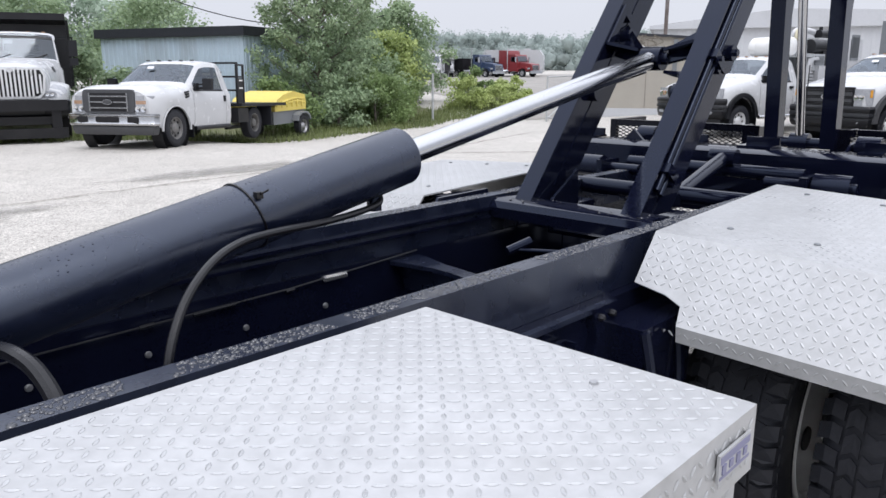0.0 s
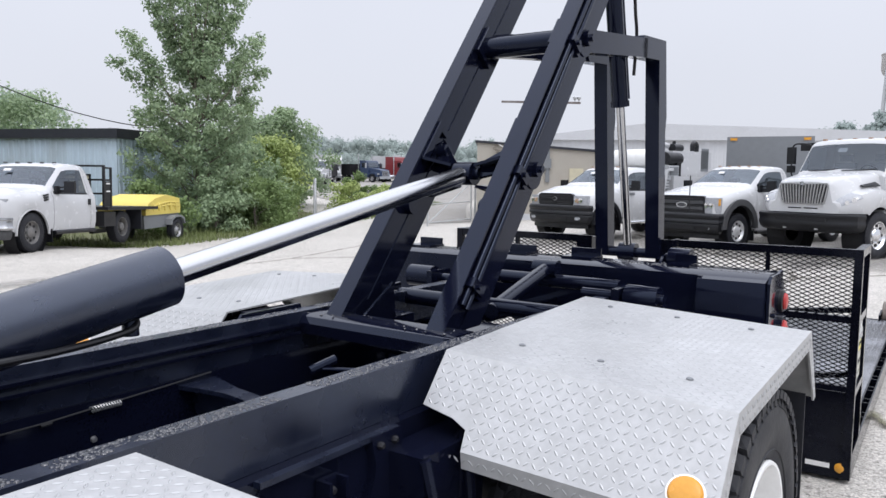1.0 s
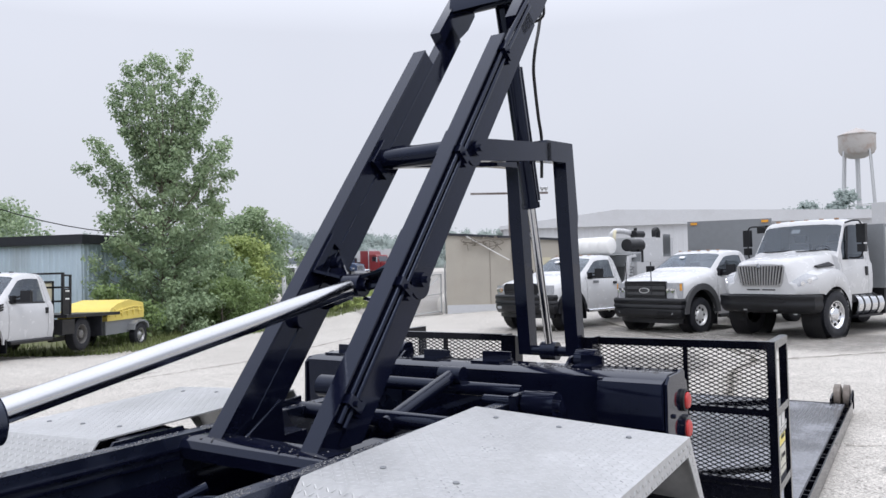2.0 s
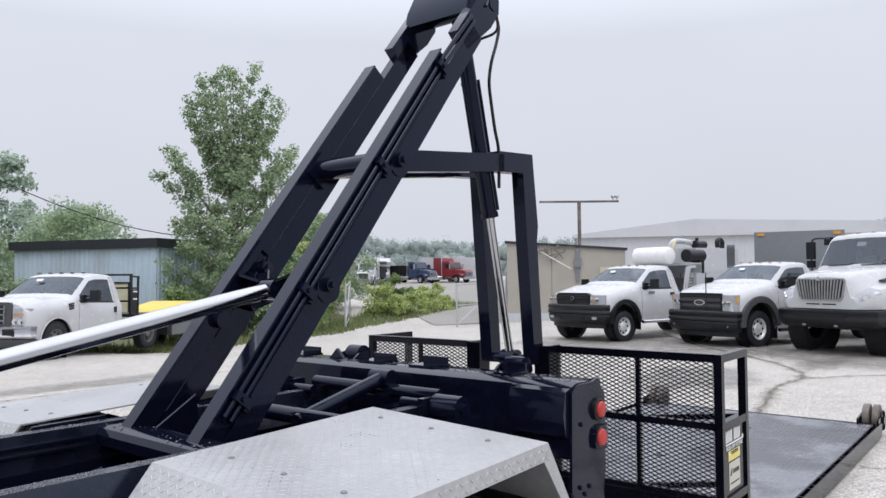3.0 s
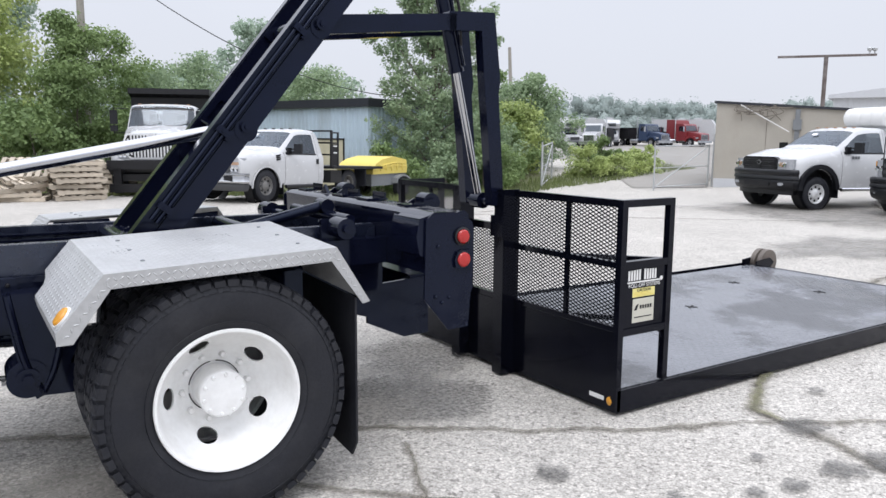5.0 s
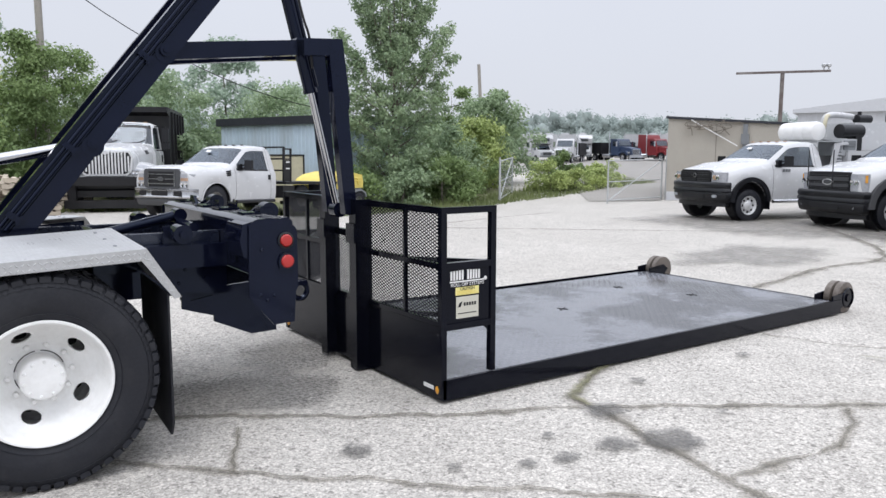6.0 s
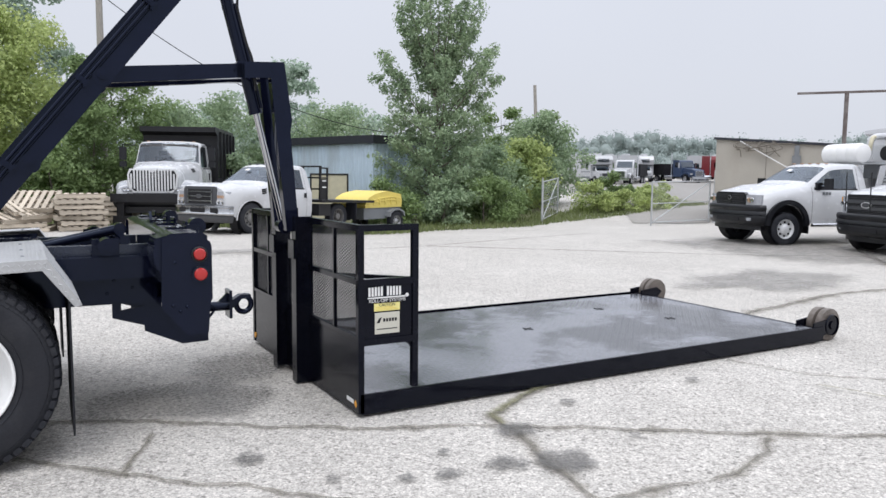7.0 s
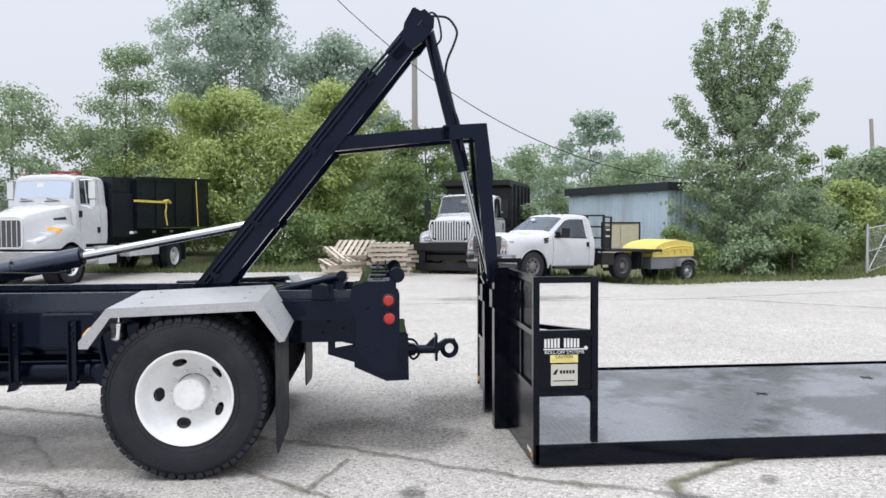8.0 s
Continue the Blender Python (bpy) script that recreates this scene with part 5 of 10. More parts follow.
tp("lock_cylinder", bm, M_BLACK, truck, "small black hydraulic lock cylinder", 0.002)
for y, dx, hgt in ((-0.60, 0.10, 0.045), (-0.10, 0.16, 0.045), (0.26, 0.16, 0.04), (0.86, 0.15, 0.045)):
    bm = B()
    bx(bm, -1.07, -0.93, y - dx / 2, y + dx / 2, 1.233, 1.245)
    bx(bm, -0.955, -0.943, y - dx / 2, y + dx / 2, 1.2445, 1.235 + hgt)
    tp("stop_block", bm, M_BLACK, tail, "", 0.004)
bm = B()
prism(bm, [(0.50, 1.232), (0.62, 1.232), (0.56, 1.29)], "x", -1.03, -1.01)
tp("guide_wedge", bm, M_BLACK, tail)
for s in (-1, 1):
    bm = B()
    tube(bm, (-0.875, s * 0.50, 1.245), (-0.875, s * 0.60, 1.245), 0.055, 26)
    tube(bm, (-0.875, s * 0.485, 1.245), (-0.875, s * 0.615, 1.245), 0.022, 14)
    wr = tp("guide_roller", bm, M_BLACK, tail, "small black steel guide roller", 0.006)
    for y in (0.475, 0.612):
        bm = B()
        prism(bm, [(-0.98, 1.228), (-0.93, 1.262), (-0.86, 1.272), (-0.85, 1.235), (-0.89, 1.20)], "y", s * y, s * (y + 0.012))
        tp("roller_cheek", bm, M_BLACK, wr, "", 0.003)
bm = B()
tube(bm, (-0.80, 0, 0.600), (-0.53, 0, 0.600), 0.036, 18)
tube(bm, (-0.80, 0, 0.600), (-0.72, 0, 0.600), 0.050, 18)
prism(bm, [(-0.80, 0.66), (-0.72, 0.635), (-0.72, 0.565), (-0.80, 0.545)], "y", -0.045, 0.045)
hitch = tp("pintle_hitch", bm, M_BLACK, truck, "black pintle hitch with a tow ring", 0.004)
bm = B()
bx(bm, -0.562, -0.540, -0.075, 0.075, 0.515, 0.722)
tp("hitch_flange", bm, M_BLACK, hitch, "", 0.004)
bm = B()
prism(bm, [(-0.64, 0.625), (-0.563, 0.700), (-0.563, 0.625)], "y", -0.012, 0.012)
tp("hitch_web", bm, M_BLACK, hitch, "", 0.002)
bm = B()
prism(bm, [(-0.540, 0.575), (-0.540, 0.640), (-0.475, 0.680), (-0.395, 0.682), (-0.385, 0.650), (-0.46, 0.648), (-0.490, 0.615)], "y", -0.035, 0.035)
tp("hitch_jaw", bm, M_BLACK, hitch, "", 0.008)
bm = B()
ring = [Vector((-0.440 + 0.056 * math.cos(q), 0, 0.605 + 0.060 * math.sin(q))) for q in [2 * math.pi * i / 24 for i in range(25)]]
pipe(bm, ring, 0.021, 10)
tp("tow_ring", bm, M_BLACK, hitch)
for s in (-1, 1):
    bm = B()
    pipe(bm, curve_pts([(-0.80, s * 0.14, 0.62), (-0.74, s * 0.13, 0.545), (-0.69, s * 0.14, 0.60), (-0.73, s * 0.15, 0.655), (-0.80, s * 0.14, 0.66)], 6), 0.010, 8)
    tp("chain_loop", bm, M_BLACK, hitch)
bm = B()
bx(bm, -0.90, -0.80, -0.398, 0.398, 0.52, 0.80)
tp("hitch_plate", bm, M_BLACK, truck, "", 0.004)
bm = B()
bx(bm, -1.9, -1.12, -0.47, -0.452, 0.905, 0.925)
tp("tail_flange", bm, M_BLACK, truck)

bm = B()
bx(bm, -1.9, -1.16, -0.492, -0.479, 1.0, 1.012)
tp("tail_flange", bm, M_BLACK, truck, "", 0.002)
for x, z in ((-1.62, 0.93), (-1.60, 0.82), (-1.38, 0.90), (-1.27, 0.85), (-1.20, 0.95), (-1.42, 0.82)):
    bm = B()
    lathe(bm, [(0.010, -0.478), (0.010, -0.486), (0.006, -0.490), (0, -0.490)], (x, 0, z), "y", 6)
    tp("bolt", bm, M_BLACK, truck)

# mud flaps
for s in (-1, 1):
    bm = B()
    prism(bm, [(s * 0.62, 0.92), (s * 1.24, 0.90), (s * 1.24, 0.22), (s * 1.19, 0.145), (s * 0.66, 0.18), (s * 0.62, 0.24)], "x", -1.665, -1.655)
    tp("mud_flap", bm, M_RUBBER, truck, "black rubber mud flap hanging behind the wheel", 0.002)

# side gear between the box and the wheel
for y, z, r, x1 in ((-0.27, 0.535, 0.105, -3.03), (0.12, 0.50, 0.10, -3.10), (-0.23, 0.672, 0.052, -2.90)):
    bm = B()
    lathe(bm, [(0, -4.6), (r, -4.6), (r, x1 - 0.03), (r * 0.93, x1 - 0.012), (r * 0.6, x1 - 0.002), (0, x1)], (0, y, z), "x", 28)
    tank = tp("air_tank", bm, M_BLACK, truck, "black cylindrical air tank slung under the frame")
    for q in (x1 - 0.10, x1 - 0.62):
        bm = B()
        tube(bm, (q, y, z), (q + 0.035, y, z), r + 0.003, 28)
        tp("tank_band", bm, M_BLACK, tank, "", 0.001)
    bm = B()
    tube(bm, (x1 - 0.004, y, z - r * 0.5), (x1 + 0.03, y, z - r * 0.5), 0.012, 10)
    bx(bm, x1 + 0.006, x1 + 0.03, y - 0.03, y + 0.01, z - r * 0.5 - 0.03, z - r * 0.5 - 0.01)
    tp("drain_valve", bm, M_STEEL, tank, "", 0.002)
for x in (-3.60, -3.20):
    bm = B()
    bx(bm, x - 0.032, x + 0.032, -0.485, -0.470, 0.46, 0.93)
    bx(bm, x - 0.032, x - 0.022, -0.515, -0.486, 0.46, 0.93)
    bx(bm, x + 0.022, x + 0.032, -0.515, -0.486, 0.46, 0.93)
    prism(bm, [(x - 0.05, 0.43), (x + 0.01, 0.44), (x + 0.04, 0.50), (x - 0.03, 0.50)], "y", -0.515, -0.47)
    hg = tp("tank_hanger", bm, M_BLACK, truck, "", 0.003)
    for z in (0.80, 0.84, 0.90):
        bm = B()
        lathe(bm, [(0.011, -0.486), (0.011, -0.496), (0.006, -0.502), (0, -0.502)], (x, 0, z), "y", 6)
        tp("bolt", bm, M_UNDER, hg)
bm = B()
prism(bm, [(-2.995, 0.935), (-2.70, 0.935), (-2.72, 0.70), (-2.80, 0.50), (-2.90, 0.46), (-2.95, 0.56), (-2.985, 0.78)], "y", -0.60, -0.47)
sh = tp("spring_hanger", bm, M_BLACK, truck, "cast black spring hanger with a rounded web", 0.02)
bm = B()
prism(bm, [(-3.06, 0.985), (-2.94, 0.985), (-2.93, 0.78), (-3.0, 0.76), (-3.07, 0.82), (-3.04, 0.90)], "y", -0.492, -0.466)
tp("hanger_flange", bm, M_BLACK, sh, "", 0.006)
bm = B()
pipe(bm, curve_pts([(-2.985, -0.60, 0.93), (-2.965, -0.615, 0.80), (-2.93, -0.61, 0.62), (-2.87, -0.60, 0.49)], 6), 0.016, 8)
pipe(bm, curve_pts([(-2.80, -0.60, 0.92), (-2.79, -0.612, 0.75), (-2.82, -0.61, 0.60), (-2.87, -0.60, 0.49)], 6), 0.014, 8)
tp("hanger_ridge", bm, M_BLACK, sh)
bm = B()
tube(bm, (-2.928, -0.61, 0.558), (-2.928, -0.42, 0.558), 0.085, 26)
tube(bm, (-2.928, -0.625, 0.558), (-2.928, -0.61, 0.558), 0.05, 20)
tube(bm, (-2.928, -0.645, 0.558), (-2.928, -0.62, 0.558), 0.026, 6)
tp("pivot_bush", bm, M_BLACK, sh, "", 0.006)
bm = B()
prism(bm, [(-2.90, 0.47), (-2.90, 0.60), (-2.40, 0.60), (-2.29, 0.56), (-2.29, 0.45), (-2.5, 0.455)], "y", -0.59, -0.46)
tp("trailing_arm", bm, M_BLACK, truck, "", 0.02)
for x, z in ((-3.03, 0.958), (-2.975, 0.958), (-2.974, 0.905), (-3.033, 0.81), (-2.977, 0.812)):
    bm = B()
    lathe(bm, [(0.010, -0.49), (0.010, -0.501), (0.006, -0.507), (0, -0.507)], (x, 0, z), "y", 6)
    tp("bolt", bm, M_UNDER, sh)
bm = B()
bx(bm, -3.41, -2.95, -0.487, -0.4655, 0.972, 0.986)
tp("rail_ledge", bm, M_BLACK_WET, truck, "wet ledge plate along the rail", 0.002)
bm = B()
lathe(bm, [(0, 0.872), (0.040, 0.874), (0.052, 0.886), (0.052, 0.97), (0.056, 0.972), (0.056, 0.99), (0.02, 0.994), (0.02, 1.09)], (-2.705, -1.0, -0.01), "z", 22)
tp("filter_can", bm, M_CHROME, truck, "small bright can under the fender")

# tread-plate tool box ahead of the wheel
bm = B()
bx(bm, -5.9, -3.725, -1.137, -0.527, 0.62, 1.05)
tbx = tp("tool_box", bm, M_ALU, truck, "bright aluminium tread-plate tool box", 0.008)
bm = B()
bx(bm, -5.92, -3.707, -1.150, -0.515, 1.052, 1.150)
lid = tp("lid", bm, M_ALU, tbx, "", 0.016)
vs, fs = [], []
tread_bars(vs, fs, (-5.91, -1.138, 1.1503), (1, 0, 0), (0, 1, 0), 2.195, 0.612, 0.0215, 0.0205, 0.0064, 0.0016)
tread_bars(vs, fs, (-5.91, -1.1503, 1.062), (1, 0, 0), (0, 0, 1), 2.195, 0.078, 0.0215, 0.0205, 0.0064, 0.0016)
tread_bars(vs, fs, (-3.7067, -1.138, 1.062), (0, 1, 0), (0, 0, 1), 0.60, 0.078, 0.0215, 0.0205, 0.0064, 0.0016)
tread_bars(vs, fs, (-5.88, -1.1373, 0.64), (1, 0, 0), (0, 0, 1), 2.14, 0.40, 0.0215, 0.0205, 0.0064, 0.0016)
tread_bars(vs, fs, (-3.7247, -1.13, 0.64), (0, 1, 0), (0, 0, 1), 0.56, 0.40, 0.0215, 0.0205, 0.0064, 0.0016)
raw("tread_pattern", shifted(vs), fs, M_TREAD, lid, "raised tread bars of the plate", kind="stuff")
bm = B()
bx(bm, -3.835, -3.735, -1.1565, -1.1530, 1.085, 1.124)
badge = tp("maker_badge", bm, M_ALU, lid, "pale metal badge plate with blue shapes and no readable words", 0.001)
bm = B()
bx(bm, -3.831, -3.739, -1.1570, -1.1560, 1.110, 1.1205)
bx(bm, -3.831, -3.739, -1.1570, -1.1560, 1.088, 1.0925)
tp("badge_border", bm, M_LABEL_B, badge)
bm = B()
for k in range(4):
    bx(bm, -3.826 + 0.022 * k, -3.815 + 0.022 * k, -1.1582, -1.1562, 1.095 + 0.002 * (k % 2), 1.108)
tp("badge_shape", bm, M_LABEL_B, badge)
bm = B()
lathe(bm, [(0.007, 0), (0.006, 0.003), (0, 0.004)], (-3.80, -0.95, 1.1505), "z", 10)
tp("rivet", bm, M_STEEL, lid)

# ---- the roll-off flatbed lying on the ground ----
PB = Vector((2.5, 0, 0))
bed = thing("flatbed_platform", PB, "black roll-off flatbed platform lying on the ground, mesh headboard in front", "platform")


def pp(name, bm, material, parent=bed, label="", bevel=0.0, smooth=35, kind=""):
    return part(name, bm, material, parent, label, bevel, smooth, PB, kind)


Y0, Y1 = -1.265, 1.255
bm = B()
bx(bm, 0.02, 4.78, Y0 + 0.068, Y1 - 0.068, 0.125, 0.142)
deck = pp("deck", bm, M_DECK, bed, "wet dark grey tread-plate deck")
vs, fs = [], []
tread_bars(vs, fs, (0.05, Y0 + 0.08, 0.1422), (1, 0, 0), (0, 1, 0), 4.7, Y1 - Y0 - 0.16, 0.042, 0.034, 0.010, 0.0018)
raw("tread_pattern", [Vector(p) - PB for p in vs], fs, M_DECK, deck, "raised tread bars of the deck plate", kind="stuff")
for s, y in ((-1, Y0), (1, Y1)):
    bm = B()
    ya, yb = y, y - s * 0.010
    bx(bm, -0.005, 4.86, ya, yb, 0.022, 0.158)
    rail = pp("side_rail", bm, M_BLACK_P, bed, "black steel side rail", 0.005)
    bm = B()
    bx(bm, 0.0, 4.80, ya - s * 0.057, ya - s * 0.0675, 0.022, 0.141)
    pp("edge_beam", bm, M_BLACK_P, rail, "", 0.002)
    bm = B()
    bx(bm, 0.0, 4.80, ya - s * 0.0105, ya - s * 0.0565, 0.022, 0.034)
    pp("rail_floor", bm, M_UNDER, rail)
    for k in range(13):
        for dx in (0.0, 0.11):
            bm = B()
            bx(bm, 0.12 + 0.36 * k + dx, 0.13 + 0.36 * k + dx, ya - s * 0.0102, ya - s * 0.0568, 0.035, 0.148)
            pp("stake_rib", bm, M_BLACK_P, rail)
    bm = B()
    prism(bm, [(4.72, 0.03), (4.72, 0.20), (4.98, 0.225), (5.06, 0.17), (4.98, 0.09)], "y", ya - s * 0.008, ya - s * 0.024)
    pp("roller_bracket", bm, M_BLACK_P, rail, "", 0.003)
    bm = B()
    prism(bm, [(4.72, 0.03), (4.72, 0.20), (4.98, 0.225), (5.06, 0.17), (4.98, 0.09)], "y", ya - s * 0.19, ya - s * 0.206)
    pp("roller_bracket", bm, M_BLACK_P, rail, "", 0.003)
    bm = B()
    for a, b in ((0.026, 0.096), (0.112, 0.186)):
        lathe(bm, [(0.03, y - s * a), (0.135, y - s * a), (0.158, y - s * (a + 0.008)), (0.158, y - s * (b - 0.008)), (0.135, y - s * b), (0.03, y - s * b)], (5.0, 0, 0.160), "y", 40)
    roller = pp("ground_roller", bm, M_ROLLER, bed, "worn steel ground roller at the tail")
    bm = B()
    lathe(bm, [(0.10, y + s * 0.001), (0.105, y - s * 0.012), (0.04, y - s * 0.012), (0.04, y + s * 0.006), (0, y + s * 0.006)], (5.0, 0, 0.160), "y", 32)
    pp("roller_cap", bm, M_BLACK_P, roller)
bm = B()
bx(bm, 4.78, 4.82, Y0 + 0.055, Y1 - 0.055, 0.03, 0.145)
pp("rear_edge", bm, M_BLACK_P, bed, "", 0.004)
bm = B()
bx(bm, -0.004, 0.03, Y0 + 0.056, Y1 - 0.056, 0.022, 0.124)
pp("front_edge", bm, M_BLACK_P, bed, "", 0.003)
# black bars laid on the uncut deck stand for its shaded slots
for x, y in ((2.27, 0.03), (3.6, 0.55), (3.9, -0.2)):
    bm = B()
    for a in (25, 115):
        bar(bm, (x - 0.055 * math.cos(radians(a)), y - 0.055 * math.sin(radians(a)), 0.1445), (x + 0.055 * math.cos(radians(a)), y + 0.055 * math.sin(radians(a)), 0.1445), 0.022, 0.005)
    pp("lashing_slot", bm, M_PLASTIC, deck)

# headboard
ZT, ZM, ZP = 1.270, 0.895, 0.500
head = thing("headboard", (0, 0, 0.02), "black steel mesh headboard with a solid lower panel", "headboard")
HB = Vector((0, 0, 0.02))


def hp(name, bm, material, parent=head, label="", bevel=0.0, smooth=35, kind=""):
    return part(name, bm, material, parent, label, bevel, smooth, HB, kind)


bm = B()
bx(bm, -0.012, 0.002, Y0 + 0.03, Y1 - 0.03, 0.03, ZP)
hp("lower_panel", bm, M_BLACK_P, head, "plain glossy black steel panel", 0.002)
T = 0.042
for y in (Y0 + T / 2, Y1 - T / 2):
    for x in (0.0, 0.395):
        bm = B()
        bx(bm, x - T / 2, x + T / 2, y - T / 2, y + T / 2, 0.165 if x > 0.1 else 0.03, ZT - T)
        hp("post", bm, M_BLACK_P, head, "", 0.005)
    for z in (ZT - T / 2, ZM, ZP + 0.0):
        bm = B()
        bx(bm, T / 2, 0.395 - T / 2, y - T / 2 + 0.001, y + T / 2 - 0.001, z - T / 2, z + T / 2) if z < ZT - T else bx(bm, -T / 2, 0.395 + T / 2, y - T / 2, y + T / 2, z - T / 2, z + T / 2)
        hp("side_bar", bm, M_BLACK_P, head, "", 0.004)
for z, h in ((ZT - T / 2, T), (ZM, 0.035), (ZP + 0.02, 0.03)):
    for ya, yb in ((Y0 + T, -0.305), (0.295, Y1 - T)):
        bm = B()
        bx(bm, -0.018, 0.018, ya, yb, z - h / 2, z + h / 2)
        hp("cross_bar", bm, M_BLACK_P, head, "", 0.003)
for y in (Y0 + T / 2, Y1 - T / 2):
    xg, zg = 0.395 - T / 2, ZP - 0.021
    bm = B()
    prism(bm, [(xg, zg), (xg - 0.055, zg), (xg - 0.022, zg - 0.022), (xg, zg - 0.055)], "y", y - 0.004, y + 0.004)
    hp("gusset", bm, M_BLACK_P)
for y in (-0.80, 0.78):
    bm = B()
    bx(bm, -0.012, 0.012, y - 0.012, y + 0.012, ZP + 0.035, ZT - T)
    hp("mesh_stay", bm, M_BLACK_P, head, "", 0.002)
for s, y in ((-1, Y0), (1, Y1)):
    bm = B()
    bar(bm, (0.02, s * 0.80, ZM), (0.38, y - s * 0.045, ZM), 0.03, 0.03)
    hp("corner_brace", bm, M_BLACK_P, head, "", 0.003)
    bm = B()
    bar(bm, (0.02, s * 0.80, ZP + 0.02), (0.38, y - s * 0.045, ZP + 0.02), 0.03, 0.03)
    hp("corner_brace", bm, M_BLACK_P, head, "", 0.003)


def expanded_mesh(y0, y1, z0, z1, x=0.004):
    """Expanded metal: slanting flat strands in diamonds."""
    vs, fs = [], []
    px, pz, t, wd = 0.046, 0.0215, 0.0049, 0.0060
    ny, nz = int((y1 - y0) / px), int((z1 - z0) / pz)
    py, pz = (y1 - y0) / ny, (z1 - z0) / nz

    def strand(a, b):
        k = len(vs)
        d = (b - a).normalized()
        n2 = Vector((0, -d.z, d.y)) * (t / 2)
        for c in (a, b):
            vs.extend([c + n2 + Vector((-wd / 2, 0, 0)), c + n2 + Vector((wd / 2, 0, 0)), c - n2 + Vector((wd / 2, 0, 0)), c - n2 + Vector((-wd / 2, 0, 0))])
        for i in range(4):
            fs.append((k + i, k + (i + 1) % 4, k + 4 + (i + 1) % 4, k + 4 + i))
    for i in range(ny):
        for j in range(nz):
            ya, za = y0 + i * py, z0 + j * pz
            l, r = Vector((x, ya, za + pz / 2)), Vector((x, ya + py, za + pz / 2))
            tp2, bt = Vector((x, ya + py / 2, za + pz)), Vector((x, ya + py / 2, za))
            for a, b in ((l, tp2), (tp2, r), (r, bt), (bt, l)):
                strand(a, b)
    raw("expanded_mesh", [v - HB for v in vs], fs, M_BLACK_P, head, "black expanded-metal mesh", kind="stuff")


expanded_mesh(Y0 + T, -0.305, ZP + 0.035, ZM - 0.018)
expanded_mesh(Y0 + T, -0.305, ZM + 0.018, ZT - T)
expanded_mesh(0.295, Y1 - T, ZP + 0.035, ZM - 0.018)
expanded_mesh(0.295, Y1 - T, ZM + 0.018, ZT - T)

# centre channels that take the jib
for s in (-1, 1):
    bm = B()
    ya, yb = s * 0.200, s * 0.300
    prism(bm, [(-0.115, ya), (-0.115, yb), (0.02, yb), (0.02, yb - s * 0.012), (-0.103, yb - s * 0.012), (-0.103, ya + s * 0.0), ], "z", 0.012, 1.275)
    ch = hp("guide_channel", bm, M_BLACK_P, head, "tall glossy black guide channel", 0.003)
    bm = B()
    bx(bm, -0.10, 0.015, s * 0.215, s * 0.285, 0.02, 1.265)
    hp("channel_core", bm, M_BLACK_P, ch, "", 0.004)
    bm = B()
    bx(bm, -0.135, -0.112, s * 0.185, s * 0.312, 0.96, 1.10)
    hp("channel_lug", bm, M_BLACK_P, ch, "", 0.004)
bm = B()
bx(bm, -0.03, 0.0, -0.198, 0.198, 0.03, 0.50)
hp("centre_panel", bm, M_BLACK_P, head, "", 0.003)
bm = B()
bx(bm, -0.025, 0.012, -0.198, 0.198, 0.98, 1.03)
hp("centre_bar", bm, M_BLACK_P, head, "", 0.004)
bm = B()
bx(bm, -0.025, 0.012, -0.198, 0.198, 0.50, 0.54)
hp("centre_bar", bm, M_BLACK_P, head, "", 0.004)
expanded_mesh(-0.198, 0.198, 0.545, 0.975, -0.01)
# notice panels of the two sides
for s, y in ((-1, Y0), (1, Y1)):
    bm = B()
    ya = y - s * 0.012
    bx(bm, T / 2, 0.395 - T / 2, ya, ya - s * 0.008, ZP + 0.021, ZM - 0.021)
    sp = hp("sign_panel", bm, M_BLACK_P, head, "black side panel with white lettering and stickers", 0.002)
    if s < 0:
        yf = ya - 0.0015
        bm = B()
        xs = 0.055
        for k in range(11):
            if k == 5:
                continue
            h = 0.050 - 0.001 * abs(k - 5)
            bx(bm, xs + 0.022 * k, xs + 0.022 * k + 0.015, yf, yf + 0.001, 0.800, 0.800 + h + 0.014)
        hp("maker_mark", bm, M_LABEL_W, sp, "white maker's mark drawn as plain bars")
        bm = B()
        bx(bm, 0.050, 0.330, yf, yf + 0.001, 0.785, 0.794)
        tube(bm, (0.335, yf, 0.796), (0.335, yf + 0.001, 0.796), 0.013, 14)
        hp("mark_underline", bm, M_LABEL_W, sp)
        bm = B()
        bx(bm, 0.095, 0.282, yf, yf + 0.001, 0.700, 0.752)
        ylw = hp("warning_sticker", bm, M_LABEL_Y, sp, "yellow caution sticker")
        bm = B()
        for k in range(3):
            bx(bm, 0.105, 0.272 - 0.02 * k, yf - 0.001, yf, 0.706 + 0.009 * k, 0.710 + 0.009 * k)
        hp("small_print", bm, M_YELLOW, ylw)
        bm = B()
        bx(bm, 0.100, 0.280, yf, yf + 0.001, 0.548, 0.690)
        wht = hp("dealer_sticker", bm, M_LABEL_C, sp, "cream dealer sticker with a plain mark")
        bm = B()
        prism(bm, [(0.112, 0.622), (0.135, 0.622), (0.150, 0.660), (0.128, 0.650)], "y", yf - 0.001, yf)
        for k in range(5):
            bx(bm, 0.160 + 0.021 * k, 0.175 + 0.021 * k, yf - 0.001, yf, 0.628, 0.650)
        bx(bm, 0.115, 0.262, yf - 0.001, yf, 0.577, 0.583)
        hp("printed_mark", bm, M_PRINT_SHADE, wht)


def words(name, text, size, m, material, parent):
    cu = bpy.data.curves.new(name, 'FONT')
    cu.body = text
    cu.size = size
    cu.align_x = 'CENTER'
    cu.extrude = 0.0006
    cu.materials.append(material)
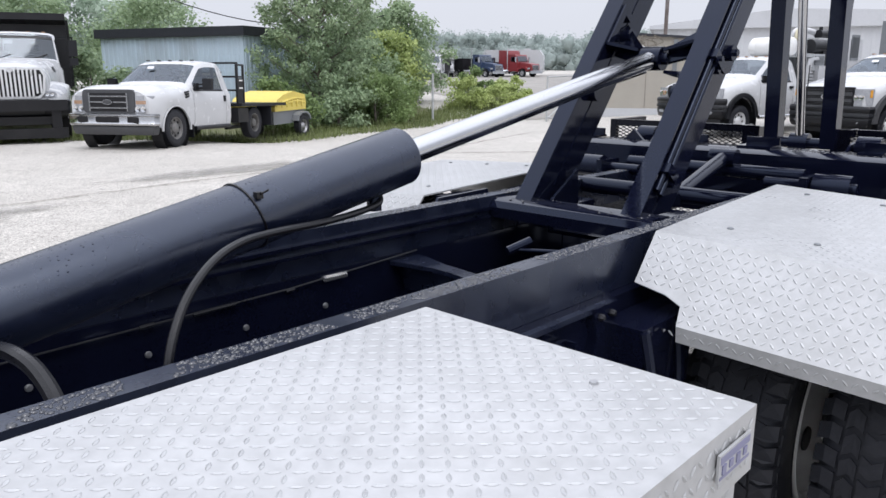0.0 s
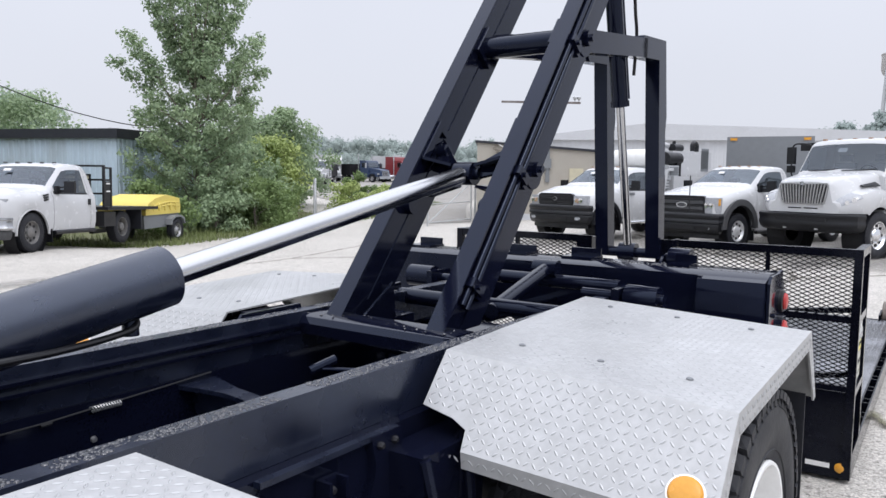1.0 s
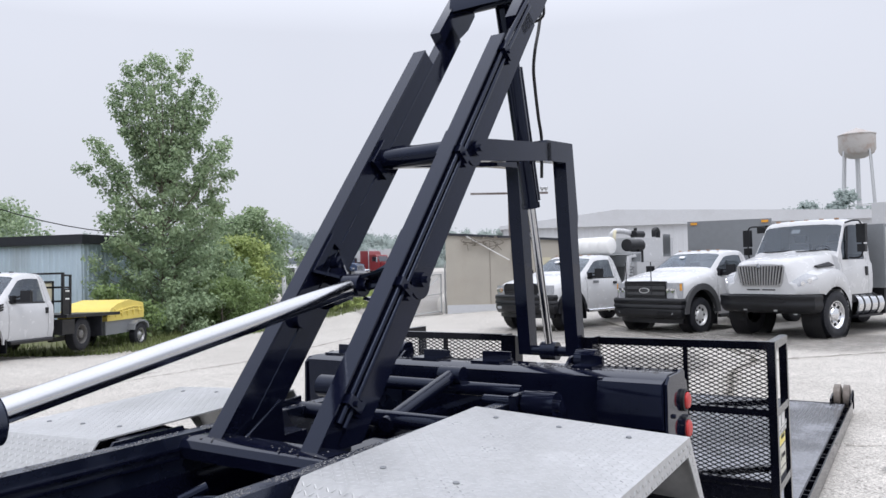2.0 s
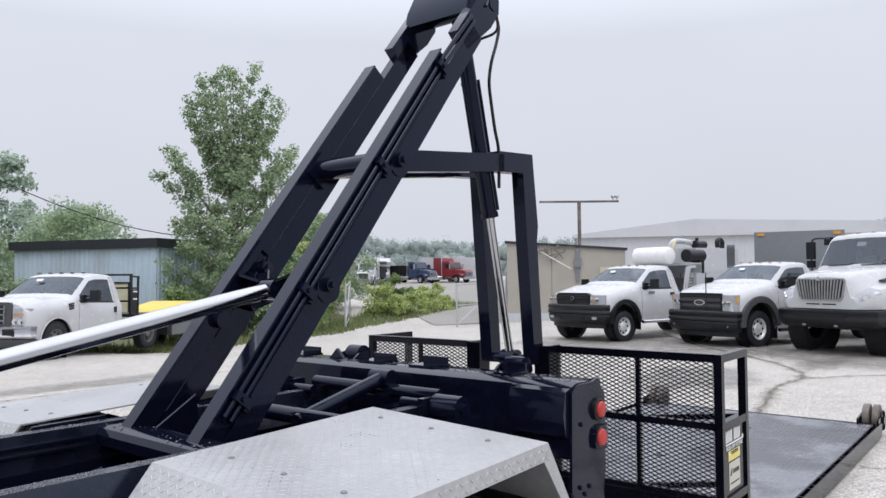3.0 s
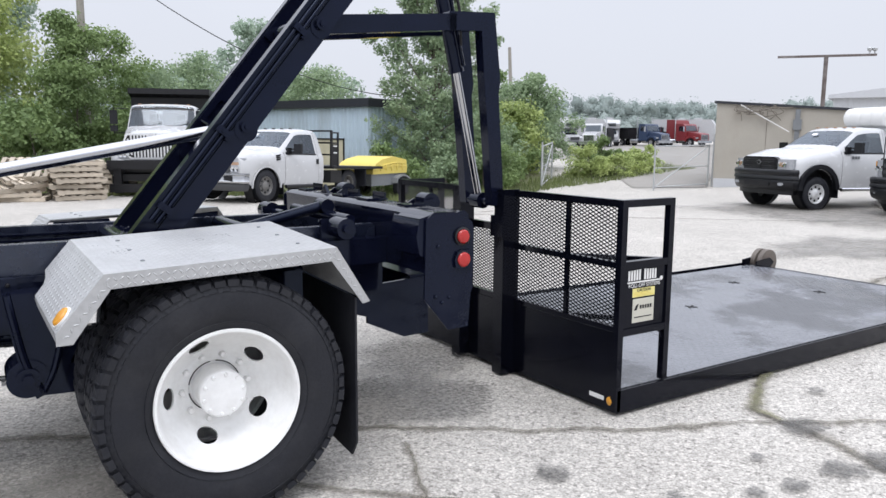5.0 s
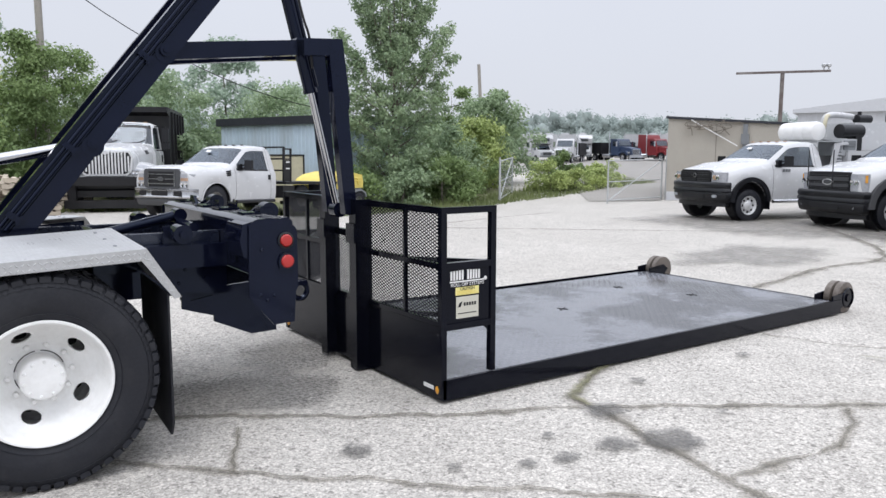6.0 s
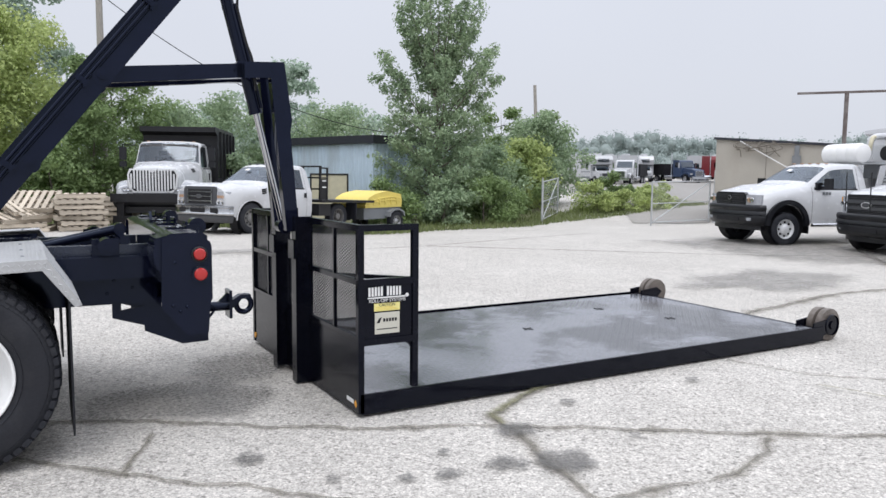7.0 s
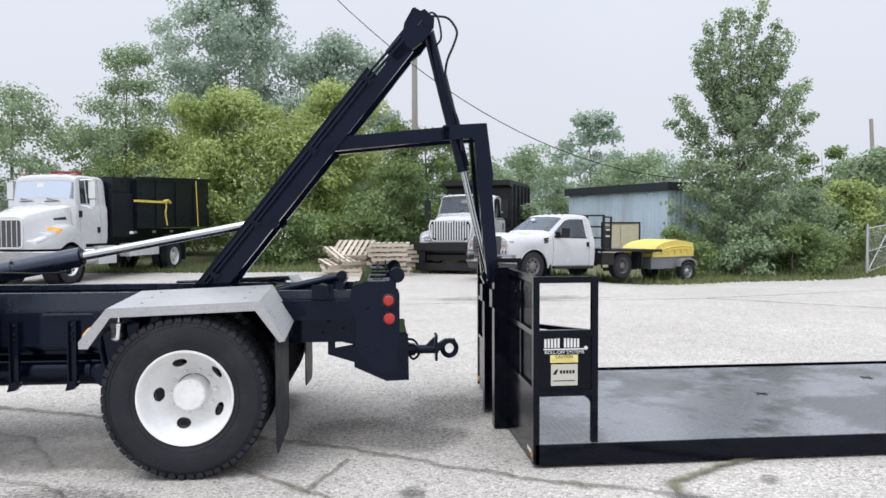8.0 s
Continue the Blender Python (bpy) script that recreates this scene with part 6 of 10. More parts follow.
    ob = new(name, cu)
    ob.parent = parent
    ob.matrix_basis = m
    return tagged(ob, "printed words")


words("lettering", "ROLL-OFF SYSTEMS", 0.031, pose(0.19, Y0 + 0.0085, 0.740, 90, 0, 0), M_LABEL_W, head)
words("lettering", "CAUTION", 0.026, pose(0.188, Y0 + 0.0085, 0.712, 90, 0, 0), M_PRINT_SHADE, head)
# corner markers
bm = B()
lathe(bm, [(0, -0.016), (0.016, -0.014), (0.026, -0.008), (0.028, 0.002)], (-0.010, Y0 + 0.05, 0.085), "x", 20)
hp("corner_reflector", bm, M_AMBER, head, "small round amber reflector")
bm = B()
bx(bm, -0.014, -0.0125, Y0 + 0.10, Y0 + 0.22, 0.075, 0.102)
hp("data_plate", bm, M_LABEL_W, head, "small worn cream data plate")
bm = B()
lathe(bm, [(0, -0.016), (0.016, -0.014), (0.026, -0.008), (0.028, 0.002)], (-0.010, Y1 - 0.05, 0.085), "x", 20)
hp("corner_reflector", bm, M_AMBER, head, "small round amber reflector")

# ---- parked vehicles ----
def road_wheel(parent, x, y, r, w, side, rim_mat, dual=False):
    """A road wheel at an axle end; side is the way its face looks along y."""
    bm = B()
    s = side
    yo = y
    lathe(bm, [(r * 0.56, yo - s * 0.03), (r * 0.62, yo - s * 0.008), (r * 0.80, yo), (r * 0.93, yo - s * 0.012), (r * 0.985, yo - s * 0.03), (r, yo - s * 0.05), (r, yo - s * (w - 0.05)), (r * 0.97, yo - s * (w - 0.02)), (r * 0.8, yo - s * w), (r * 0.5, yo - s * w)], (x, 0, r), "y", 36)
    wh = part("wheel", bm, M_RUBBER, parent, "", 0, 35)
    vs, fs = [], []
    for k in range(40):
        a = 2 * math.pi * k / 40
        b = a + 2 * math.pi / 40 * 0.55
        q = len(vs)
        for t in (a, b):
            for rr, yy in ((r * 0.93, 0.006), (r + 0.004, 0.012), (r + 0.004, w * 0.45)):
                vs.append((x + rr * math.cos(t), yo - s * yy, r + rr * math.sin(t)))
        fs += [(q, q + 1, q + 4, q + 3), (q + 1, q + 2, q + 5, q + 4)]
    raw("tyre_tread", vs, fs, M_RUBBER, wh, kind="stuff")
    bm = B()
    dish = 0.10 if dual else 0.015
    lathe(bm, [(r * 0.60, yo - s * 0.03), (r * 0.59, yo - s * 0.012), (r * 0.56, yo - s * 0.015), (r * 0.53, yo - s * 0.05), (r * 0.50, yo - s * (0.05 + dish)), (r * 0.32, yo - s * (0.05 + dish)), (r * 0.28, yo - s * (0.05 + dish - 0.03)), (r * 0.24, yo - s * 0.03), (r * 0.12, yo - s * 0.005), (0, yo - s * 0.003)], (x, 0, r), "y", 28)
    rim = part("rim", bm, rim_mat, wh)
    # near-black discs on the rim stand for its shaded vent holes
    bm = B()
    for k in range(8):
        a = 2 * math.pi * k / 8
        yy = yo - s * (0.046 + dish)
        tube(bm, (x + r * 0.41 * math.cos(a), yy, r + r * 0.41 * math.sin(a)), (x + r * 0.41 * math.cos(a), yy + s * 0.010, r + r * 0.41 * math.sin(a)), r * 0.07, 12)
    part("vent_ring", bm, M_PRINT_SHADE, wh, kind="stuff")
    return wh


def panel4(bm, q, n, t=0.01):
    """A thin flat pane through four corners, proud along n."""
    n = Vector(n).normalized()
    a = [bm.verts.new(Vector(p) + n * t) for p in q]
    b = [bm.verts.new(Vector(p) - n * t) for p in q]
    bm.faces.new(a)
    bm.faces.new(b[::-1])
    for i in range(4):
        bm.faces.new((a[i], b[i], b[(i + 1) % 4], a[(i + 1) % 4]))


class Shell:
    """A vehicle's skin from cross-sections along x. Each table gives a measure by x, from back to front."""

    def __init__(self, half, sill, belt, top, half_top, crown=0.03, hollow=0.0):
        self.half, self.sill, self.belt, self.top, self.half_top = [lerp_table(t) for t in (half, sill, belt, top, half_top)]
        self.crown, self.hollow = crown, hollow

    def row(self, x):
        w, zs, zb, zt, wt = self.half(x), self.sill(x), self.belt(x), self.top(x), self.half_top(x)
        h = zt - zb
        tall = min(max((h - 0.16) / 0.25, 0.0), 1.0)
        def side(f):
            return (w - 0.045 + (wt - w + 0.045) * (f + self.hollow * (1 - f)), zb + h * f * (1 - 0.3 * self.hollow))
        lo = (0.04 / h) * tall + 0.30 * (1 - tall)
        hi = (1 - 0.115 / h) * tall + 0.55 * (1 - tall)
        return [(w - 0.03, zs), (w, zs + 0.22 * (zb - zs)), (w + 0.004, zs + 0.55 * (zb - zs)), (w - 0.008, zb - 0.07), (w - 0.045, zb), side(lo), side(hi),
                (wt, zt - 0.045), (wt - 0.035, zt - 0.014), (wt - 0.11, zt + self.crown * 0.3), (wt * 0.55, zt + self.crown * 0.8), (0.0, zt + self.crown)]

    def points(self, x, s, out=0.0):
        return [Vector((x, s * (y + out * (1 if j < 8 else 0)), z + out * (0 if j < 7 else 1))) for j, (y, z) in enumerate(self.row(x))]

    def patch(self, bm, xs, rows, sides, out=0.0, drop=None):
        """Faces between the stations xs and between the given rows, but for those dropped."""
        for s in sides:
            grid = [[bm.verts.new(p) for p in self.points(x, s, out)] for x in xs]
            for i in range(len(xs) - 1):
                for j in range(rows[0], rows[1]):
                    if drop and drop((xs[i] + xs[i + 1]) / 2, j):
                        continue
                    q = (grid[i][j], grid[i][j + 1], grid[i + 1][j + 1], grid[i + 1][j])
                    bm.faces.new(q if s > 0 else q[::-1])
        bmesh.ops.delete(bm, geom=[v for v in bm.verts if not v.link_faces], context='VERTS')
        bmesh.ops.remove_doubles(bm, verts=bm.verts, dist=0.0005)

    def cap(self, bm, x, rows=(0, 12)):
        pts = self.points(x, 1)[rows[0]:rows[1]] + self.points(x, -1)[rows[0]:min(rows[1], 11)][::-1]
        vs = [bm.verts.new(p) for p in pts]
        bm.faces.new(vs)
        bmesh.ops.remove_doubles(bm, verts=bm.verts, dist=0.0005)


def stations(*cuts):
    """Places along x, closer than 7 cm, that hit every cut."""
    out = []
    for a, b in zip(cuts, cuts[1:]):
        k = max(1, int(abs(b - a) / 0.07))
        out += [a + (b - a) * i / k for i in range(k)]
    return out + [cuts[-1]]


def arch_over(r, z, base, rear, front, nose):
    """The lower edge of a side with a round wheel opening at x = 0."""
    rows = [(rear, base)]
    for k in range(19):
        x = -r + 2 * r * k / 18
        rows.append((x - (0.001 if k == 0 else 0), max(base, z + math.sqrt(max(r * r - x * x, 0)))))
    return rows[:1] + [(-r - 0.002, base)] + rows[1:] + [(r + 0.002, base), (front, nose)]


def cabin(v, x_dash, x_seat, x_back, z_floor, z_dash, z_seat, half):
    """What shows through the glass: dash, wheel, seats and lining."""
    bm = B()
    prism(bm, [(x_dash + 0.10, z_dash - 0.35), (x_dash + 0.10, z_dash - 0.02), (x_dash - 0.25, z_dash), (x_dash - 0.32, z_dash - 0.12), (x_dash - 0.28, z_dash - 0.35)], "y", -half, half)
    part("dashboard", bm, M_PLASTIC, v, "", 0.02)
    bm = B()
    ring = [Vector((x_dash - 0.42 + 0.06 * math.sin(a), 0.38 + 0.19 * math.cos(a), z_dash + 0.0 + 0.17 * math.sin(a))) for a in [2 * math.pi * i / 20 for i in range(21)]]
    pipe(bm, ring, 0.016, 6)
    part("steering_wheel", bm, M_PLASTIC, v)
    for y in (-0.40, 0.40):
        bm = B()
        bx(bm, x_seat - 0.1, x_seat + 0.42, y - 0.25, y + 0.25, z_floor, z_seat - 0.55)
        prism(bm, [(x_seat - 0.02, z_seat - 0.60), (x_seat + 0.10, z_seat - 0.58), (x_seat - 0.02, z_seat), (x_seat - 0.12, z_seat)], "y", y - 0.24, y + 0.24)
        bx(bm, x_seat - 0.13, x_seat - 0.03, y - 0.13, y + 0.13, z_seat + 0.02, z_seat + 0.18)
        part("cab_seat", bm, M_GREYBOX, v, "", 0.03)
    bm = B()
    bx(bm, x_back, x_back + 0.03, -half, half, z_floor, z_seat - 0.28)
    bx(bm, x_back, x_dash, -half, half, z_floor - 0.03, z_floor)
    part("cab_lining", bm, M_GREYBOX, v)


def face_plate(name, parent, x, pts, depth, material, label="", bevel=0.012):
    """A plate on a vehicle's front: an outline in (y, z), its front face at x."""
    bm = B()
    prism(bm, pts, "x", x - depth, x)
    return part(name, bm, material, parent, label, bevel)


def rounded(y0, y1, z0, z1, r):
    """A rounded outline in (y, z)."""
    out = []
    for cy, cz, a0 in ((y1 - r, z1 - r, 0), (y0 + r, z1 - r, 90), (y0 + r, z0 + r, 180), (y1 - r, z0 + r, 270)):
        out += [(cy + r * math.cos(radians(a0 + 22.5 * k)), cz + r * math.sin(radians(a0 + 22.5 * k))) for k in range(5)]
    return out


def bow(bm, x0, half, sweep, z0, z1, depth, steps=10):
    """A bumper bar: bowed in plan, x0 at its middle, swept back at its ends."""
    fr = [(x0 - sweep * (abs(t) ** 3.0), half * t) for t in [-1 + 2 * k / (2 * steps) for k in range(2 * steps + 1)]]
    prism(bm, fr + [(x - depth, y * 0.97) for x, y in fr[::-1]], "z", z0, z1)


def moulded(bm, x0, half, sweep, prof, wrap=0.14, steps=12):
    """A moulded bumper: one rounded section carried along a bowed plan, its ends turned back to the wings."""
    plan = [Vector((x0 - sweep * abs(t) ** 4, half * t)) for t in [-1 + k / steps for k in range(2 * steps + 1)]]
    plan = [plan[0] + Vector((-wrap, -0.03))] + plan + [plan[-1] + Vector((-wrap, 0.03))]
    rings = []
    for i, c in enumerate(plan):
        d = (plan[min(i + 1, len(plan) - 1)] - plan[max(i - 1, 0)]).normalized()
        nn = Vector((d.y, -d.x))
        rings.append([bm.verts.new((c.x + nn.x * o, c.y + nn.y * o, z)) for o, z in prof])
    for a, b in zip(rings, rings[1:]):
        for k in range(len(prof)):
            q = (k + 1) % len(prof)
            bm.faces.new((a[k], a[q], b[q], b[k]))
    bm.faces.new(rings[0][::-1])
    bm.faces.new(rings[-1])
    bmesh.ops.recalc_face_normals(bm, faces=bm.faces)


STYLES = {
    # nose height, cowl height, bonnet half width at the nose, belt
    "old": dict(nose=1.235, cowl=1.315, belt=1.215, roof=1.87, lift=-0.06),
    "round": dict(nose=1.17, cowl=1.37, belt=1.25, roof=1.87, lift=0.06),
    "new": dict(nose=1.33, cowl=1.52, belt=1.39, roof=2.01, lift=-0.05),
}


def pickup(label, x, y, turn, style, r=0.39, rim=None, wheelbase=3.6, pitch=0.0):
    """A white one-ton chassis cab, its front axle over (x, y)."""
    v = thing("chassis_cab_truck", (x, y, gz(x, y)), label, "truck", "", turn)
    v.matrix_basis = pose(x, y, gz(x, y), 0, pitch, turn)
    st = STYLES[style]
    dz = st["lift"]
    Z = lambda z: z + dz
    nose, cowl, belt, roof = Z(st["nose"]), Z(st["cowl"]), Z(st["belt"]), Z(st["roof"])
    flares = style != "old"
    wide = style == "new"
    az, ai = (0.47, 0.57) if wide else (0.40 + dz, 0.50)
    back, xf = -2.28, 0.79
    rd = style == "round"
    sh = Shell(
        [(back, 0.975), (-1.9, 1.0), (-0.6, 1.0), (0.0, 1.01), (0.40, 1.0), (0.62, 0.985), (0.72, 0.96), (xf, 0.90)] if style == "old" else
        [(back, 0.975), (-1.9, 1.0), (-0.6, 1.0), (0.0, 1.01), (0.40, 0.995), (0.62, 0.965), (0.72, 0.92), (xf, 0.83 if not rd else 0.80)],
        arch_over(ai, az, Z(0.46), back, xf, Z(0.60)),
        [(back, belt), (-0.7, belt), (-0.5, cowl - 0.10), (0.3, (nose + cowl) / 2 - 0.11), (0.62, nose - 0.12), (xf, nose - (0.22 if rd else 0.16))],
        [(back, roof - 0.06), (back + 0.12, roof - 0.01), (-1.75, roof), (-1.45, roof - 0.015), (-1.28, roof - 0.055), (-0.58, cowl + 0.02), (-0.50, cowl), (0.0, cowl - 0.04), (0.35, nose + 0.07), (0.55, nose + 0.035), (0.71, nose - 0.005), (xf, nose - (0.10 if rd else 0.055))],
        [(back, 0.70), (-2.1, 0.745), (-1.4, 0.745), (-1.28, 0.735), (-0.58, 0.87), (-0.5, 0.86), (0.4, 0.84), (0.65, 0.82 if style == "old" else 0.80), (xf, 0.77 if style == "old" else 0.68)], 0.035)
    xs = stations(back, -2.14, -1.97, -1.28, -1.22, -0.66, -0.58, -0.50, -0.44, 0.0, 0.5, 0.62, 0.71, xf)
    def glass_side(x, j):
        return j == 5 and -1.97 < x < -0.78
    def glass_front(x, j):
        return j >= 9 and -1.24 < x < -0.62 or (j == 8 and -1.22 < x < -0.64)
    bm = B()
    sh.patch(bm, xs, (0, 11), (1, -1), 0.0, lambda x, j: glass_side(x, j) or glass_front(x, j))
    sh.cap(bm, xf)
    sh.cap(bm, back, (0, 6))
    body = part("cab_body", bm, M_WHITE, v, "clean white cab and bonnet", 0, 40)
    bm = B()
    sh.patch(bm, xs, (8, 11), (1, -1), -0.004, lambda x, j: not glass_front(x, j))
    part("windscreen", bm, M_GLASS_L, body, "", 0, 60)
    bm = B()
    sh.cap(bm, back, (5, 12))
    part("rear_window", bm, M_GLASS, body)
    for s in (-1, 1):
        bm = B()
        sh.patch(bm, xs, (5, 6), (s,), -0.006, lambda x, j: not glass_side(x, j))
        part("side_window", bm, M_GLASS, body)
        bm = B()
        sh.patch(bm, stations(-0.69, -0.68), (0, 5), (s,), 0.0015)
        sh.patch(bm, stations(-2.06, -2.05), (0, 7), (s,), 0.0015)
        part("door_seam", bm, M_PLASTIC, body, kind="stuff")
        bm = B()
        if style == "old":
            bx(bm, -2.02, -1.94, s * 0.985, s * 1.02, Z(0.99), Z(1.12))
        else:
            bx(bm, -2.0, -1.86, s * 0.99, s * 1.025, Z(1.10), Z(1.16))
        part("door_handle", bm, M_PLASTIC, body, "", 0.01)
        bm = B()
        bx(bm, -0.98, -0.90, s * 1.09, s * 1.31, belt + 0.03, belt + 0.27)
        bar(bm, (-0.92, s * 0.93, belt + 0.05), (-0.94, s * 1.12, belt + 0.07), 0.05, 0.06)
        bar(bm, (-0.92, s * 0.92, belt + 0.13), (-0.94, s * 1.12, belt + 0.15), 0.04, 0.03)
        bx(bm, -0.94, -0.80, s * 0.935, s * 0.985, belt, belt + 0.17)
        part("wing_mirror", bm, M_PLASTIC, body, "", 0.025)
        bm = B()
        pipe(bm, [(-0.62, s * 0.2, cowl + 0.035), (-0.63, s * 0.5, cowl + 0.04), (-0.70, s * 0.15, cowl + 0.085)], 0.012, 6)
        part("wiper", bm, M_PLASTIC, body)
        # lamps
        y0, y1, z0, z1 = {"old": (0.615, 0.945, 0.775, 1.11), "round": (0.585, 0.95, 0.90, 1.13), "new": (0.625, 0.955, 0.90, 1.26)}[style]
        bm = B()
        k = 7
        for tier in ((z0, z1),):
            a = [(y0 + (y1 - y0) * i / k) for i in range(k + 1)]
            fx = [xf + 0.028 - (0.11 if style == "old" else 0.13) * (i / k) ** 2.6 for i in range(k + 1)]
            prism(bm, [(fx[i], s * a[i]) for i in range(k + 1)] + [(fx[i] - 0.06, s * a[i]) for i in range(k, -1, -1)], "z", Z(tier[0]), Z(tier[1]))
        hl = part("headlamp", bm, M_LAMP, body, "clear headlamp", 0.012)
        bm = B()
        if style == "old":
            prism(bm, [(xf + 0.031, s * 0.625), (xf + 0.028, s * 0.72), (xf + 0.014, s * 0.80), (xf - 0.018, s * 0.88), (xf - 0.06, s * 0.72), (xf - 0.06, s * 0.625)], "z", Z(0.945), Z(1.015))
            part("turn_lamp", bm, M_LAMP_DIM, hl, "", 0.004)
        elif style == "new":
            prism(bm, [(xf - 0.098, s * 0.962), (xf - 0.056, s * 0.938), (xf - 0.08, s * 0.90), (xf - 0.16, s * 0.90)], "z", Z(1.08), Z(1.235))
            part("turn_lamp", bm, M_AMBER, hl, "amber corner lens", 0.006)
        else:
            bx(bm, xf - 0.02, xf + 0.034, s * 0.64, s * 0.74, Z(0.95), Z(1.06))
            part("turn_lamp", bm, M_LAMP_DIM, hl, "", 0.02)
        bm = B()
        for q in range(2):
            lathe(bm, [(0.06, xf + 0.022), (0.058, xf + 0.036), (0.045, xf + 0.034), (0.0, xf + 0.024)], (0, s * (0.66 + 0.13 * q) - 0, Z((z0 + z1) / 2 - (0.095 if style == "old" else 0.0))), "x", 16)
        part("lamp_bowl", bm, M_CHROME, hl)
        if flares:
            bm = B()
            n = 16
            inner, outer, fz = (0.555, 0.70, 0.48) if wide else (0.49, 0.60, 0.42 + dz)
            ring = [(outer * math.cos(math.pi * i / n), fz + outer * math.sin(math.pi * i / n)) for i in range(n + 1)]
            hole = [(inner * math.cos(math.pi * i / n), fz + inner * math.sin(math.pi * i / n)) for i in range(n, -1, -1)]
            prism(bm, ring + hole, "y", s * 0.93, s * 1.055)
            part("wheel_flare", bm, M_PLASTIC if rd else M_FLARE, body, "black plastic wheel flare" if rd else "faded grey plastic wheel flare", 0.025)
        else:
            bm = B()
            for q in range(3):
                prism(bm, [(-0.34, Z(1.20) - 0.05 * q), (-0.50, Z(1.225) - 0.05 * q), (-0.49, Z(1.19) - 0.05 * q), (-0.36, Z(1.165) - 0.05 * q)], "y", s * 0.985, s * 1.014)
            part("wing_vent", bm, M_PLASTIC, body)
        bm = B()
        bx(bm, -0.62, -0.60, s * 0.74, s * 1.0, Z(0.22), Z(0.50))
        part("splash_guard", bm, M_PLASTIC, v)
        bm = B()
        tube(bm, (-0.72, s * 0.98, Z(0.42)), (-2.2, s * 0.98, Z(0.42)), 0.045, 14)
        part("side_step", bm, M_CHROME if rd else M_PLASTIC, v)
        bm = B()
        lathe(bm, [(ai, s * 0.70), (ai, s * 0.96)], (0, 0, az + 0.02), "y", 30)
        part("wheel_well", bm, M_PRINT_SHADE, v)
        road_wheel(v, 0, s * 0.99, r, 0.25, s, rim or M_RIM)
        road_wheel(v, -wheelbase, s * 0.99, r, 0.25, s, rim or M_RIM, True)
    for k in range(5):
        bm = B()
        y = -0.56 + 0.28 * k
        bx(bm, -1.43, -1.37, y - 0.032, y + 0.032, roof + 0.012, roof + 0.036)
        part("roof_marker", bm, M_LAMP_DIM if flares else M_GRILLE, body, "", 0.010)
    for s in (-1, 1):
        bm = B()
        sh.patch(bm, stations(-2.0, -0.76), (4, 5), (s,), 0.003, None)
        part("window_sill", bm, M_PLASTIC, body, kind="stuff")
        if not flares:
            bm = B()
            n = 20
            ring = [(q * math.cos(math.pi * i / n), 0.40 + dz + q * math.sin(math.pi * i / n)) for q, i in [(0.525, i) for i in range(n + 1)] + [(0.497, i) for i in range(n, -1, -1)]]
            prism(bm, ring, "y", s * 0.975, s * 1.014)
            part("arch_lip", bm, M_WHITE, body, "", 0.008)
    # front
    if style == "old":
        gr = face_plate("grille", body, xf + 0.035, rounded(-0.60, 0.60, Z(0.765), Z(1.235), 0.08), 0.08, M_GRILLE, "broad dark grey grille surround with three bright bars", 0.015)
        # near-black sheet gives the shade between the grille bars
        face_plate("grille_mesh", gr, xf + 0.039, rounded(-0.45, 0.45, Z(0.80), Z(1.165), 0.03), 0.02, M_PRINT_SHADE)
        for k in range(3):
            bm = B()
            bx(bm, xf + 0.03, xf + 0.055, -0.45, 0.45, Z(0.855 + 0.115 * k), Z(0.883 + 0.115 * k))
            part("grille_bar", bm, M_BUMPER, gr, "", 0.008)
        for s in (-1, 1):
            bm = B()
            bx(bm, xf + 0.03, xf + 0.05, s * 0.42, s * 0.455, Z(0.80), Z(1.165))
            part("grille_side", bm, M_BUMPER, gr, "", 0.008)
        zc, mats = Z(0.985), (M_BUMPER, M_GRILLE)
    elif rd:
        gr = face_plate("grille", body, xf + 0.045, [(-0.52, Z(0.86)), (0.52, Z(0.86)), (0.585, Z(1.0)), (0.57, Z(1.14)), (0.50, Z(1.185)), (-0.50, Z(1.185)), (-0.57, Z(1.14)), (-0.585, Z(1.0))], 0.09, M_PLASTIC, "black cross-bar grille", 0.03)
        # near-black sheet gives the shade between the ribs
        face_plate("grille_mesh", gr, xf + 0.049, rounded(-0.50, 0.50, Z(0.895), Z(1.155), 0.05), 0.01, M_PRINT_SHADE, "", 0.0)
        for k in range(5):
            bm = B()
            bx(bm, xf + 0.04, xf + 0.056, -0.50, 0.50, Z(0.915 + 0.05 * k), Z(0.923 + 0.05 * k))
            part("grille_rib", bm, M_GRILLE, gr, "", 0.002)
        bm = B()
        bx(bm, xf + 0.04, xf + 0.064, -0.055, 0.055, Z(0.89), Z(1.16))
        part("grille_upright", bm, M_PLASTIC, gr, "", 0.01)
        bm = B()
        bx(bm, xf + 0.04, xf + 0.062, -0.51, 0.51, Z(1.005), Z(1.045))
        part("grille_bar", bm, M_PLASTIC, gr, "", 0.01)
        zc, mats = Z(1.05), (M_STEEL, M_PLASTIC)
    else:
        gr = face_plate("grille", body, xf + 0.045, rounded(-0.615, 0.615, Z(0.86), Z(1.30), 0.03), 0.09, M_PLASTIC, "tall black grille of heavy slats", 0.012)
        # near-black sheet gives the shade between the slats
        face_plate("grille_mesh", gr, xf + 0.049, rounded(-0.58, 0.58, Z(0.895), Z(1.265), 0.02), 0.01, M_PRINT_SHADE, "", 0.0)
        for k in range(2):
            bm = B()
            bx(bm, xf + 0.04, xf + 0.068, -0.59, 0.59, Z(0.975 + 0.135 * k), Z(1.045 + 0.135 * k))
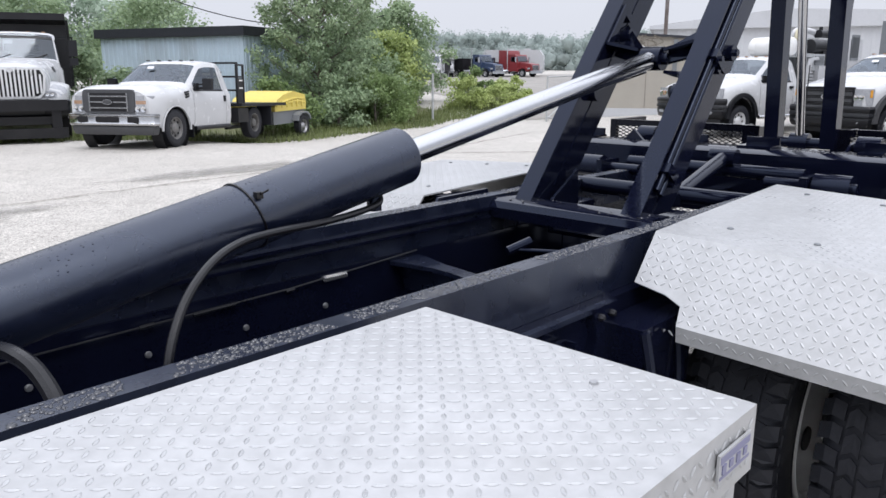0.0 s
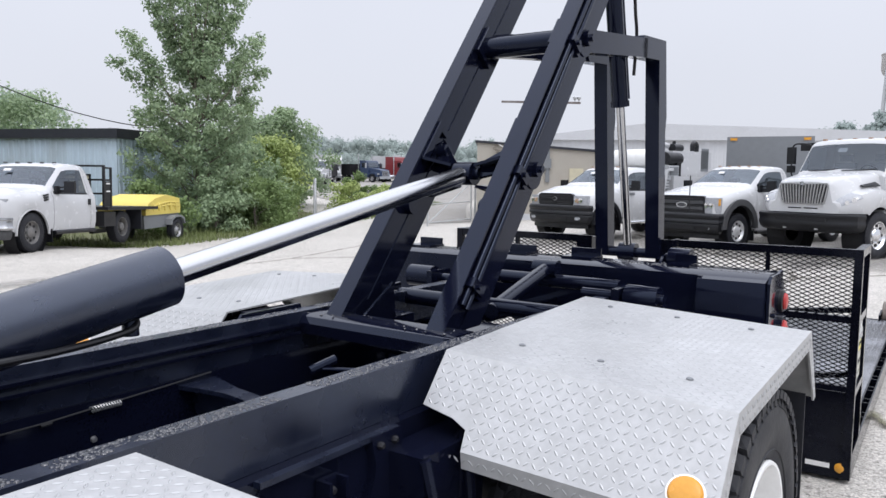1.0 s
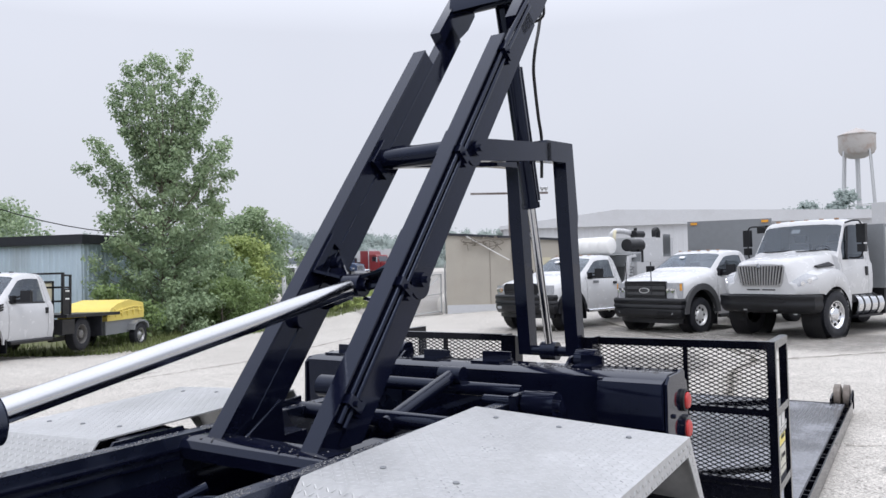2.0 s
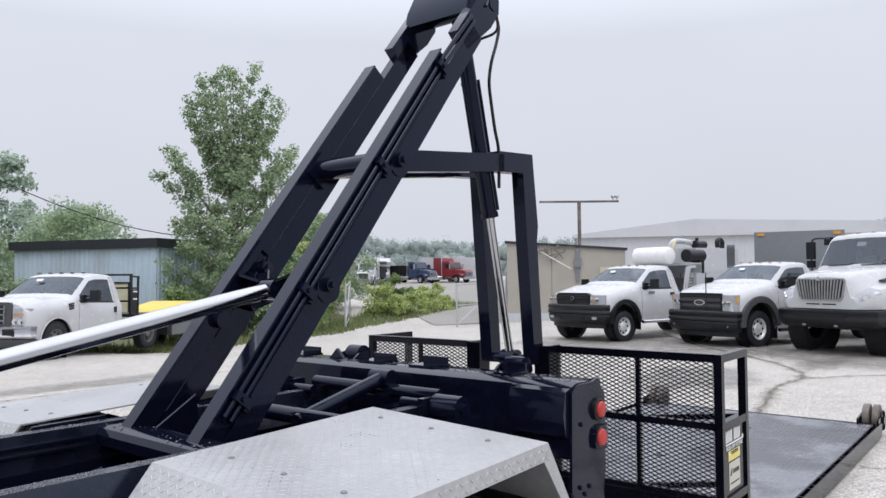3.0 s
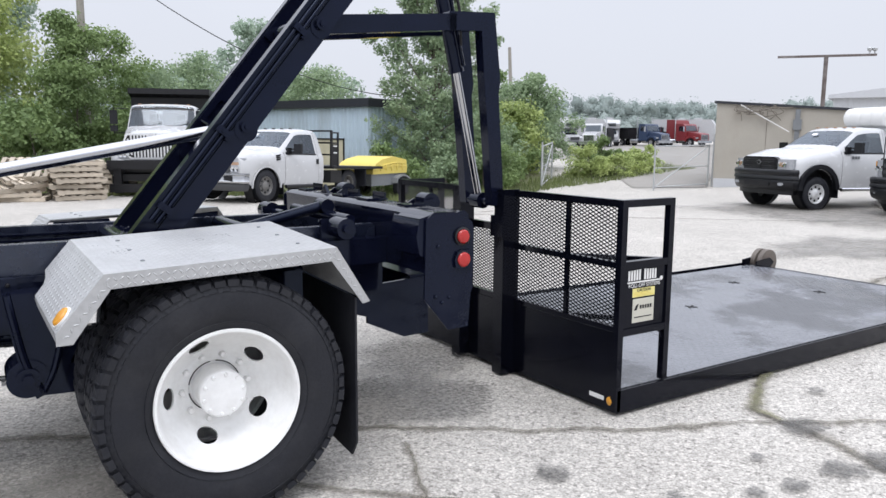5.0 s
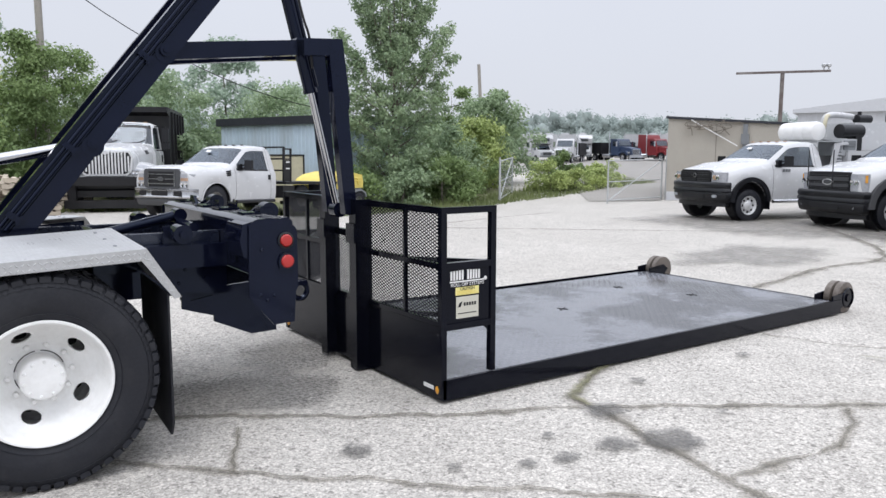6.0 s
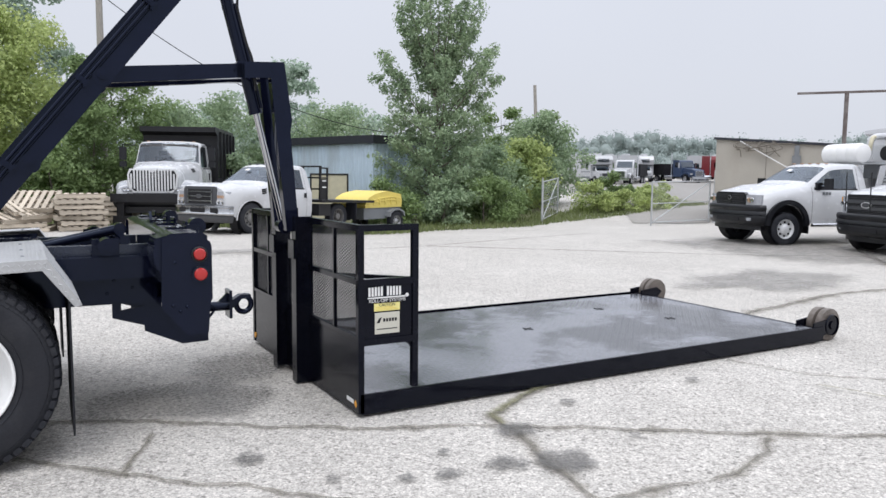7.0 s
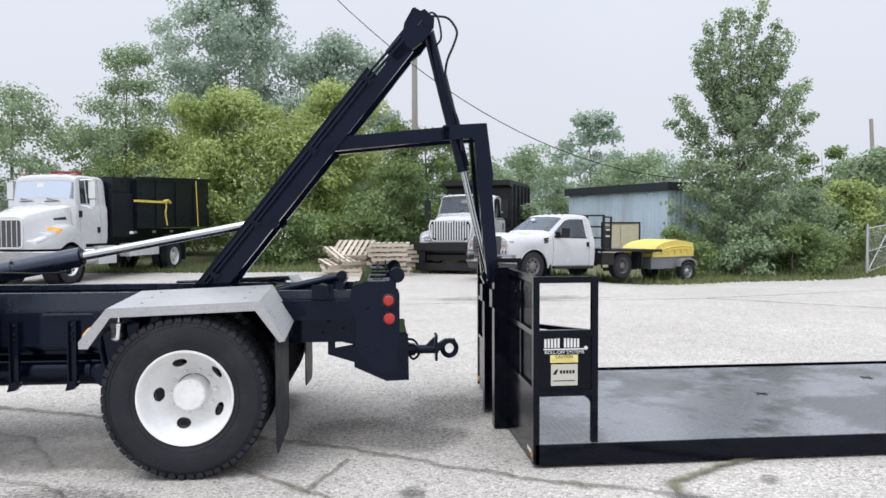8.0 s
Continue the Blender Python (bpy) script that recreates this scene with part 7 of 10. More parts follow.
            part("grille_bar", bm, M_GRILLE, gr, "", 0.015)
        for k in range(9):
            bm = B()
            bx(bm, xf + 0.04, xf + 0.057, -0.58, 0.58, Z(0.905 + 0.040 * k), Z(0.912 + 0.040 * k))
            part("grille_rib", bm, M_GRILLE, gr)
        zc, mats = Z(1.08), (M_RIM, M_GRILLE)
    for a, b, m, nm in ((0.115, 0.055, mats[0], "maker_oval"), (0.098, 0.042, mats[1], "oval_field")):
        if rd:
            a, b = a * 0.5, b * 0.95
        elif wide:
            a, b = a * 1.3, b * 1.2
        face_plate(nm, gr, xf + (0.075 if nm == "maker_oval" else 0.078), [(a * math.cos(math.pi * q / 10), zc + b * math.sin(math.pi * q / 10)) for q in range(20)], 0.03, m, "", 0.0)
    bm = B()
    if style == "old":
        moulded(bm, xf + 0.12, 1.0, 0.13, [(o, Z(z)) for o, z in ((-0.12, 0.752), (-0.02, 0.757), (0.004, 0.745), (0.006, 0.715), (-0.008, 0.70), (-0.008, 0.575), (0.004, 0.56), (0.0, 0.53), (-0.02, 0.512), (-0.12, 0.505))])
        bp = part("bumper", bm, M_BUMPER, v, "dull chrome bumper with three openings", 0, 40)
        # dark plates on the bumper give the shade of its three openings
        for a, b in ((-0.70, -0.33), (-0.27, 0.27), (0.33, 0.70)):
            xo = xf + 0.117 if b - a > 0.5 else xf + 0.114 - 0.008
            face_plate("bumper_opening", bp, xo, rounded(a, b, Z(0.582), Z(0.695), 0.03), 0.04, M_PRINT_SHADE, "", 0.0)
        bm = B()
        moulded(bm, xf + 0.09, 0.96, 0.13, [(o, Z(z)) for o, z in ((-0.12, 0.502), (-0.005, 0.502), (0.0, 0.47), (-0.015, 0.40), (-0.05, 0.335), (-0.14, 0.325))])
        part("air_dam", bm, M_FLARE, v, "faded grey plastic valance", 0, 40)
    else:
        moulded(bm, xf + (0.11 if rd else 0.13), 1.0, 0.17 if rd else 0.12, [(o, Z(z)) for o, z in ((-0.12, 0.885), (-0.03, 0.892), (-0.008, 0.875), (0.006, 0.83), (0.0, 0.775), (-0.014, 0.755), (-0.012, 0.735), (0.004, 0.715), (0.006, 0.66), (-0.002, 0.655), (-0.12, 0.65))])
        bp = part("bumper", bm, M_PLASTIC, v, "deep black moulded bumper", 0, 40)
        bm = B()
        moulded(bm, xf + (0.10 if rd else 0.12), 0.99, 0.17 if rd else 0.12, [(o, Z(z)) for o, z in ((-0.12, 0.648), (-0.012, 0.648), (0.0, 0.63), (0.002, 0.58), (-0.012, 0.50), (-0.045, 0.43), (-0.09, 0.405), (-0.14, 0.40))])
        part("bumper_skirt", bm, M_PLASTIC, bp, "", 0, 40)
        # dark plate on the bumper gives the shade of its opening
        face_plate("bumper_opening", bp, xf + (0.108 if rd else 0.128), rounded(-0.42, 0.42, Z(0.50), Z(0.60), 0.03), 0.02, M_PRINT_SHADE, "", 0.0)
        for s in (-1, 1):
            face_plate("fog_lamp", bp, xf + 0.07, rounded(min(s * 0.66, s * 0.80), max(s * 0.66, s * 0.80), Z(0.52), Z(0.59), 0.03), 0.04, M_LAMP, "", 0.0)
        bm = B()
        bow(bm, xf + 0.03, 0.90, 0.20, Z(0.30), Z(0.43), 0.16)
        part("air_dam", bm, M_PLASTIC, v, "", 0.05)
    for s in (-1, 1):
        bm = B()
        bx(bm, -wheelbase - 1.2, 0.7, s * 0.40, s * 0.48, Z(0.48), Z(0.66))
        part("frame_rail", bm, M_UNDER, v)
    bm = B()
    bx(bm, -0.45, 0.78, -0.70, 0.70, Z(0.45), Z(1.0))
    part("engine_bay", bm, M_PRINT_SHADE, v)
    cabin(v, -0.72, -1.72, -2.2, Z(0.62), Z(1.36), Z(1.55), 0.80)
    bm = B()
    n3 = Vector((0.55, 0, 0.70)).normalized()
    c = Vector((-1.02, -0.25, roof - 0.135))
    u = Vector((-0.70, 0, 0.55)).normalized()
    panel4(bm, [c + Vector((0, -0.08, 0)) - u * 0.04, c + Vector((0, 0.08, 0)) - u * 0.04, c + Vector((0, 0.08, 0)) + u * 0.04, c + Vector((0, -0.08, 0)) + u * 0.04], n3, 0.002)
    bm.transform(Matrix.Translation(n3 * -0.01))
    part("window_sticker", bm, M_LABEL_W, body)
    return v


def heavy(label, x, y, turn, rim):
    """A white bonneted lorry, its front axle over (x, y)."""
    v = thing("lorry", (x, y, gz(x, y)), label, "truck", "", turn)
    xf = 0.88
    dn = 0.16
    gzz = lambda z: 1.02 + (z - 1.02) * (1 + dn / 0.5)
    hood = Shell(
        [(-0.98, 0.98), (-0.5, 0.90), (0.2, 0.80), (0.7, 0.76), (xf, 0.72)],
        [(-0.98, 1.0), (0.3, 1.0), (xf, 0.98)],
        [(-0.98, 1.72), (0.0, 1.58 + 0.3 * dn), (0.6, 1.46 + 0.7 * dn), (xf, 1.34 + dn)],
        [(-0.98, 1.86), (-0.3, 1.80 + 0.1 * dn), (0.3, 1.70 + 0.5 * dn), (0.65, 1.62 + 0.85 * dn), (0.80, 1.57 + dn), (xf, 1.50 + dn)],
        [(-0.98, 0.84), (0.2, 0.68), (0.7, 0.58), (xf, 0.50)], 0.05)
    bm = B()
    hood.patch(bm, stations(-0.98, 0.65, 0.8, xf), (0, 11), (1, -1))
    hood.cap(bm, xf)
    bonnet = part("bonnet", bm, M_WHITE, v, "white sloping bonnet", 0, 45)
    top = lerp_table([(-1.0, 0.86), (-0.90, 1.02), (-0.72, 1.20), (-0.45, 1.30), (0.0, 1.345), (0.35, 1.33), (0.60, 1.27), (0.76, 1.19), (0.85, 1.10), (0.89, 1.02)])
    under = lerp_table(arch_over(0.60, 0.50, 0.52, -1.0, 0.89, 0.90))
    out = lerp_table([(-1.0, 1.10), (-0.8, 1.17), (0.2, 1.18), (0.55, 1.14), (0.74, 1.06), (0.85, 0.96), (0.89, 0.88)])
    def wing_row(xx, lift):
        z1, w = top(xx), out(xx)
        z0 = min(under(xx), z1 - 0.03)
        return [(w - 0.03, z0), (w + lift, z0 + 0.5 * (z1 - z0)), (w - 0.01 + lift, z0 + 0.78 * (z1 - z0)), (w - 0.06 + lift * 0.7, z1 - 0.03 + lift * 0.7), (w - 0.15, z1 + lift), (w - 0.30, z1 + 0.035 + lift), (0.56, z1 + 0.07 + lift)]
    def wing_patch(bm, s, xs, rows, lift=0.0):
        grid = [[bm.verts.new((xx, s * a, b)) for a, b in wing_row(xx, lift)] for xx in xs]
        for i in range(len(xs) - 1):
            for j in range(*rows):
                bm.faces.new((grid[i][j], grid[i][j + 1], grid[i + 1][j + 1], grid[i + 1][j]))
        return grid
    for s in (-1, 1):
        bm = B()
        xs = stations(-1.0, -0.6, 0.6, 0.76, 0.85, 0.89)
        g = wing_patch(bm, s, xs, (0, 6))
        bm.faces.new(g[-1])
        part("wing", bm, M_WHITE, bonnet, "", 0, 50)
        bm = B()
        g = wing_patch(bm, s, stations(0.56, 0.70, 0.80, 0.875), (2, 5), 0.008)
        bmesh.ops.delete(bm, geom=[q for q in bm.verts if not q.link_faces], context='VERTS')
        hl = part("headlamp", bm, M_LAMP, bonnet, "swept clear headlamp", 0, 50)
        bm = B()
        prism(bm, [(s * 0.64, 1.04), (s * 0.82, 1.03), (s * 0.90, 1.10), (s * 0.86, 1.16), (s * 0.66, 1.17)], "x", 0.86, 0.905)
        part("lamp_bowl", bm, M_LAMP, hl, "", 0.02)
        bm = B()
        for q, yy in enumerate((0.70, 0.80)):
            lathe(bm, [(0.045, 0.90), (0.04, 0.915), (0.0, 0.902)], (0, s * yy, 1.095), "x", 14)
        part("lamp_lens", bm, M_CHROME, hl)
        bm = B()
        hood.patch(bm, stations(-0.62, -0.36), (3, 5), (s,), 0.006)
        part("bonnet_vent", bm, M_PLASTIC, bonnet)
        bm = B()
        lathe(bm, [(0.60, s * 0.70), (0.60, s * 1.12)], (0, 0, 0.50), "y", 30)
        part("wheel_well", bm, M_PRINT_SHADE, v)
        road_wheel(v, 0, s * 1.12, 0.50, 0.28, s, rim)
        bm = B()
        bx(bm, -1.06, -0.96, s * 1.24, s * 1.44, 1.98, 2.38)
        bx(bm, -1.06, -0.96, s * 1.24, s * 1.44, 1.76, 1.94)
        bar(bm, (-1.3, s * 1.0, 2.44), (-1.01, s * 1.34, 2.44), 0.03, 0.03)
        bar(bm, (-1.3, s * 1.0, 1.72), (-1.01, s * 1.34, 1.72), 0.03, 0.03)
        tube(bm, (-1.01, s * 1.34, 1.70), (-1.01, s * 1.34, 2.46), 0.018, 10)
        part("wing_mirror", bm, M_PLASTIC, v, "", 0.02)
    roof = 2.53
    cab = Shell(
        [(-2.62, 1.05), (-2.4, 1.06), (-0.90, 1.06)],
        [(-2.62, 0.92), (-0.90, 0.92)],
        [(-2.62, 1.72), (-0.90, 1.72)],
        [(-2.62, roof - 0.05), (-2.5, roof), (-1.5, roof + 0.01), (-1.32, roof - 0.05), (-1.04, 1.90), (-0.90, 1.86)],
        [(-2.62, 0.90), (-2.4, 0.93), (-1.5, 0.94), (-1.32, 0.92), (-1.04, 0.98), (-0.90, 0.98)], 0.05)
    xs = stations(-2.62, -2.5, -2.12, -1.50, -1.32, -1.27, -1.10, -1.04, -0.90)
    def glass_side(xx, j):
        return j == 5 and -2.12 < xx < -1.14
    def glass_front(xx, j):
        return j >= 8 and -1.30 < xx < -1.06
    bm = B()
    cab.patch(bm, xs, (0, 11), (1, -1), 0.0, lambda xx, j: glass_side(xx, j) or glass_front(xx, j))
    cab.cap(bm, -2.62)
    cab.cap(bm, -0.90)
    cb = part("cab", bm, M_WHITE, v, "white day cab", 0, 40)
    bm = B()
    cab.patch(bm, xs, (8, 11), (1, -1), -0.004, lambda xx, j: not glass_front(xx, j))
    part("windscreen", bm, M_GLASS_L, cb, "", 0, 60)
    bm = B()
    panel4(bm, [(-1.225, -0.20, 2.28), (-1.225, 0.0, 2.28), (-1.265, 0.0, 2.38), (-1.265, -0.20, 2.38)], (0.93, 0, 0.37), 0.002)
    part("window_sticker", bm, M_LABEL_W, cb)
    bm = B()
    pipe(bm, [(-1.02, 0.1, 1.935), (-1.03, 0.5, 1.945), (-1.07, 0.75, 2.03)], 0.012, 6)
    pipe(bm, [(-1.02, -0.7, 1.935), (-1.03, -0.3, 1.945), (-1.07, -0.05, 2.03)], 0.012, 6)
    part("wiper", bm, M_PLASTIC, cb)
    for s in (-1, 1):
        bm = B()
        cab.patch(bm, xs, (5, 6), (s,), -0.006, lambda xx, j: not glass_side(xx, j))
        part("side_window", bm, M_GLASS, cb)
        bm = B()
        cab.patch(bm, stations(-1.02, -1.005), (0, 5), (s,), 0.002)
        cab.patch(bm, stations(-2.225, -2.21), (0, 7), (s,), 0.002)
        part("door_seam", bm, M_PLASTIC, cb, kind="stuff")
        bm = B()
        bx(bm, -2.16, -2.08, s * 1.055, s * 1.09, 1.36, 1.58)
        part("door_handle", bm, M_PLASTIC, cb, "", 0.015)
        bm = B()
        tube(bm, (-2.75, s * 0.84, 0.68), (-1.35, s * 0.84, 0.68), 0.29, 28)
        ft = part("fuel_tank", bm, M_CHROME, v, "bright aluminium fuel tank", 0.02)
        for xx in (-2.4, -1.7):
            bm = B()
            tube(bm, (xx, s * 0.84, 0.68), (xx + 0.05, s * 0.84, 0.68), 0.297, 28)
            part("tank_strap", bm, M_STEEL, ft)
        bm = B()
        bx(bm, -2.6, -1.3, s * 0.98, s * 1.16, 0.40, 0.45)
        part("cab_step", bm, M_STEEL, v, "", 0.01)
    bm = B()
    cab.patch(bm, stations(-1.33, -1.268), (8, 11), (1, -1), 0.006)
    part("screen_visor", bm, M_PLASTIC, cb, "dark tinted band along the top of the screen", 0, 60)
    for k in range(5):
        bm = B()
        bx(bm, -1.62, -1.54, -0.7 + 0.35 * k - 0.04, -0.7 + 0.35 * k + 0.04, roof + 0.005, roof + 0.07)
        part("clearance_lamp", bm, M_LAMP_DIM, cb, "", 0.01)
    cabin(v, -1.10, -2.1, -2.55, 1.0, 1.84, 2.12, 0.90)
    # grille: bright frame, dark field, upright bars
    shape = lambda k, dz0=0.0: [(p * k, q) for p, q in ((-0.54, 1.02 - dz0), (0.54, 1.02 - dz0), (0.66, 1.10), (0.71, 1.40), (0.64, 1.52 + dz0), (-0.64, 1.52 + dz0), (-0.71, 1.40), (-0.66, 1.10))]
    gr = face_plate("grille", bonnet, 0.925, [(p, gzz(q)) for p, q in shape(1.0, 0.012)], 0.10, M_RIM, "wide bright grille with upright bars", 0.02)
    # near-black sheet gives the shade between the upright bars
    face_plate("grille_field", gr, 0.930, [(p, gzz(q)) for p, q in shape(0.93, -0.025)], 0.02, M_PRINT_SHADE, "", 0.0)
    for k in range(15):
        bm = B()
        yy = -0.595 + 0.085 * k
        z1 = 1.495 - (0.07 if abs(yy) > 0.55 else 0)
        z0 = 1.045 + (0.05 if abs(yy) > 0.5 else 0)
        bx(bm, 0.925, 0.955, yy - 0.021, yy + 0.021, gzz(z0), gzz(z1))
        part("grille_bar", bm, M_RIM, gr, "", 0.008)
    face_plate("maker_badge", gr, 0.972, [(0.062 * math.cos(q * 0.5236), gzz(1.485) + 0.05 * math.sin(q * 0.5236)) for q in range(12)], 0.03, M_CHROME, "", 0.004)
    bm = B()
    moulded(bm, 1.04, 1.15, 0.17, ((-0.16, 0.955), (-0.03, 0.965), (-0.004, 0.945), (0.004, 0.89), (-0.006, 0.865), (-0.010, 0.80), (0.0, 0.775), (-0.004, 0.72), (-0.03, 0.64), (-0.075, 0.585), (-0.13, 0.565), (-0.20, 0.56)), 0.24)
    bp = part("bumper", bm, M_PLASTIC, v, "deep black bowed bumper", 0, 40)
    # dark plates give the shade of the bumper's opening and tow slots
    face_plate("bumper_opening", bp, 1.037, rounded(-0.50, 0.50, 0.80, 0.86, 0.02), 0.02, M_PRINT_SHADE, "", 0.0)
    for s in (-1, 1):
        face_plate("tow_slot", bp, 1.025, rounded(min(s * 0.62, s * 0.78), max(s * 0.62, s * 0.78), 0.66, 0.73, 0.02), 0.04, M_PRINT_SHADE, "", 0.0)
    bm = B()
    bx(bm, -0.9, 0.80, -0.50, 0.50, 0.55, 1.02)
    part("engine_bay", bm, M_PRINT_SHADE, v)
    for s in (-1, 1):
        bm = B()
        bx(bm, -6.4, 0.6, s * 0.36, s * 0.45, 0.72, 0.98)
        part("frame_rail", bm, M_UNDER, v)
        road_wheel(v, -4.6, s * 1.12, 0.50, 0.28, s, rim, True)
        road_wheel(v, -4.6, s * 0.80, 0.50, 0.28, s, rim, True)
        bm = B()
        bx(bm, -4.0, -3.99, s * 0.6, s * 1.15, 0.3, 1.0)
        part("mud_flap", bm, M_RUBBER, v)
    return v


def day_cab(label, x, y, turn, rim):
    """A white lorry with one broad moulded bonnet close before its cab, its front axle over (x, y)."""
    v = thing("lorry", (x, y, gz(x, y)), label, "truck", "", turn)
    xf = 0.98
    arch = [(-0.602, 0.50)] + [(-0.60 + 0.06 * k, 0.50 + math.sqrt(max(0.36 - (-0.60 + 0.06 * k) ** 2, 0))) for k in range(1, 18)]
    hood = Shell(
        [(-0.74, 1.035), (-0.55, 1.075), (-0.30, 1.12), (0.0, 1.15), (0.3, 1.16), (0.55, 1.13), (0.74, 1.06), (0.88, 0.95), (xf, 0.80)],
        [(-0.74, 0.50)] + arch + [(0.46, 0.96), (xf, 0.96)],
        [(-0.74, 1.18), (-0.45, 1.34), (-0.2, 1.44), (0.2, 1.45), (0.5, 1.39), (0.74, 1.32), (0.88, 1.25), (xf, 1.16)],
        [(-0.74, 1.40), (-0.36, 1.79), (-0.3, 1.795), (0.2, 1.755), (0.6, 1.70), (0.85, 1.655), (0.93, 1.63), (xf, 1.57)],
        [(-0.74, 0.88), (-0.36, 0.90), (0.2, 0.78), (0.6, 0.68), (0.85, 0.62), (xf, 0.56)], 0.045, 0.5)
    bm = B()
    hood.patch(bm, stations(-0.74, -0.602, -0.60, -0.36, 0.42, 0.46, 0.74, 0.88, 0.93, xf), (0, 11), (1, -1))
    hood.cap(bm, xf)
    bonnet = part("bonnet", bm, M_WHITE, v, "broad white moulded bonnet", 0, 32)
    def on_side(xx, f, s):
        r = hood.row(xx)
        a, b = Vector(r[4]), Vector(r[6])
        p = a.lerp(b, f)
        return Vector((xx, s * p.x, p.y))
    for s in (-1, 1):
        bm = B()
        hood.patch(bm, stations(0.64, 0.74, 0.88, 0.955), (3, 5), (s,), 0.007)
        hl = part("headlamp", bm, M_LAMP, bonnet, "long clear headlamp swept round the wing", 0, 50)
        for xx, rr in ((0.90, 0.045), (0.80, 0.05)):
            bm = B()
            yy, zz = hood.half(xx), hood.belt(xx) - 0.045
            d = Vector((0.72, s * 0.69, 0))
            c = Vector((xx, s * (yy - 0.012), zz))
            tube(bm, c - d * 0.03, c + d * 0.012, rr, 14)
            part("lamp_bowl", bm, M_CHROME, hl, "", 0.006)
        bm = B()
        panel4(bm, [on_side(-0.16, 0.52, s), on_side(0.36, 0.62, s), on_side(0.38, 0.80, s), on_side(-0.10, 0.96, s)], (0.05, s * 0.82, 0.57), 0.016)
        part("bonnet_vent", bm, M_PLASTIC, bonnet)
        bm = B()
        lathe(bm, [(0.60, s * 0.66), (0.60, s * 1.09)], (0, 0, 0.50), "y", 30)
        part("wheel_well", bm, M_PRINT_SHADE, v)
        road_wheel(v, 0, s * 1.12, 0.50, 0.28, s, rim)
        bm = B()
        bx(bm, -0.66, -0.57, s * 1.27, s * 1.46, 2.02, 2.42)
        bx(bm, -0.66, -0.57, s * 1.28, s * 1.45, 1.82, 1.985)
        pipe(bm, curve_pts([(-0.72, s * 0.96, 2.47), (-0.68, s * 1.15, 2.50), (-0.63, s * 1.33, 2.46), (-0.63, s * 1.36, 2.2), (-0.63, s * 1.36, 1.80), (-0.66, s * 1.25, 1.70), (-0.72, s * 1.04, 1.70)], 5), 0.02, 8)
        part("wing_mirror", bm, M_PLASTIC, v, "", 0.03)
    roof = 2.53
    cab = Shell(
        [(-1.64, 1.04), (-1.5, 1.06), (-0.28, 1.06)],
        [(-1.64, 0.90), (-0.28, 0.90)],
        [(-1.64, 1.62), (-0.28, 1.62)],
        [(-1.64, roof - 0.06), (-1.52, roof), (-0.95, roof + 0.01), (-0.80, roof - 0.01), (-0.73, roof - 0.05), (-0.33, 1.815), (-0.28, 1.76)],
        [(-1.64, 0.90), (-1.5, 0.93), (-0.95, 0.95), (-0.73, 0.93), (-0.33, 1.0), (-0.28, 1.0)], 0.05)
    xs = stations(-1.64, -1.52, -1.36, -0.95, -0.80, -0.73, -0.69, -0.39, -0.345, -0.28)
    def glass_side(xx, j):
        return j == 5 and -1.36 < xx < -0.45
    def glass_front(xx, j):
        return j >= 8 and -0.70 < xx < -0.345
    bm = B()
    cab.patch(bm, xs, (0, 11), (1, -1), 0.0, lambda xx, j: glass_side(xx, j) or glass_front(xx, j))
    cab.cap(bm, -1.64)
    cab.cap(bm, -0.28)
    cb = part("cab", bm, M_WHITE, v, "white day cab", 0, 40)
    bm = B()
    cab.patch(bm, xs, (8, 11), (1, -1), -0.004, lambda xx, j: not glass_front(xx, j))
    part("windscreen", bm, M_GLASS_L, cb, "", 0, 60)
    bm = B()
    panel4(bm, [(-0.60, -0.22, 2.28), (-0.60, -0.02, 2.28), (-0.655, -0.02, 2.37), (-0.655, -0.22, 2.37)], (0.85, 0, 0.5), 0.002)
    bm.transform(Matrix.Translation((0.012, 0, 0.0)))
    part("window_sticker", bm, M_LABEL_W, cb)
    bm = B()
    pipe(bm, [(-0.31, 0.05, 1.865), (-0.32, 0.5, 1.875), (-0.36, 0.78, 1.90)], 0.012, 6)
    pipe(bm, [(-0.31, -0.72, 1.865), (-0.32, -0.3, 1.875), (-0.36, -0.05, 1.90)], 0.012, 6)
    part("wiper", bm, M_PLASTIC, cb)
    for s in (-1, 1):
        bm = B()
        cab.patch(bm, xs, (5, 6), (s,), -0.006, lambda xx, j: not glass_side(xx, j))
        part("side_window", bm, M_GLASS, cb)
        bm = B()
        bar(bm, (-0.62, s * 1.025, 1.66), (-0.78, s * 0.965, 2.38), 0.035, 0.02)
        part("quarter_post", bm, M_PLASTIC, cb)
        bm = B()
        cab.patch(bm, stations(-0.36, -0.347), (0, 5), (s,), 0.002)
        cab.patch(bm, stations(-1.435, -1.42), (0, 7), (s,), 0.002)
        part("door_seam", bm, M_GREYBOX, cb, kind="stuff")
        bm = B()
        bx(bm, -1.36, -1.29, s * 1.06, s * 1.09, 1.30, 1.50)
        part("door_handle", bm, M_PLASTIC, cb, "", 0.015)
        bm = B()
        tube(bm, (-1.95, s * 0.86, 0.66), (-0.88, s * 0.86, 0.66), 0.27, 28)
        ft = part("fuel_tank", bm, M_CHROME, v, "bright aluminium fuel tank", 0.02)
        for xx in (-1.72, -1.42, -1.12):
            bm = B()
            tube(bm, (xx, s * 0.86, 0.66), (xx + 0.05, s * 0.86, 0.66), 0.277, 28)
            part("tank_strap", bm, M_UNDER, ft)
        bm = B()
        bx(bm, -1.85, -0.80, s * 0.98, s * 1.14, 0.40, 0.44)
        part("cab_step", bm, M_UNDER, v, "", 0.01)
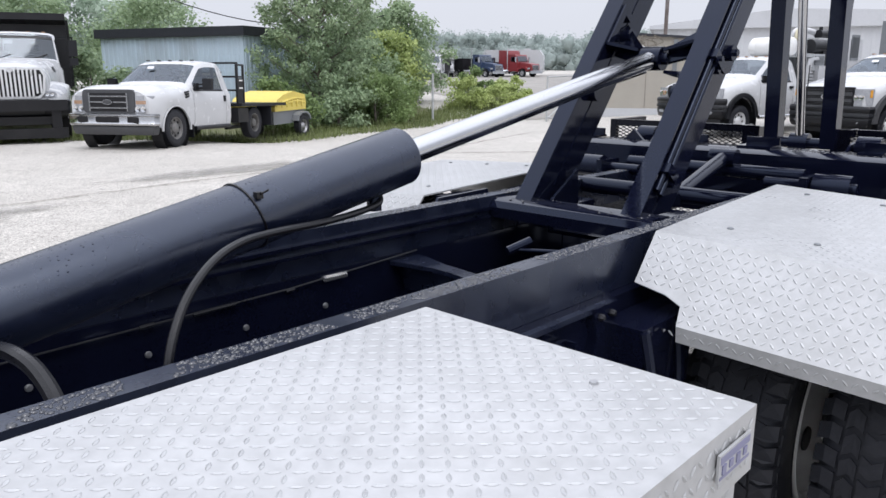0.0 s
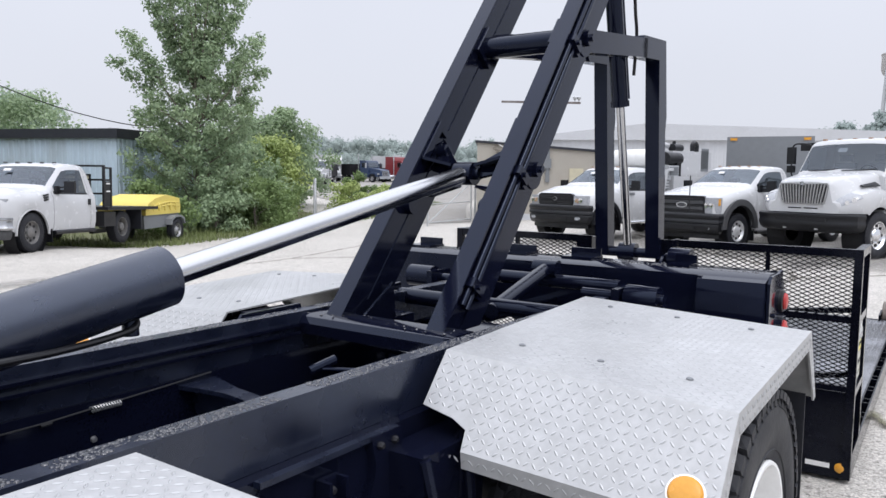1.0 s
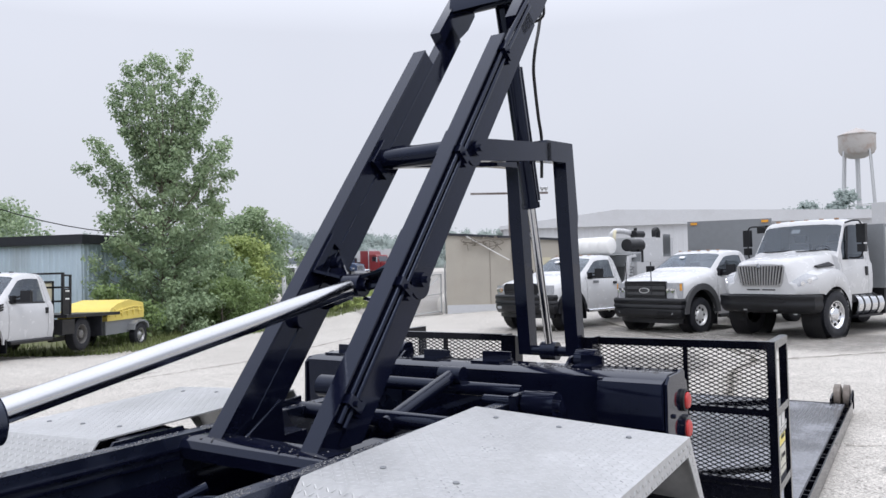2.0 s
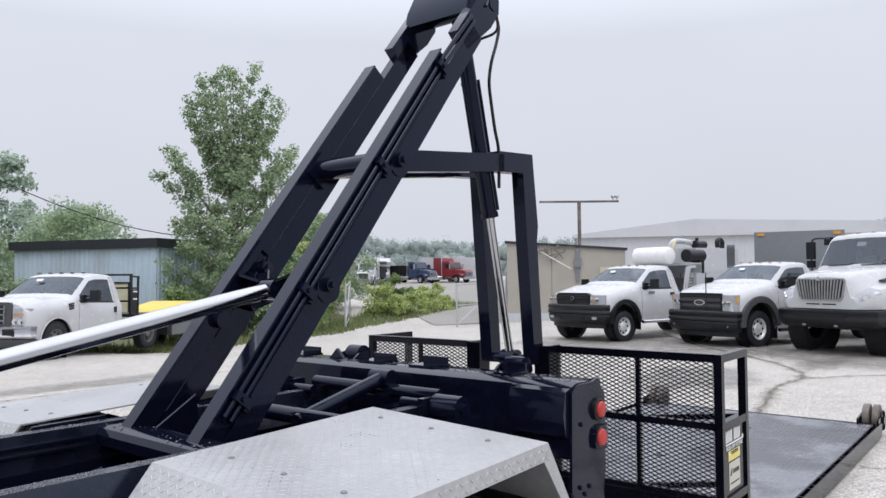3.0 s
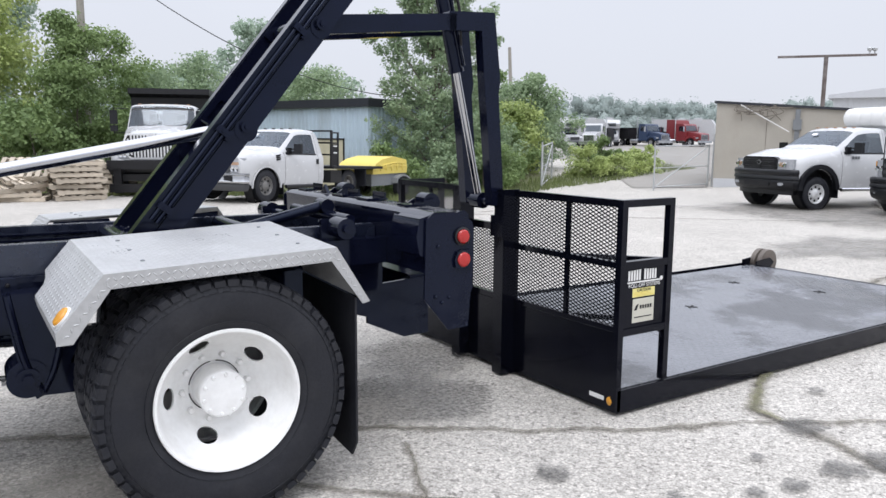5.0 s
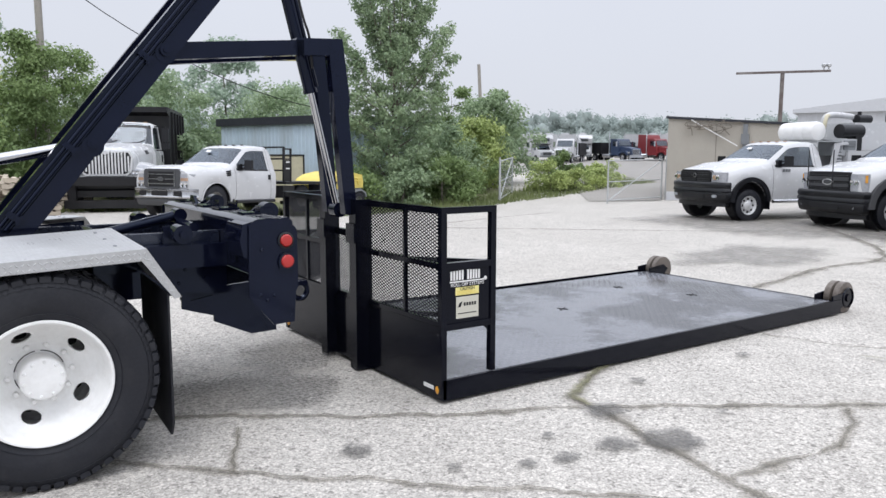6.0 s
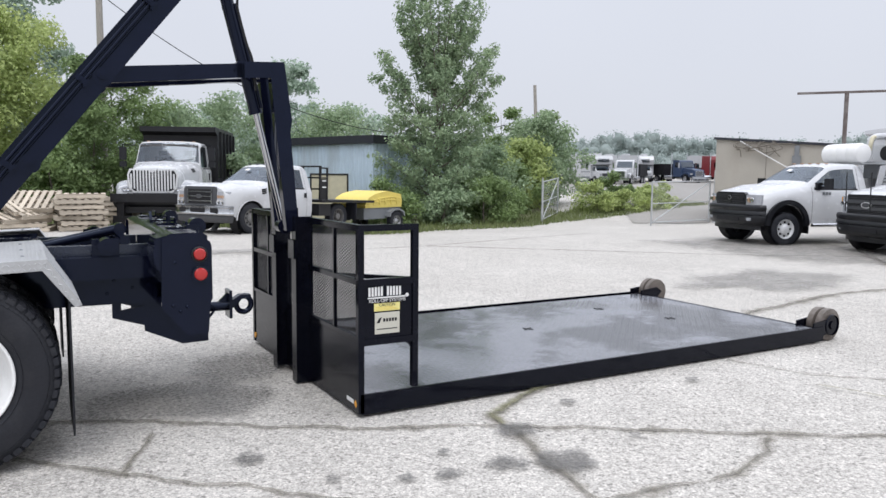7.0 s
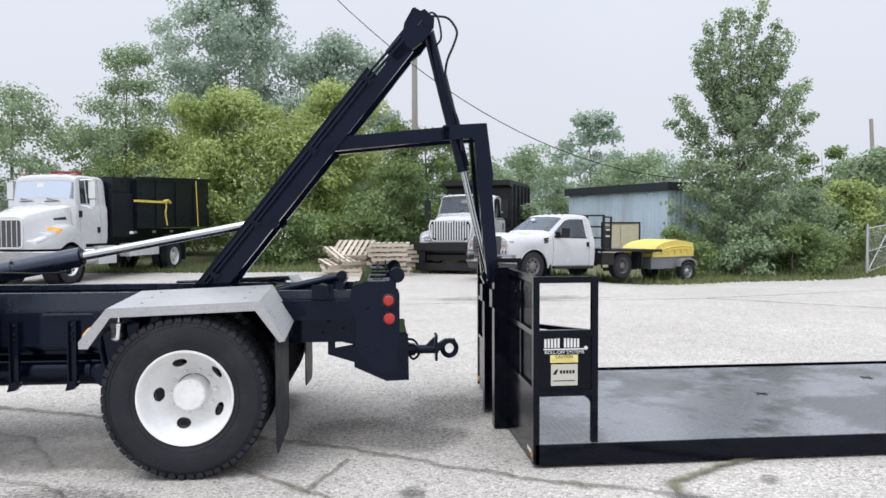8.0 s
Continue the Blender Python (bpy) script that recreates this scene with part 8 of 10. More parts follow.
        bm = B()
        bx(bm, -1.62, -0.70, s * 0.80, s * 1.0, 0.72, 0.895)
        part("door_sill", bm, M_UNDER, v, "", 0.01)
    for k in range(5):
        bm = B()
        bx(bm, -0.90, -0.84, -0.7 + 0.35 * k - 0.04, -0.7 + 0.35 * k + 0.04, roof + 0.025, roof + 0.065)
        part("clearance_lamp", bm, M_LAMP_DIM, cb, "", 0.01)
    cabin(v, -0.42, -1.2, -1.58, 1.0, 1.82, 2.06, 0.88)
    # grille wider at its top, with a notch for the badge
    outline = [(-0.45, 1.135), (0.45, 1.135), (0.50, 1.20), (0.565, 1.54), (0.53, 1.585), (0.10, 1.575), (0.0, 1.535), (-0.10, 1.575), (-0.53, 1.585), (-0.565, 1.54), (-0.50, 1.20)]
    gr = face_plate("grille", bonnet, 1.005, outline, 0.09, M_STEEL, "wide grey grille of upright bars", 0.012)
    # near-black sheet gives the shade behind the upright bars
    face_plate("grille_field", gr, 1.010, [(p * 0.94, 1.36 + (q - 1.36) * 0.90) for p, q in outline], 0.02, M_PRINT_SHADE, "", 0.0)
    for k in range(15):
        f = -1 + 2 * (k + 0.5) / 15
        z1 = 1.558 - 0.045 * max(0.0, 1 - abs(f) * 5)
        bm = B()
        bar(bm, (1.018, 0.445 * f, 1.15), (1.018, 0.53 * f, z1), 0.030, 0.026, (1, 0, 0))
        part("grille_bar", bm, M_STEEL, gr, "", 0.006)
    face_plate("maker_badge", gr, 1.045, [(0.055 * math.cos(q * 0.5236), 1.575 + 0.045 * math.sin(q * 0.5236)) for q in range(12)], 0.04, M_CHROME, "", 0.004)
    # dark strips give the shade of the two air slots
    for a, b in ((-0.34, -0.03), (0.03, 0.34)):
        face_plate("air_slot", bonnet, xf + 0.006, rounded(a, b, 1.04, 1.065, 0.01), 0.02, M_PRINT_SHADE, "", 0.0)
    bm = B()
    moulded(bm, 1.07, 1.13, 0.22, ((-0.16, 0.935), (-0.03, 0.945), (-0.004, 0.925), (0.004, 0.88), (-0.008, 0.855), (-0.012, 0.78), (0.0, 0.755), (-0.006, 0.70), (-0.04, 0.62), (-0.09, 0.575), (-0.15, 0.555), (-0.20, 0.55)), 0.26)
    bp = part("bumper", bm, M_PLASTIC, v, "deep black bowed bumper", 0, 40)
    # dark plate gives the shade of the long bumper slot
    face_plate("bumper_opening", bp, 1.066, rounded(-0.58, 0.58, 0.785, 0.85, 0.025), 0.03, M_PRINT_SHADE, "", 0.0)
    for s in (-1, 1):
        bm = B()
        bx(bm, 1.0, 1.045, s * 0.36 - 0.035, s * 0.36 + 0.035, 0.60, 0.635)
        part("tow_hook", bm, M_STEEL, bp, "", 0.008)
    bm = B()
    bx(bm, -0.25, 0.90, -0.60, 0.60, 0.55, 1.02)
    part("engine_bay", bm, M_PRINT_SHADE, v)
    for s in (-1, 1):
        bm = B()
        bx(bm, -5.6, 0.7, s * 0.36, s * 0.45, 0.72, 0.98)
        part("frame_rail", bm, M_UNDER, v)
        road_wheel(v, -4.3, s * 1.12, 0.50, 0.28, s, rim, True)
        road_wheel(v, -4.3, s * 0.80, 0.50, 0.28, s, rim, True)
        bm = B()
        bx(bm, -3.7, -3.69, s * 0.6, s * 1.15, 0.3, 1.0)
        part("mud_flap", bm, M_RUBBER, v)
    return v


# white flatbed pickup with a dark headboard rack, by the shed
V1 = pickup("white flatbed pickup with chrome-edged grille parked on the grass edge", 2.80, 14.30, 208.6, "old", rim=M_DARKRIM, wheelbase=3.45, pitch=-1.7)
bm = B()
bx(bm, -5.0, -2.55, -1.12, 1.12, 0.80, 0.875)
part("flat_bed", bm, M_DARKBODY, V1, "bare black flat bed", 0.01)
bm = B()
for yy in (-1.0, -0.34, 0.34, 1.0):
    bx(bm, -2.62, -2.56, yy - 0.025, yy + 0.025, 0.875, 1.84)
for z in (1.16, 1.48, 1.80):
    bx(bm, -2.615, -2.565, -1.0, 1.0, z, z + 0.045)
for s in (-1, 1):
    bx(bm, -2.90, -2.85, s * 0.99, s * 1.03, 0.875, 1.80)
    for z in (1.16, 1.48, 1.76):
        bx(bm, -2.88, -2.58, s * 0.995, s * 1.025, z, z + 0.04)
rk = part("headache_rack", bm, M_DARKBODY, V1, "black steel headache rack")
for s in (-1, 1):
    bm = B()
    bx(bm, -2.84, -2.63, min(s * 1.0, s * 1.02), max(s * 1.0, s * 1.02), 0.88, 1.47)
    rp = part("rack_plate", bm, M_DARKBODY, rk)
    for z in (1.22, 1.40):
        bm = B()
        bx(bm, -2.82, -2.66, min(s * 1.021, s * 1.026), max(s * 1.021, s * 1.026), z, z + 0.035)
        part("plate_label", bm, M_LABEL_W, rp)
for s in (-1, 1):
    bm = B()
    bx(bm, -3.0, -2.5, s * 0.7, s * 1.05, 0.42, 0.76)
    part("side_box", bm, M_DARKBODY, V1, "", 0.02)
    bm = B()
    bx(bm, -4.15, -4.12, s * 0.7, s * 1.1, 0.3, 0.795)
    part("mud_flap", bm, M_RUBBER, V1)

# white chassis cab with a tank and hydro gear
V2 = pickup("white pickup cab with black flares, carrying tank and hose gear", 14.05, 6.62, 165, "round", wheelbase=4.2)
bm = B()
bx(bm, -6.0, -2.7, -1.05, 1.05, 0.95, 1.08)
part("service_deck", bm, M_DARKBODY, V2, "", 0.02)
bm = B()
lathe(bm, [(0, -0.78), (0.30, -0.76), (0.36, -0.70), (0.375, -0.5), (0.36, -0.47), (0.375, -0.44), (0.375, -0.1), (0.36, -0.07), (0.375, -0.04), (0.375, 0.3), (0.36, 0.33), (0.375, 0.36), (0.375, 0.62), (0.34, 0.74), (0.28, 0.78), (0, 0.80)], (0, 0, 0), "y", 28)
bm.transform(Matrix.Translation((-2.45, 0.0, 2.212)) @ Matrix.Diagonal((0.68, 0.78, 0.68, 1)))
part("water_tank", bm, M_LABEL_W, V2, "white ribbed water tank")
bm = B()
bx(bm, -2.9, -2.20, -0.9, 0.9, 1.942, 1.957)
part("tank_shelf", bm, M_GALV, V2, "", 0.01)
for s in (-1, 1):
    bm = B()
    prism(bm, [(-2.42, 1.08), (-2.42, 1.20), (-2.58, 1.90), (-2.95, 1.95), (-3.0, 1.88), (-2.72, 1.85), (-2.52, 1.08)], "y", s * 1.03, s * 0.98)
    part("rack_end", bm, M_WHITE, V2, "", 0.008)
    for k in range(9):
        bm = B()
        bx(bm, -2.94 + 0.02 * k, -2.54 + 0.035 * (4 - k) * 0.6, s * 0.98, s * 0.955, 1.12 + 0.083 * k, 1.165 + 0.083 * k)
        part("louvre", bm, M_GALV, V2)
    bm = B()
    bx(bm, -5.9, -3.0, s * 0.62, s * 1.03, 1.085, 1.72)
    part("side_locker", bm, M_WHITE, V2, "", 0.015)
bm = B()
bx(bm, -3.35, -2.85, 0.20, 0.95, 1.60, 2.02)
lo = part("oil_cooler", bm, M_GALV, V2, "grey louvred cooler box", 0.02)
for k in range(3):
    bm = B()
    bx(bm, -3.30, -2.90, 0.951, 0.968, 1.74 + 0.07 * k, 1.835 + 0.07 * k)
    part("cooler_slat", bm, M_GREYBOX, lo)
bm = B()
bx(bm, -5.9, -3.75, -0.95, 0.50, 1.73, 2.46)
gearbox = part("machine_housing", bm, M_WHITE, V2, "white louvred machine housing", 0.03)
for k in range(8):
    bm = B()
    bx(bm, -5.7, -5.3, 0.501, 0.515, 1.88 + 0.07 * k, 2.085 + 0.07 * k)
    part("housing_slat", bm, M_GREYBOX, gearbox)
bm = B()
pipe(bm, curve_pts([(-2.95, 0.25, 2.02), (-2.95, 0.25, 2.45), (-3.02, 0.25, 2.60), (-3.30, 0.22, 2.66), (-4.0, 0.15, 2.62), (-4.4, 0.1, 2.46)], 7), 0.08, 14)
part("suction_pipe", bm, M_WHITE, V2, "fat white suction pipe")
bm = B()
pipe(bm, curve_pts([(-2.80, 0.4, 2.3), (-2.78, 0.45, 2.46), (-2.85, 0.42, 2.60), (-2.98, 0.35, 2.63)], 6), 0.05, 12)
part("tan_hose", bm, M_TAN, V2, "tan flexible hose")
bm = B()
tube(bm, (-2.98, 0.72, 2.22), (-3.68, 0.72, 2.22), 0.18, 24)
part("silencer", bm, M_PLASTIC, V2, "fat black horizontal silencer", 0.05)
bm = B()
bx(bm, -3.62, -3.40, 0.6, 0.86, 1.72, 2.15)
part("silencer_stand", bm, M_PRINT_SHADE, V2, "", 0.01)
bm = B()
tube(bm, (-4.0, 0.3, 2.56), (-4.45, 0.3, 2.56), 0.12, 20)
tube(bm, (-4.1, 0.3, 2.6), (-4.1, 0.3, 2.76), 0.05, 12)
part("air_filter", bm, M_PLASTIC, V2, "", 0.03)
bm = B()
pipe(bm, curve_pts([(-5.2, 0.25, 2.50), (-5.2, 0.25, 2.7), (-5.4, 0.2, 2.76), (-5.6, 0.15, 2.68), (-5.6, 0.15, 2.49)], 6), 0.07, 10)
part("black_hose", bm, M_PLASTIC, V2)
bm = B()
for k in range(3):
    bx(bm, -1.02 - 0.085 * k, -0.955 - 0.085 * k, 1.004, 1.0095, 1.20, 1.27)
part("door_badge", bm, M_GREYBOX, V2)

# white heavy pickup with a black front and a grey box behind
V3 = pickup("white heavy pickup with big black grille and wheel flares", 14.50, 3.42, 159, "new", r=0.42, wheelbase=4.3)
for yy in (-0.62, 0.62):
    bm = B()
    tube(bm, (1.06, yy * 0.6, 0.9), (1.06, yy * 0.6, 1.72), 0.012, 8)
    part("marker_rod", bm, M_PLASTIC, V3)
bm = B()
bx(bm, -6.6, -2.7, -1.1, 1.1, 0.95, 1.7)
part("service_body", bm, M_WHITE, V3, "", 0.03)
bm = B()
tube(bm, (-3.1, 0.9, 1.7), (-3.1, 0.9, 2.45), 0.02, 8)
bx(bm, -3.2, -3.0, 0.7, 1.1, 2.4, 2.6)
part("beacon_mount", bm, M_PLASTIC, V3)

V7 = thing("box_body", (23.6, 3.65, gz(23.6, 3.65)), "dark grey box van body parked behind the pickups", "box truck", "", 190)
bm = B()
bx(bm, -3.0, 3.0, -1.25, 1.25, 0.9, 2.95)
b7 = part("box", bm, M_GREYBOX, V7, "", 0.04)
for yy in (-1.05, 1.05):
    bm = B()
    bx(bm, 3.0, 3.03, yy - 0.10, yy + 0.10, 2.83, 2.91)
    part("marker_lamp", bm, M_AMBER, b7)
for s in (-1, 1):
    road_wheel(V7, -1.8, s * 1.15, 0.48, 0.28, s, M_STEEL)
    road_wheel(V7, 1.8, s * 1.15, 0.48, 0.28, s, M_STEEL)

# white lorry at the end of the row, with a silver body
V4 = day_cab("white bonneted lorry with grey grille and black bumper", 14.02, 0.59, 156, M_CHROME)
bm = B()
bx(bm, -6.0, -1.98, -1.15, 1.15, 1.0, 2.45)
sb = part("service_body", bm, M_GREYBOX, V4, "grey steel service body", 0.02)
for s in (-1, 1):
    # dark block added for the shadow and dark gear under the body
    bm = B()
    bx(bm, -3.55, -2.05, min(s * 0.48, s * 1.08), max(s * 0.48, s * 1.08), 0.42, 0.995)
    part("battery_box", bm, M_UNDER, V4, "", 0.02)
    for k in range(4):
        bm = B()
        bx(bm, -2.95 - 1.0 * k, -2.03 - 1.0 * k, min(s * 1.152, s * 1.166), max(s * 1.152, s * 1.166), 1.06, 2.38)
        dr = part("locker_door", bm, M_GALV, sb, "", 0.008)
        bm = B()
        bx(bm, -2.12 - 1.0 * k, -2.08 - 1.0 * k, min(s * 1.166, s * 1.185), max(s * 1.166, s * 1.185), 1.60, 1.78)
        part("latch", bm, M_PLASTIC, dr)
bm = B()
bx(bm, -12.5, -7.1, -1.28, 1.28, 1.0, 3.30)
cont = solid("container", bm, M_WHITE, "white box container with dark bars of unreadable lettering", "container", bevel=0.03)
cont.matrix_basis = pose(15.6, -1.0, 0.1, 0, 0, 172)

# white lorry with a black tarped dump body, nose to the yard
V5 = heavy("white bonneted lorry with a black tarped dump body", 1.85, 18.3, 248, M_STEEL)
bm = B()
prism(bm, [(-3.0, 1.15), (-3.0, 2.85), (-2.55, 2.95), (-2.55, 3.12), (-6.6, 3.12), (-6.8, 1.2)], "y", -1.22, 1.22)
d5 = part("dump_body", bm, M_DARKBODY, V5, "black ribbed dump body", 0.02)
for k in range(5):
    for s in (-1, 1):
        bm = B()
        bx(bm, -3.5 - 0.75 * k, -3.38 - 0.75 * k, s * 1.22, s * 1.29, 1.2, 3.0)
        part("body_rib", bm, M_DARKBODY, d5, "", 0.01)
bm = B()
bx(bm, 1.12, 1.26, -1.10, 1.10, 0.74, 0.98)
bx(bm, 1.0, 1.2, -0.95, -0.75, 0.10, 0.76)
bx(bm, 1.0, 1.2, 0.75, 0.95, 0.10, 0.76)
bx(bm, 0.98, 1.22, -1.06, 1.06, 0.12, 0.34)
bx(bm, 0.94, 1.06, -0.76, 0.76, 0.42, 0.60)
part("plough_frame", bm, M_DARKBODY, V5, "black plough frame hung below the grille", 0.03)

def tall_cab(label, x, y, turn, rim):
    """A white high-standing lorry with a narrow nose between domed wings and an upright cab, its front axle over (x, y)."""
    v = thing("lorry", (x, y, gz(x, y)), label, "truck", "", turn)
    xf = 0.98
    arch = [(-0.622, 0.51)] + [(-0.62 + 0.06 * k, 0.51 + math.sqrt(max(0.3844 - (-0.62 + 0.06 * k) ** 2, 0))) for k in range(1, 18)]
    hood = Shell(
        [(-0.80, 1.0), (-0.55, 1.06), (-0.30, 1.12), (0.0, 1.16), (0.3, 1.17), (0.55, 1.14), (0.75, 1.06), (0.9, 0.93), (xf, 0.78)],
        [(-0.80, 0.60)] + arch + [(0.46, 0.96), (xf, 0.96)],
        [(-0.80, 1.24), (-0.45, 1.47), (-0.2, 1.57), (0.1, 1.59), (0.4, 1.51), (0.7, 1.36), (0.88, 1.24), (xf, 1.14)],
        [(-0.80, 1.50), (-0.47, 2.11), (-0.40, 2.12), (0.2, 2.02), (0.6, 1.93), (0.85, 1.86), (xf, 1.76)],
        [(-0.80, 0.80), (-0.47, 0.84), (0.2, 0.70), (0.6, 0.58), (0.85, 0.50), (xf, 0.45)], 0.04, 0.7)
    bm = B()
    hood.patch(bm, stations(-0.80, -0.622, -0.62, -0.47, -0.40, 0.40, 0.46, 0.75, 0.9, xf), (0, 11), (1, -1))
    hood.cap(bm, xf)
    bonnet = part("bonnet", bm, M_WHITE, v, "white bonnet with a narrow nose and domed wings", 0, 40)
    def on_side(xx, f, s):
        r = hood.row(xx)
        p = Vector(r[5]).lerp(Vector(r[6]), f)
        return Vector((xx, s * p.x, p.y))
    for s in (-1, 1):
        bm = B()
        hood.patch(bm, stations(0.58, 0.75, 0.9, 0.955), (3, 5), (s,), 0.007)
        hl = part("headlamp", bm, M_LAMP, bonnet, "clear headlamp swept round the wing", 0, 50)
        bm = B()
        hood.patch(bm, stations(0.40, 0.575), (3, 5), (s,), 0.008)
        part("turn_lamp", bm, M_AMBER, hl, "amber turn lens", 0, 50)
        bm = B()
        panel4(bm, [on_side(-0.20, 0.45, s), on_side(0.20, 0.50, s), on_side(0.22, 0.72, s), on_side(-0.18, 0.72, s)], (0.05, s * 0.9, 0.35), 0.014)
        part("bonnet_vent", bm, M_PLASTIC, bonnet, "", 0.004)
        bm = B()
        lathe(bm, [(0.62, s * 0.66), (0.62, s * 1.09)], (0, 0, 0.51), "y", 30)
        part("wheel_well", bm, M_PRINT_SHADE, v)
        road_wheel(v, 0, s * 1.12, 0.51, 0.28, s, rim)
        bm = B()
        bx(bm, -0.82, -0.72, s * 1.16, s * 1.36, 2.32, 2.80)
        bx(bm, -0.82, -0.74, s * 1.18, s * 1.34, 2.08, 2.29)
        part("wing_mirror", bm, M_RIM, v, "bright chromed mirror", 0.03)
        bm = B()
        pipe(bm, curve_pts([(-0.62, s * 0.98, 2.82), (-0.70, s * 1.15, 2.84), (-0.77, s * 1.26, 2.82), (-0.77, s * 1.26, 2.5), (-0.77, s * 1.26, 2.06), (-0.70, s * 1.12, 2.10), (-0.60, s * 1.0, 2.12)], 5), 0.016, 8)
        part("mirror_arm", bm, M_CHROME, v)
    roof = 2.95
    cab = Shell(
        [(-1.86, 0.98), (-1.7, 1.0), (-0.40, 1.0)],
        [(-1.86, 1.05), (-0.40, 1.05)],
        [(-1.86, 2.14), (-0.40, 2.14)],
        [(-1.86, roof - 0.06), (-1.72, roof), (-0.70, roof + 0.01), (-0.57, roof - 0.02), (-0.51, roof - 0.09), (-0.44, 2.23), (-0.40, 2.15)],
        [(-1.86, 0.86), (-1.7, 0.90), (-0.70, 0.91), (-0.51, 0.90), (-0.44, 0.93), (-0.40, 0.93)], 0.05)
    xs = stations(-1.86, -1.72, -1.36, -0.66, -0.57, -0.51, -0.50, -0.448, -0.44, -0.40)
    def glass_side(xx, j):
        return j == 5 and -1.36 < xx < -0.66
    def glass_front(xx, j):
        return j >= 8 and -0.50 < xx < -0.448
    bm = B()
    cab.patch(bm, xs, (0, 11), (1, -1), 0.0, lambda xx, j: glass_side(xx, j) or glass_front(xx, j))
    cab.cap(bm, -1.86)
    cab.cap(bm, -0.40)
    cb = part("cab", bm, M_WHITE, v, "white upright cab", 0, 40)
    bm = B()
    cab.patch(bm, xs, (8, 11), (1, -1), -0.004, lambda xx, j: not glass_front(xx, j))
    part("windscreen", bm, M_GLASS_L, cb, "", 0, 60)
    bm = B()
    panel4(bm, [(-0.478, -0.22, 2.64), (-0.478, -0.02, 2.64), (-0.488, -0.02, 2.75), (-0.488, -0.22, 2.75)], (1, 0, 0.1), 0.002)
    part("window_sticker", bm, M_LABEL_W, cb)
    bm = B()
    pipe(bm, [(-0.40, 0.05, 2.24), (-0.41, 0.5, 2.25), (-0.42, 0.1, 2.32)], 0.012, 6)
    pipe(bm, [(-0.40, -0.72, 2.24), (-0.41, -0.3, 2.25), (-0.42, -0.7, 2.32)], 0.012, 6)
    part("wiper", bm, M_PLASTIC, cb)
    for s in (-1, 1):
        bm = B()
        cab.patch(bm, xs, (5, 6), (s,), -0.006, lambda xx, j: not glass_side(xx, j))
        part("side_window", bm, M_GLASS, cb)
        bm = B()
        bar(bm, (-0.90, s * 0.99, 2.17), (-0.90, s * 0.915, 2.84), 0.03, 0.02)
        part("quarter_post", bm, M_WHITE, cb)
        bm = B()
        cab.patch(bm, stations(-0.57, -0.555), (0, 5), (s,), 0.002)
        cab.patch(bm, stations(-1.505, -1.49), (0, 7), (s,), 0.002)
        part("door_seam", bm, M_GREYBOX, cb, kind="stuff")
        bm = B()
        bx(bm, -1.44, -1.35, s * 0.99, s * 1.03, 1.36, 1.52)
        part("door_handle", bm, M_PLASTIC, cb, "", 0.015)
        bm = B()
        bx(bm, -0.60, -0.52, s * 0.99, s * 1.05, 1.80, 1.98)
        part("hinge_cover", bm, M_PLASTIC, cb, "", 0.02)
        bm = B()
        tube(bm, (-1.15, s * 0.84, 0.72), (-0.66, s * 0.84, 0.72), 0.28, 26)
        part("air_tank", bm, M_CHROME, v, "bright aluminium tank", 0.02)
        bm = B()
        bx(bm, -2.10, -1.22, s * 0.62, s * 1.10, 0.46, 0.98)
        part("step_locker", bm, M_WHITE, v, "white step locker", 0.03)
        bm = B()
        bx(bm, -4.45, -2.75, s * 0.80, s * 1.12, 0.62, 1.02)
        part("side_box", bm, M_WHITE, v, "white side locker", 0.03)
    for k in range(5):
        bm = B()
        bx(bm, -0.72, -0.62, -0.76 + 0.38 * k - 0.07, -0.76 + 0.38 * k + 0.07, roof + 0.02, roof + 0.075)
        part("clearance_lamp", bm, M_LAMP_DIM, cb, "", 0.02)
    cabin(v, -0.52, -1.3, -1.78, 1.25, 2.16, 2.45, 0.85)
    gr = face_plate("grille", bonnet, 1.005, rounded(-0.45, 0.45, 0.98, 1.76, 0.10), 0.09, M_RIM, "tall bright grille with upright bars", 0.012)
    face_plate("grille_field", gr, 1.010, rounded(-0.40, 0.40, 1.02, 1.71, 0.07), 0.02, M_GRILLE, "", 0.0)
    for k in range(5):
        bm = B()
        bx(bm, 1.005, 1.022, -0.30 + 0.15 * k - 0.008, -0.30 + 0.15 * k + 0.008, 1.03, 1.70)
        part("grille_bar", bm, M_RIM, gr, "", 0.004)
    bm = B()
    moulded(bm, 1.10, 1.14, 0.20, ((-0.14, 0.90), (-0.02, 0.905), (0.004, 0.885), (0.006, 0.74), (0.0, 0.60), (-0.03, 0.55), (-0.14, 0.545)), 0.22)
    part("bumper", bm, M_BUMPER, v, "broad chrome bumper", 0, 40)
    bm = B()
    bx(bm, -0.30, 0.92, -0.60, 0.60, 0.55, 1.10)
    part("engine_bay", bm, M_PRINT_SHADE, v)
    for s in (-1, 1):
        bm = B()
        bx(bm, -7.4, 0.7, s * 0.36, s * 0.45, 0.85, 1.20)
        part("frame_rail", bm, M_UNDER, v)
        for out in (1.12, 0.80):
            road_wheel(v, -5.48, s * out, 0.51, 0.28, s, rim, True)
        bm = B()
        bx(bm, -6.16, -6.14, s * 0.6, s * 1.15, 0.35, 1.15)
        part("mud_flap", bm, M_RUBBER, v)
    return v


# white lorry with a black roll-off bin
V6 = tall_cab("white high-cab lorry with domed wings carrying a black bin", -10.11, 15.29, -104.6, M_RIM)
bm = B()
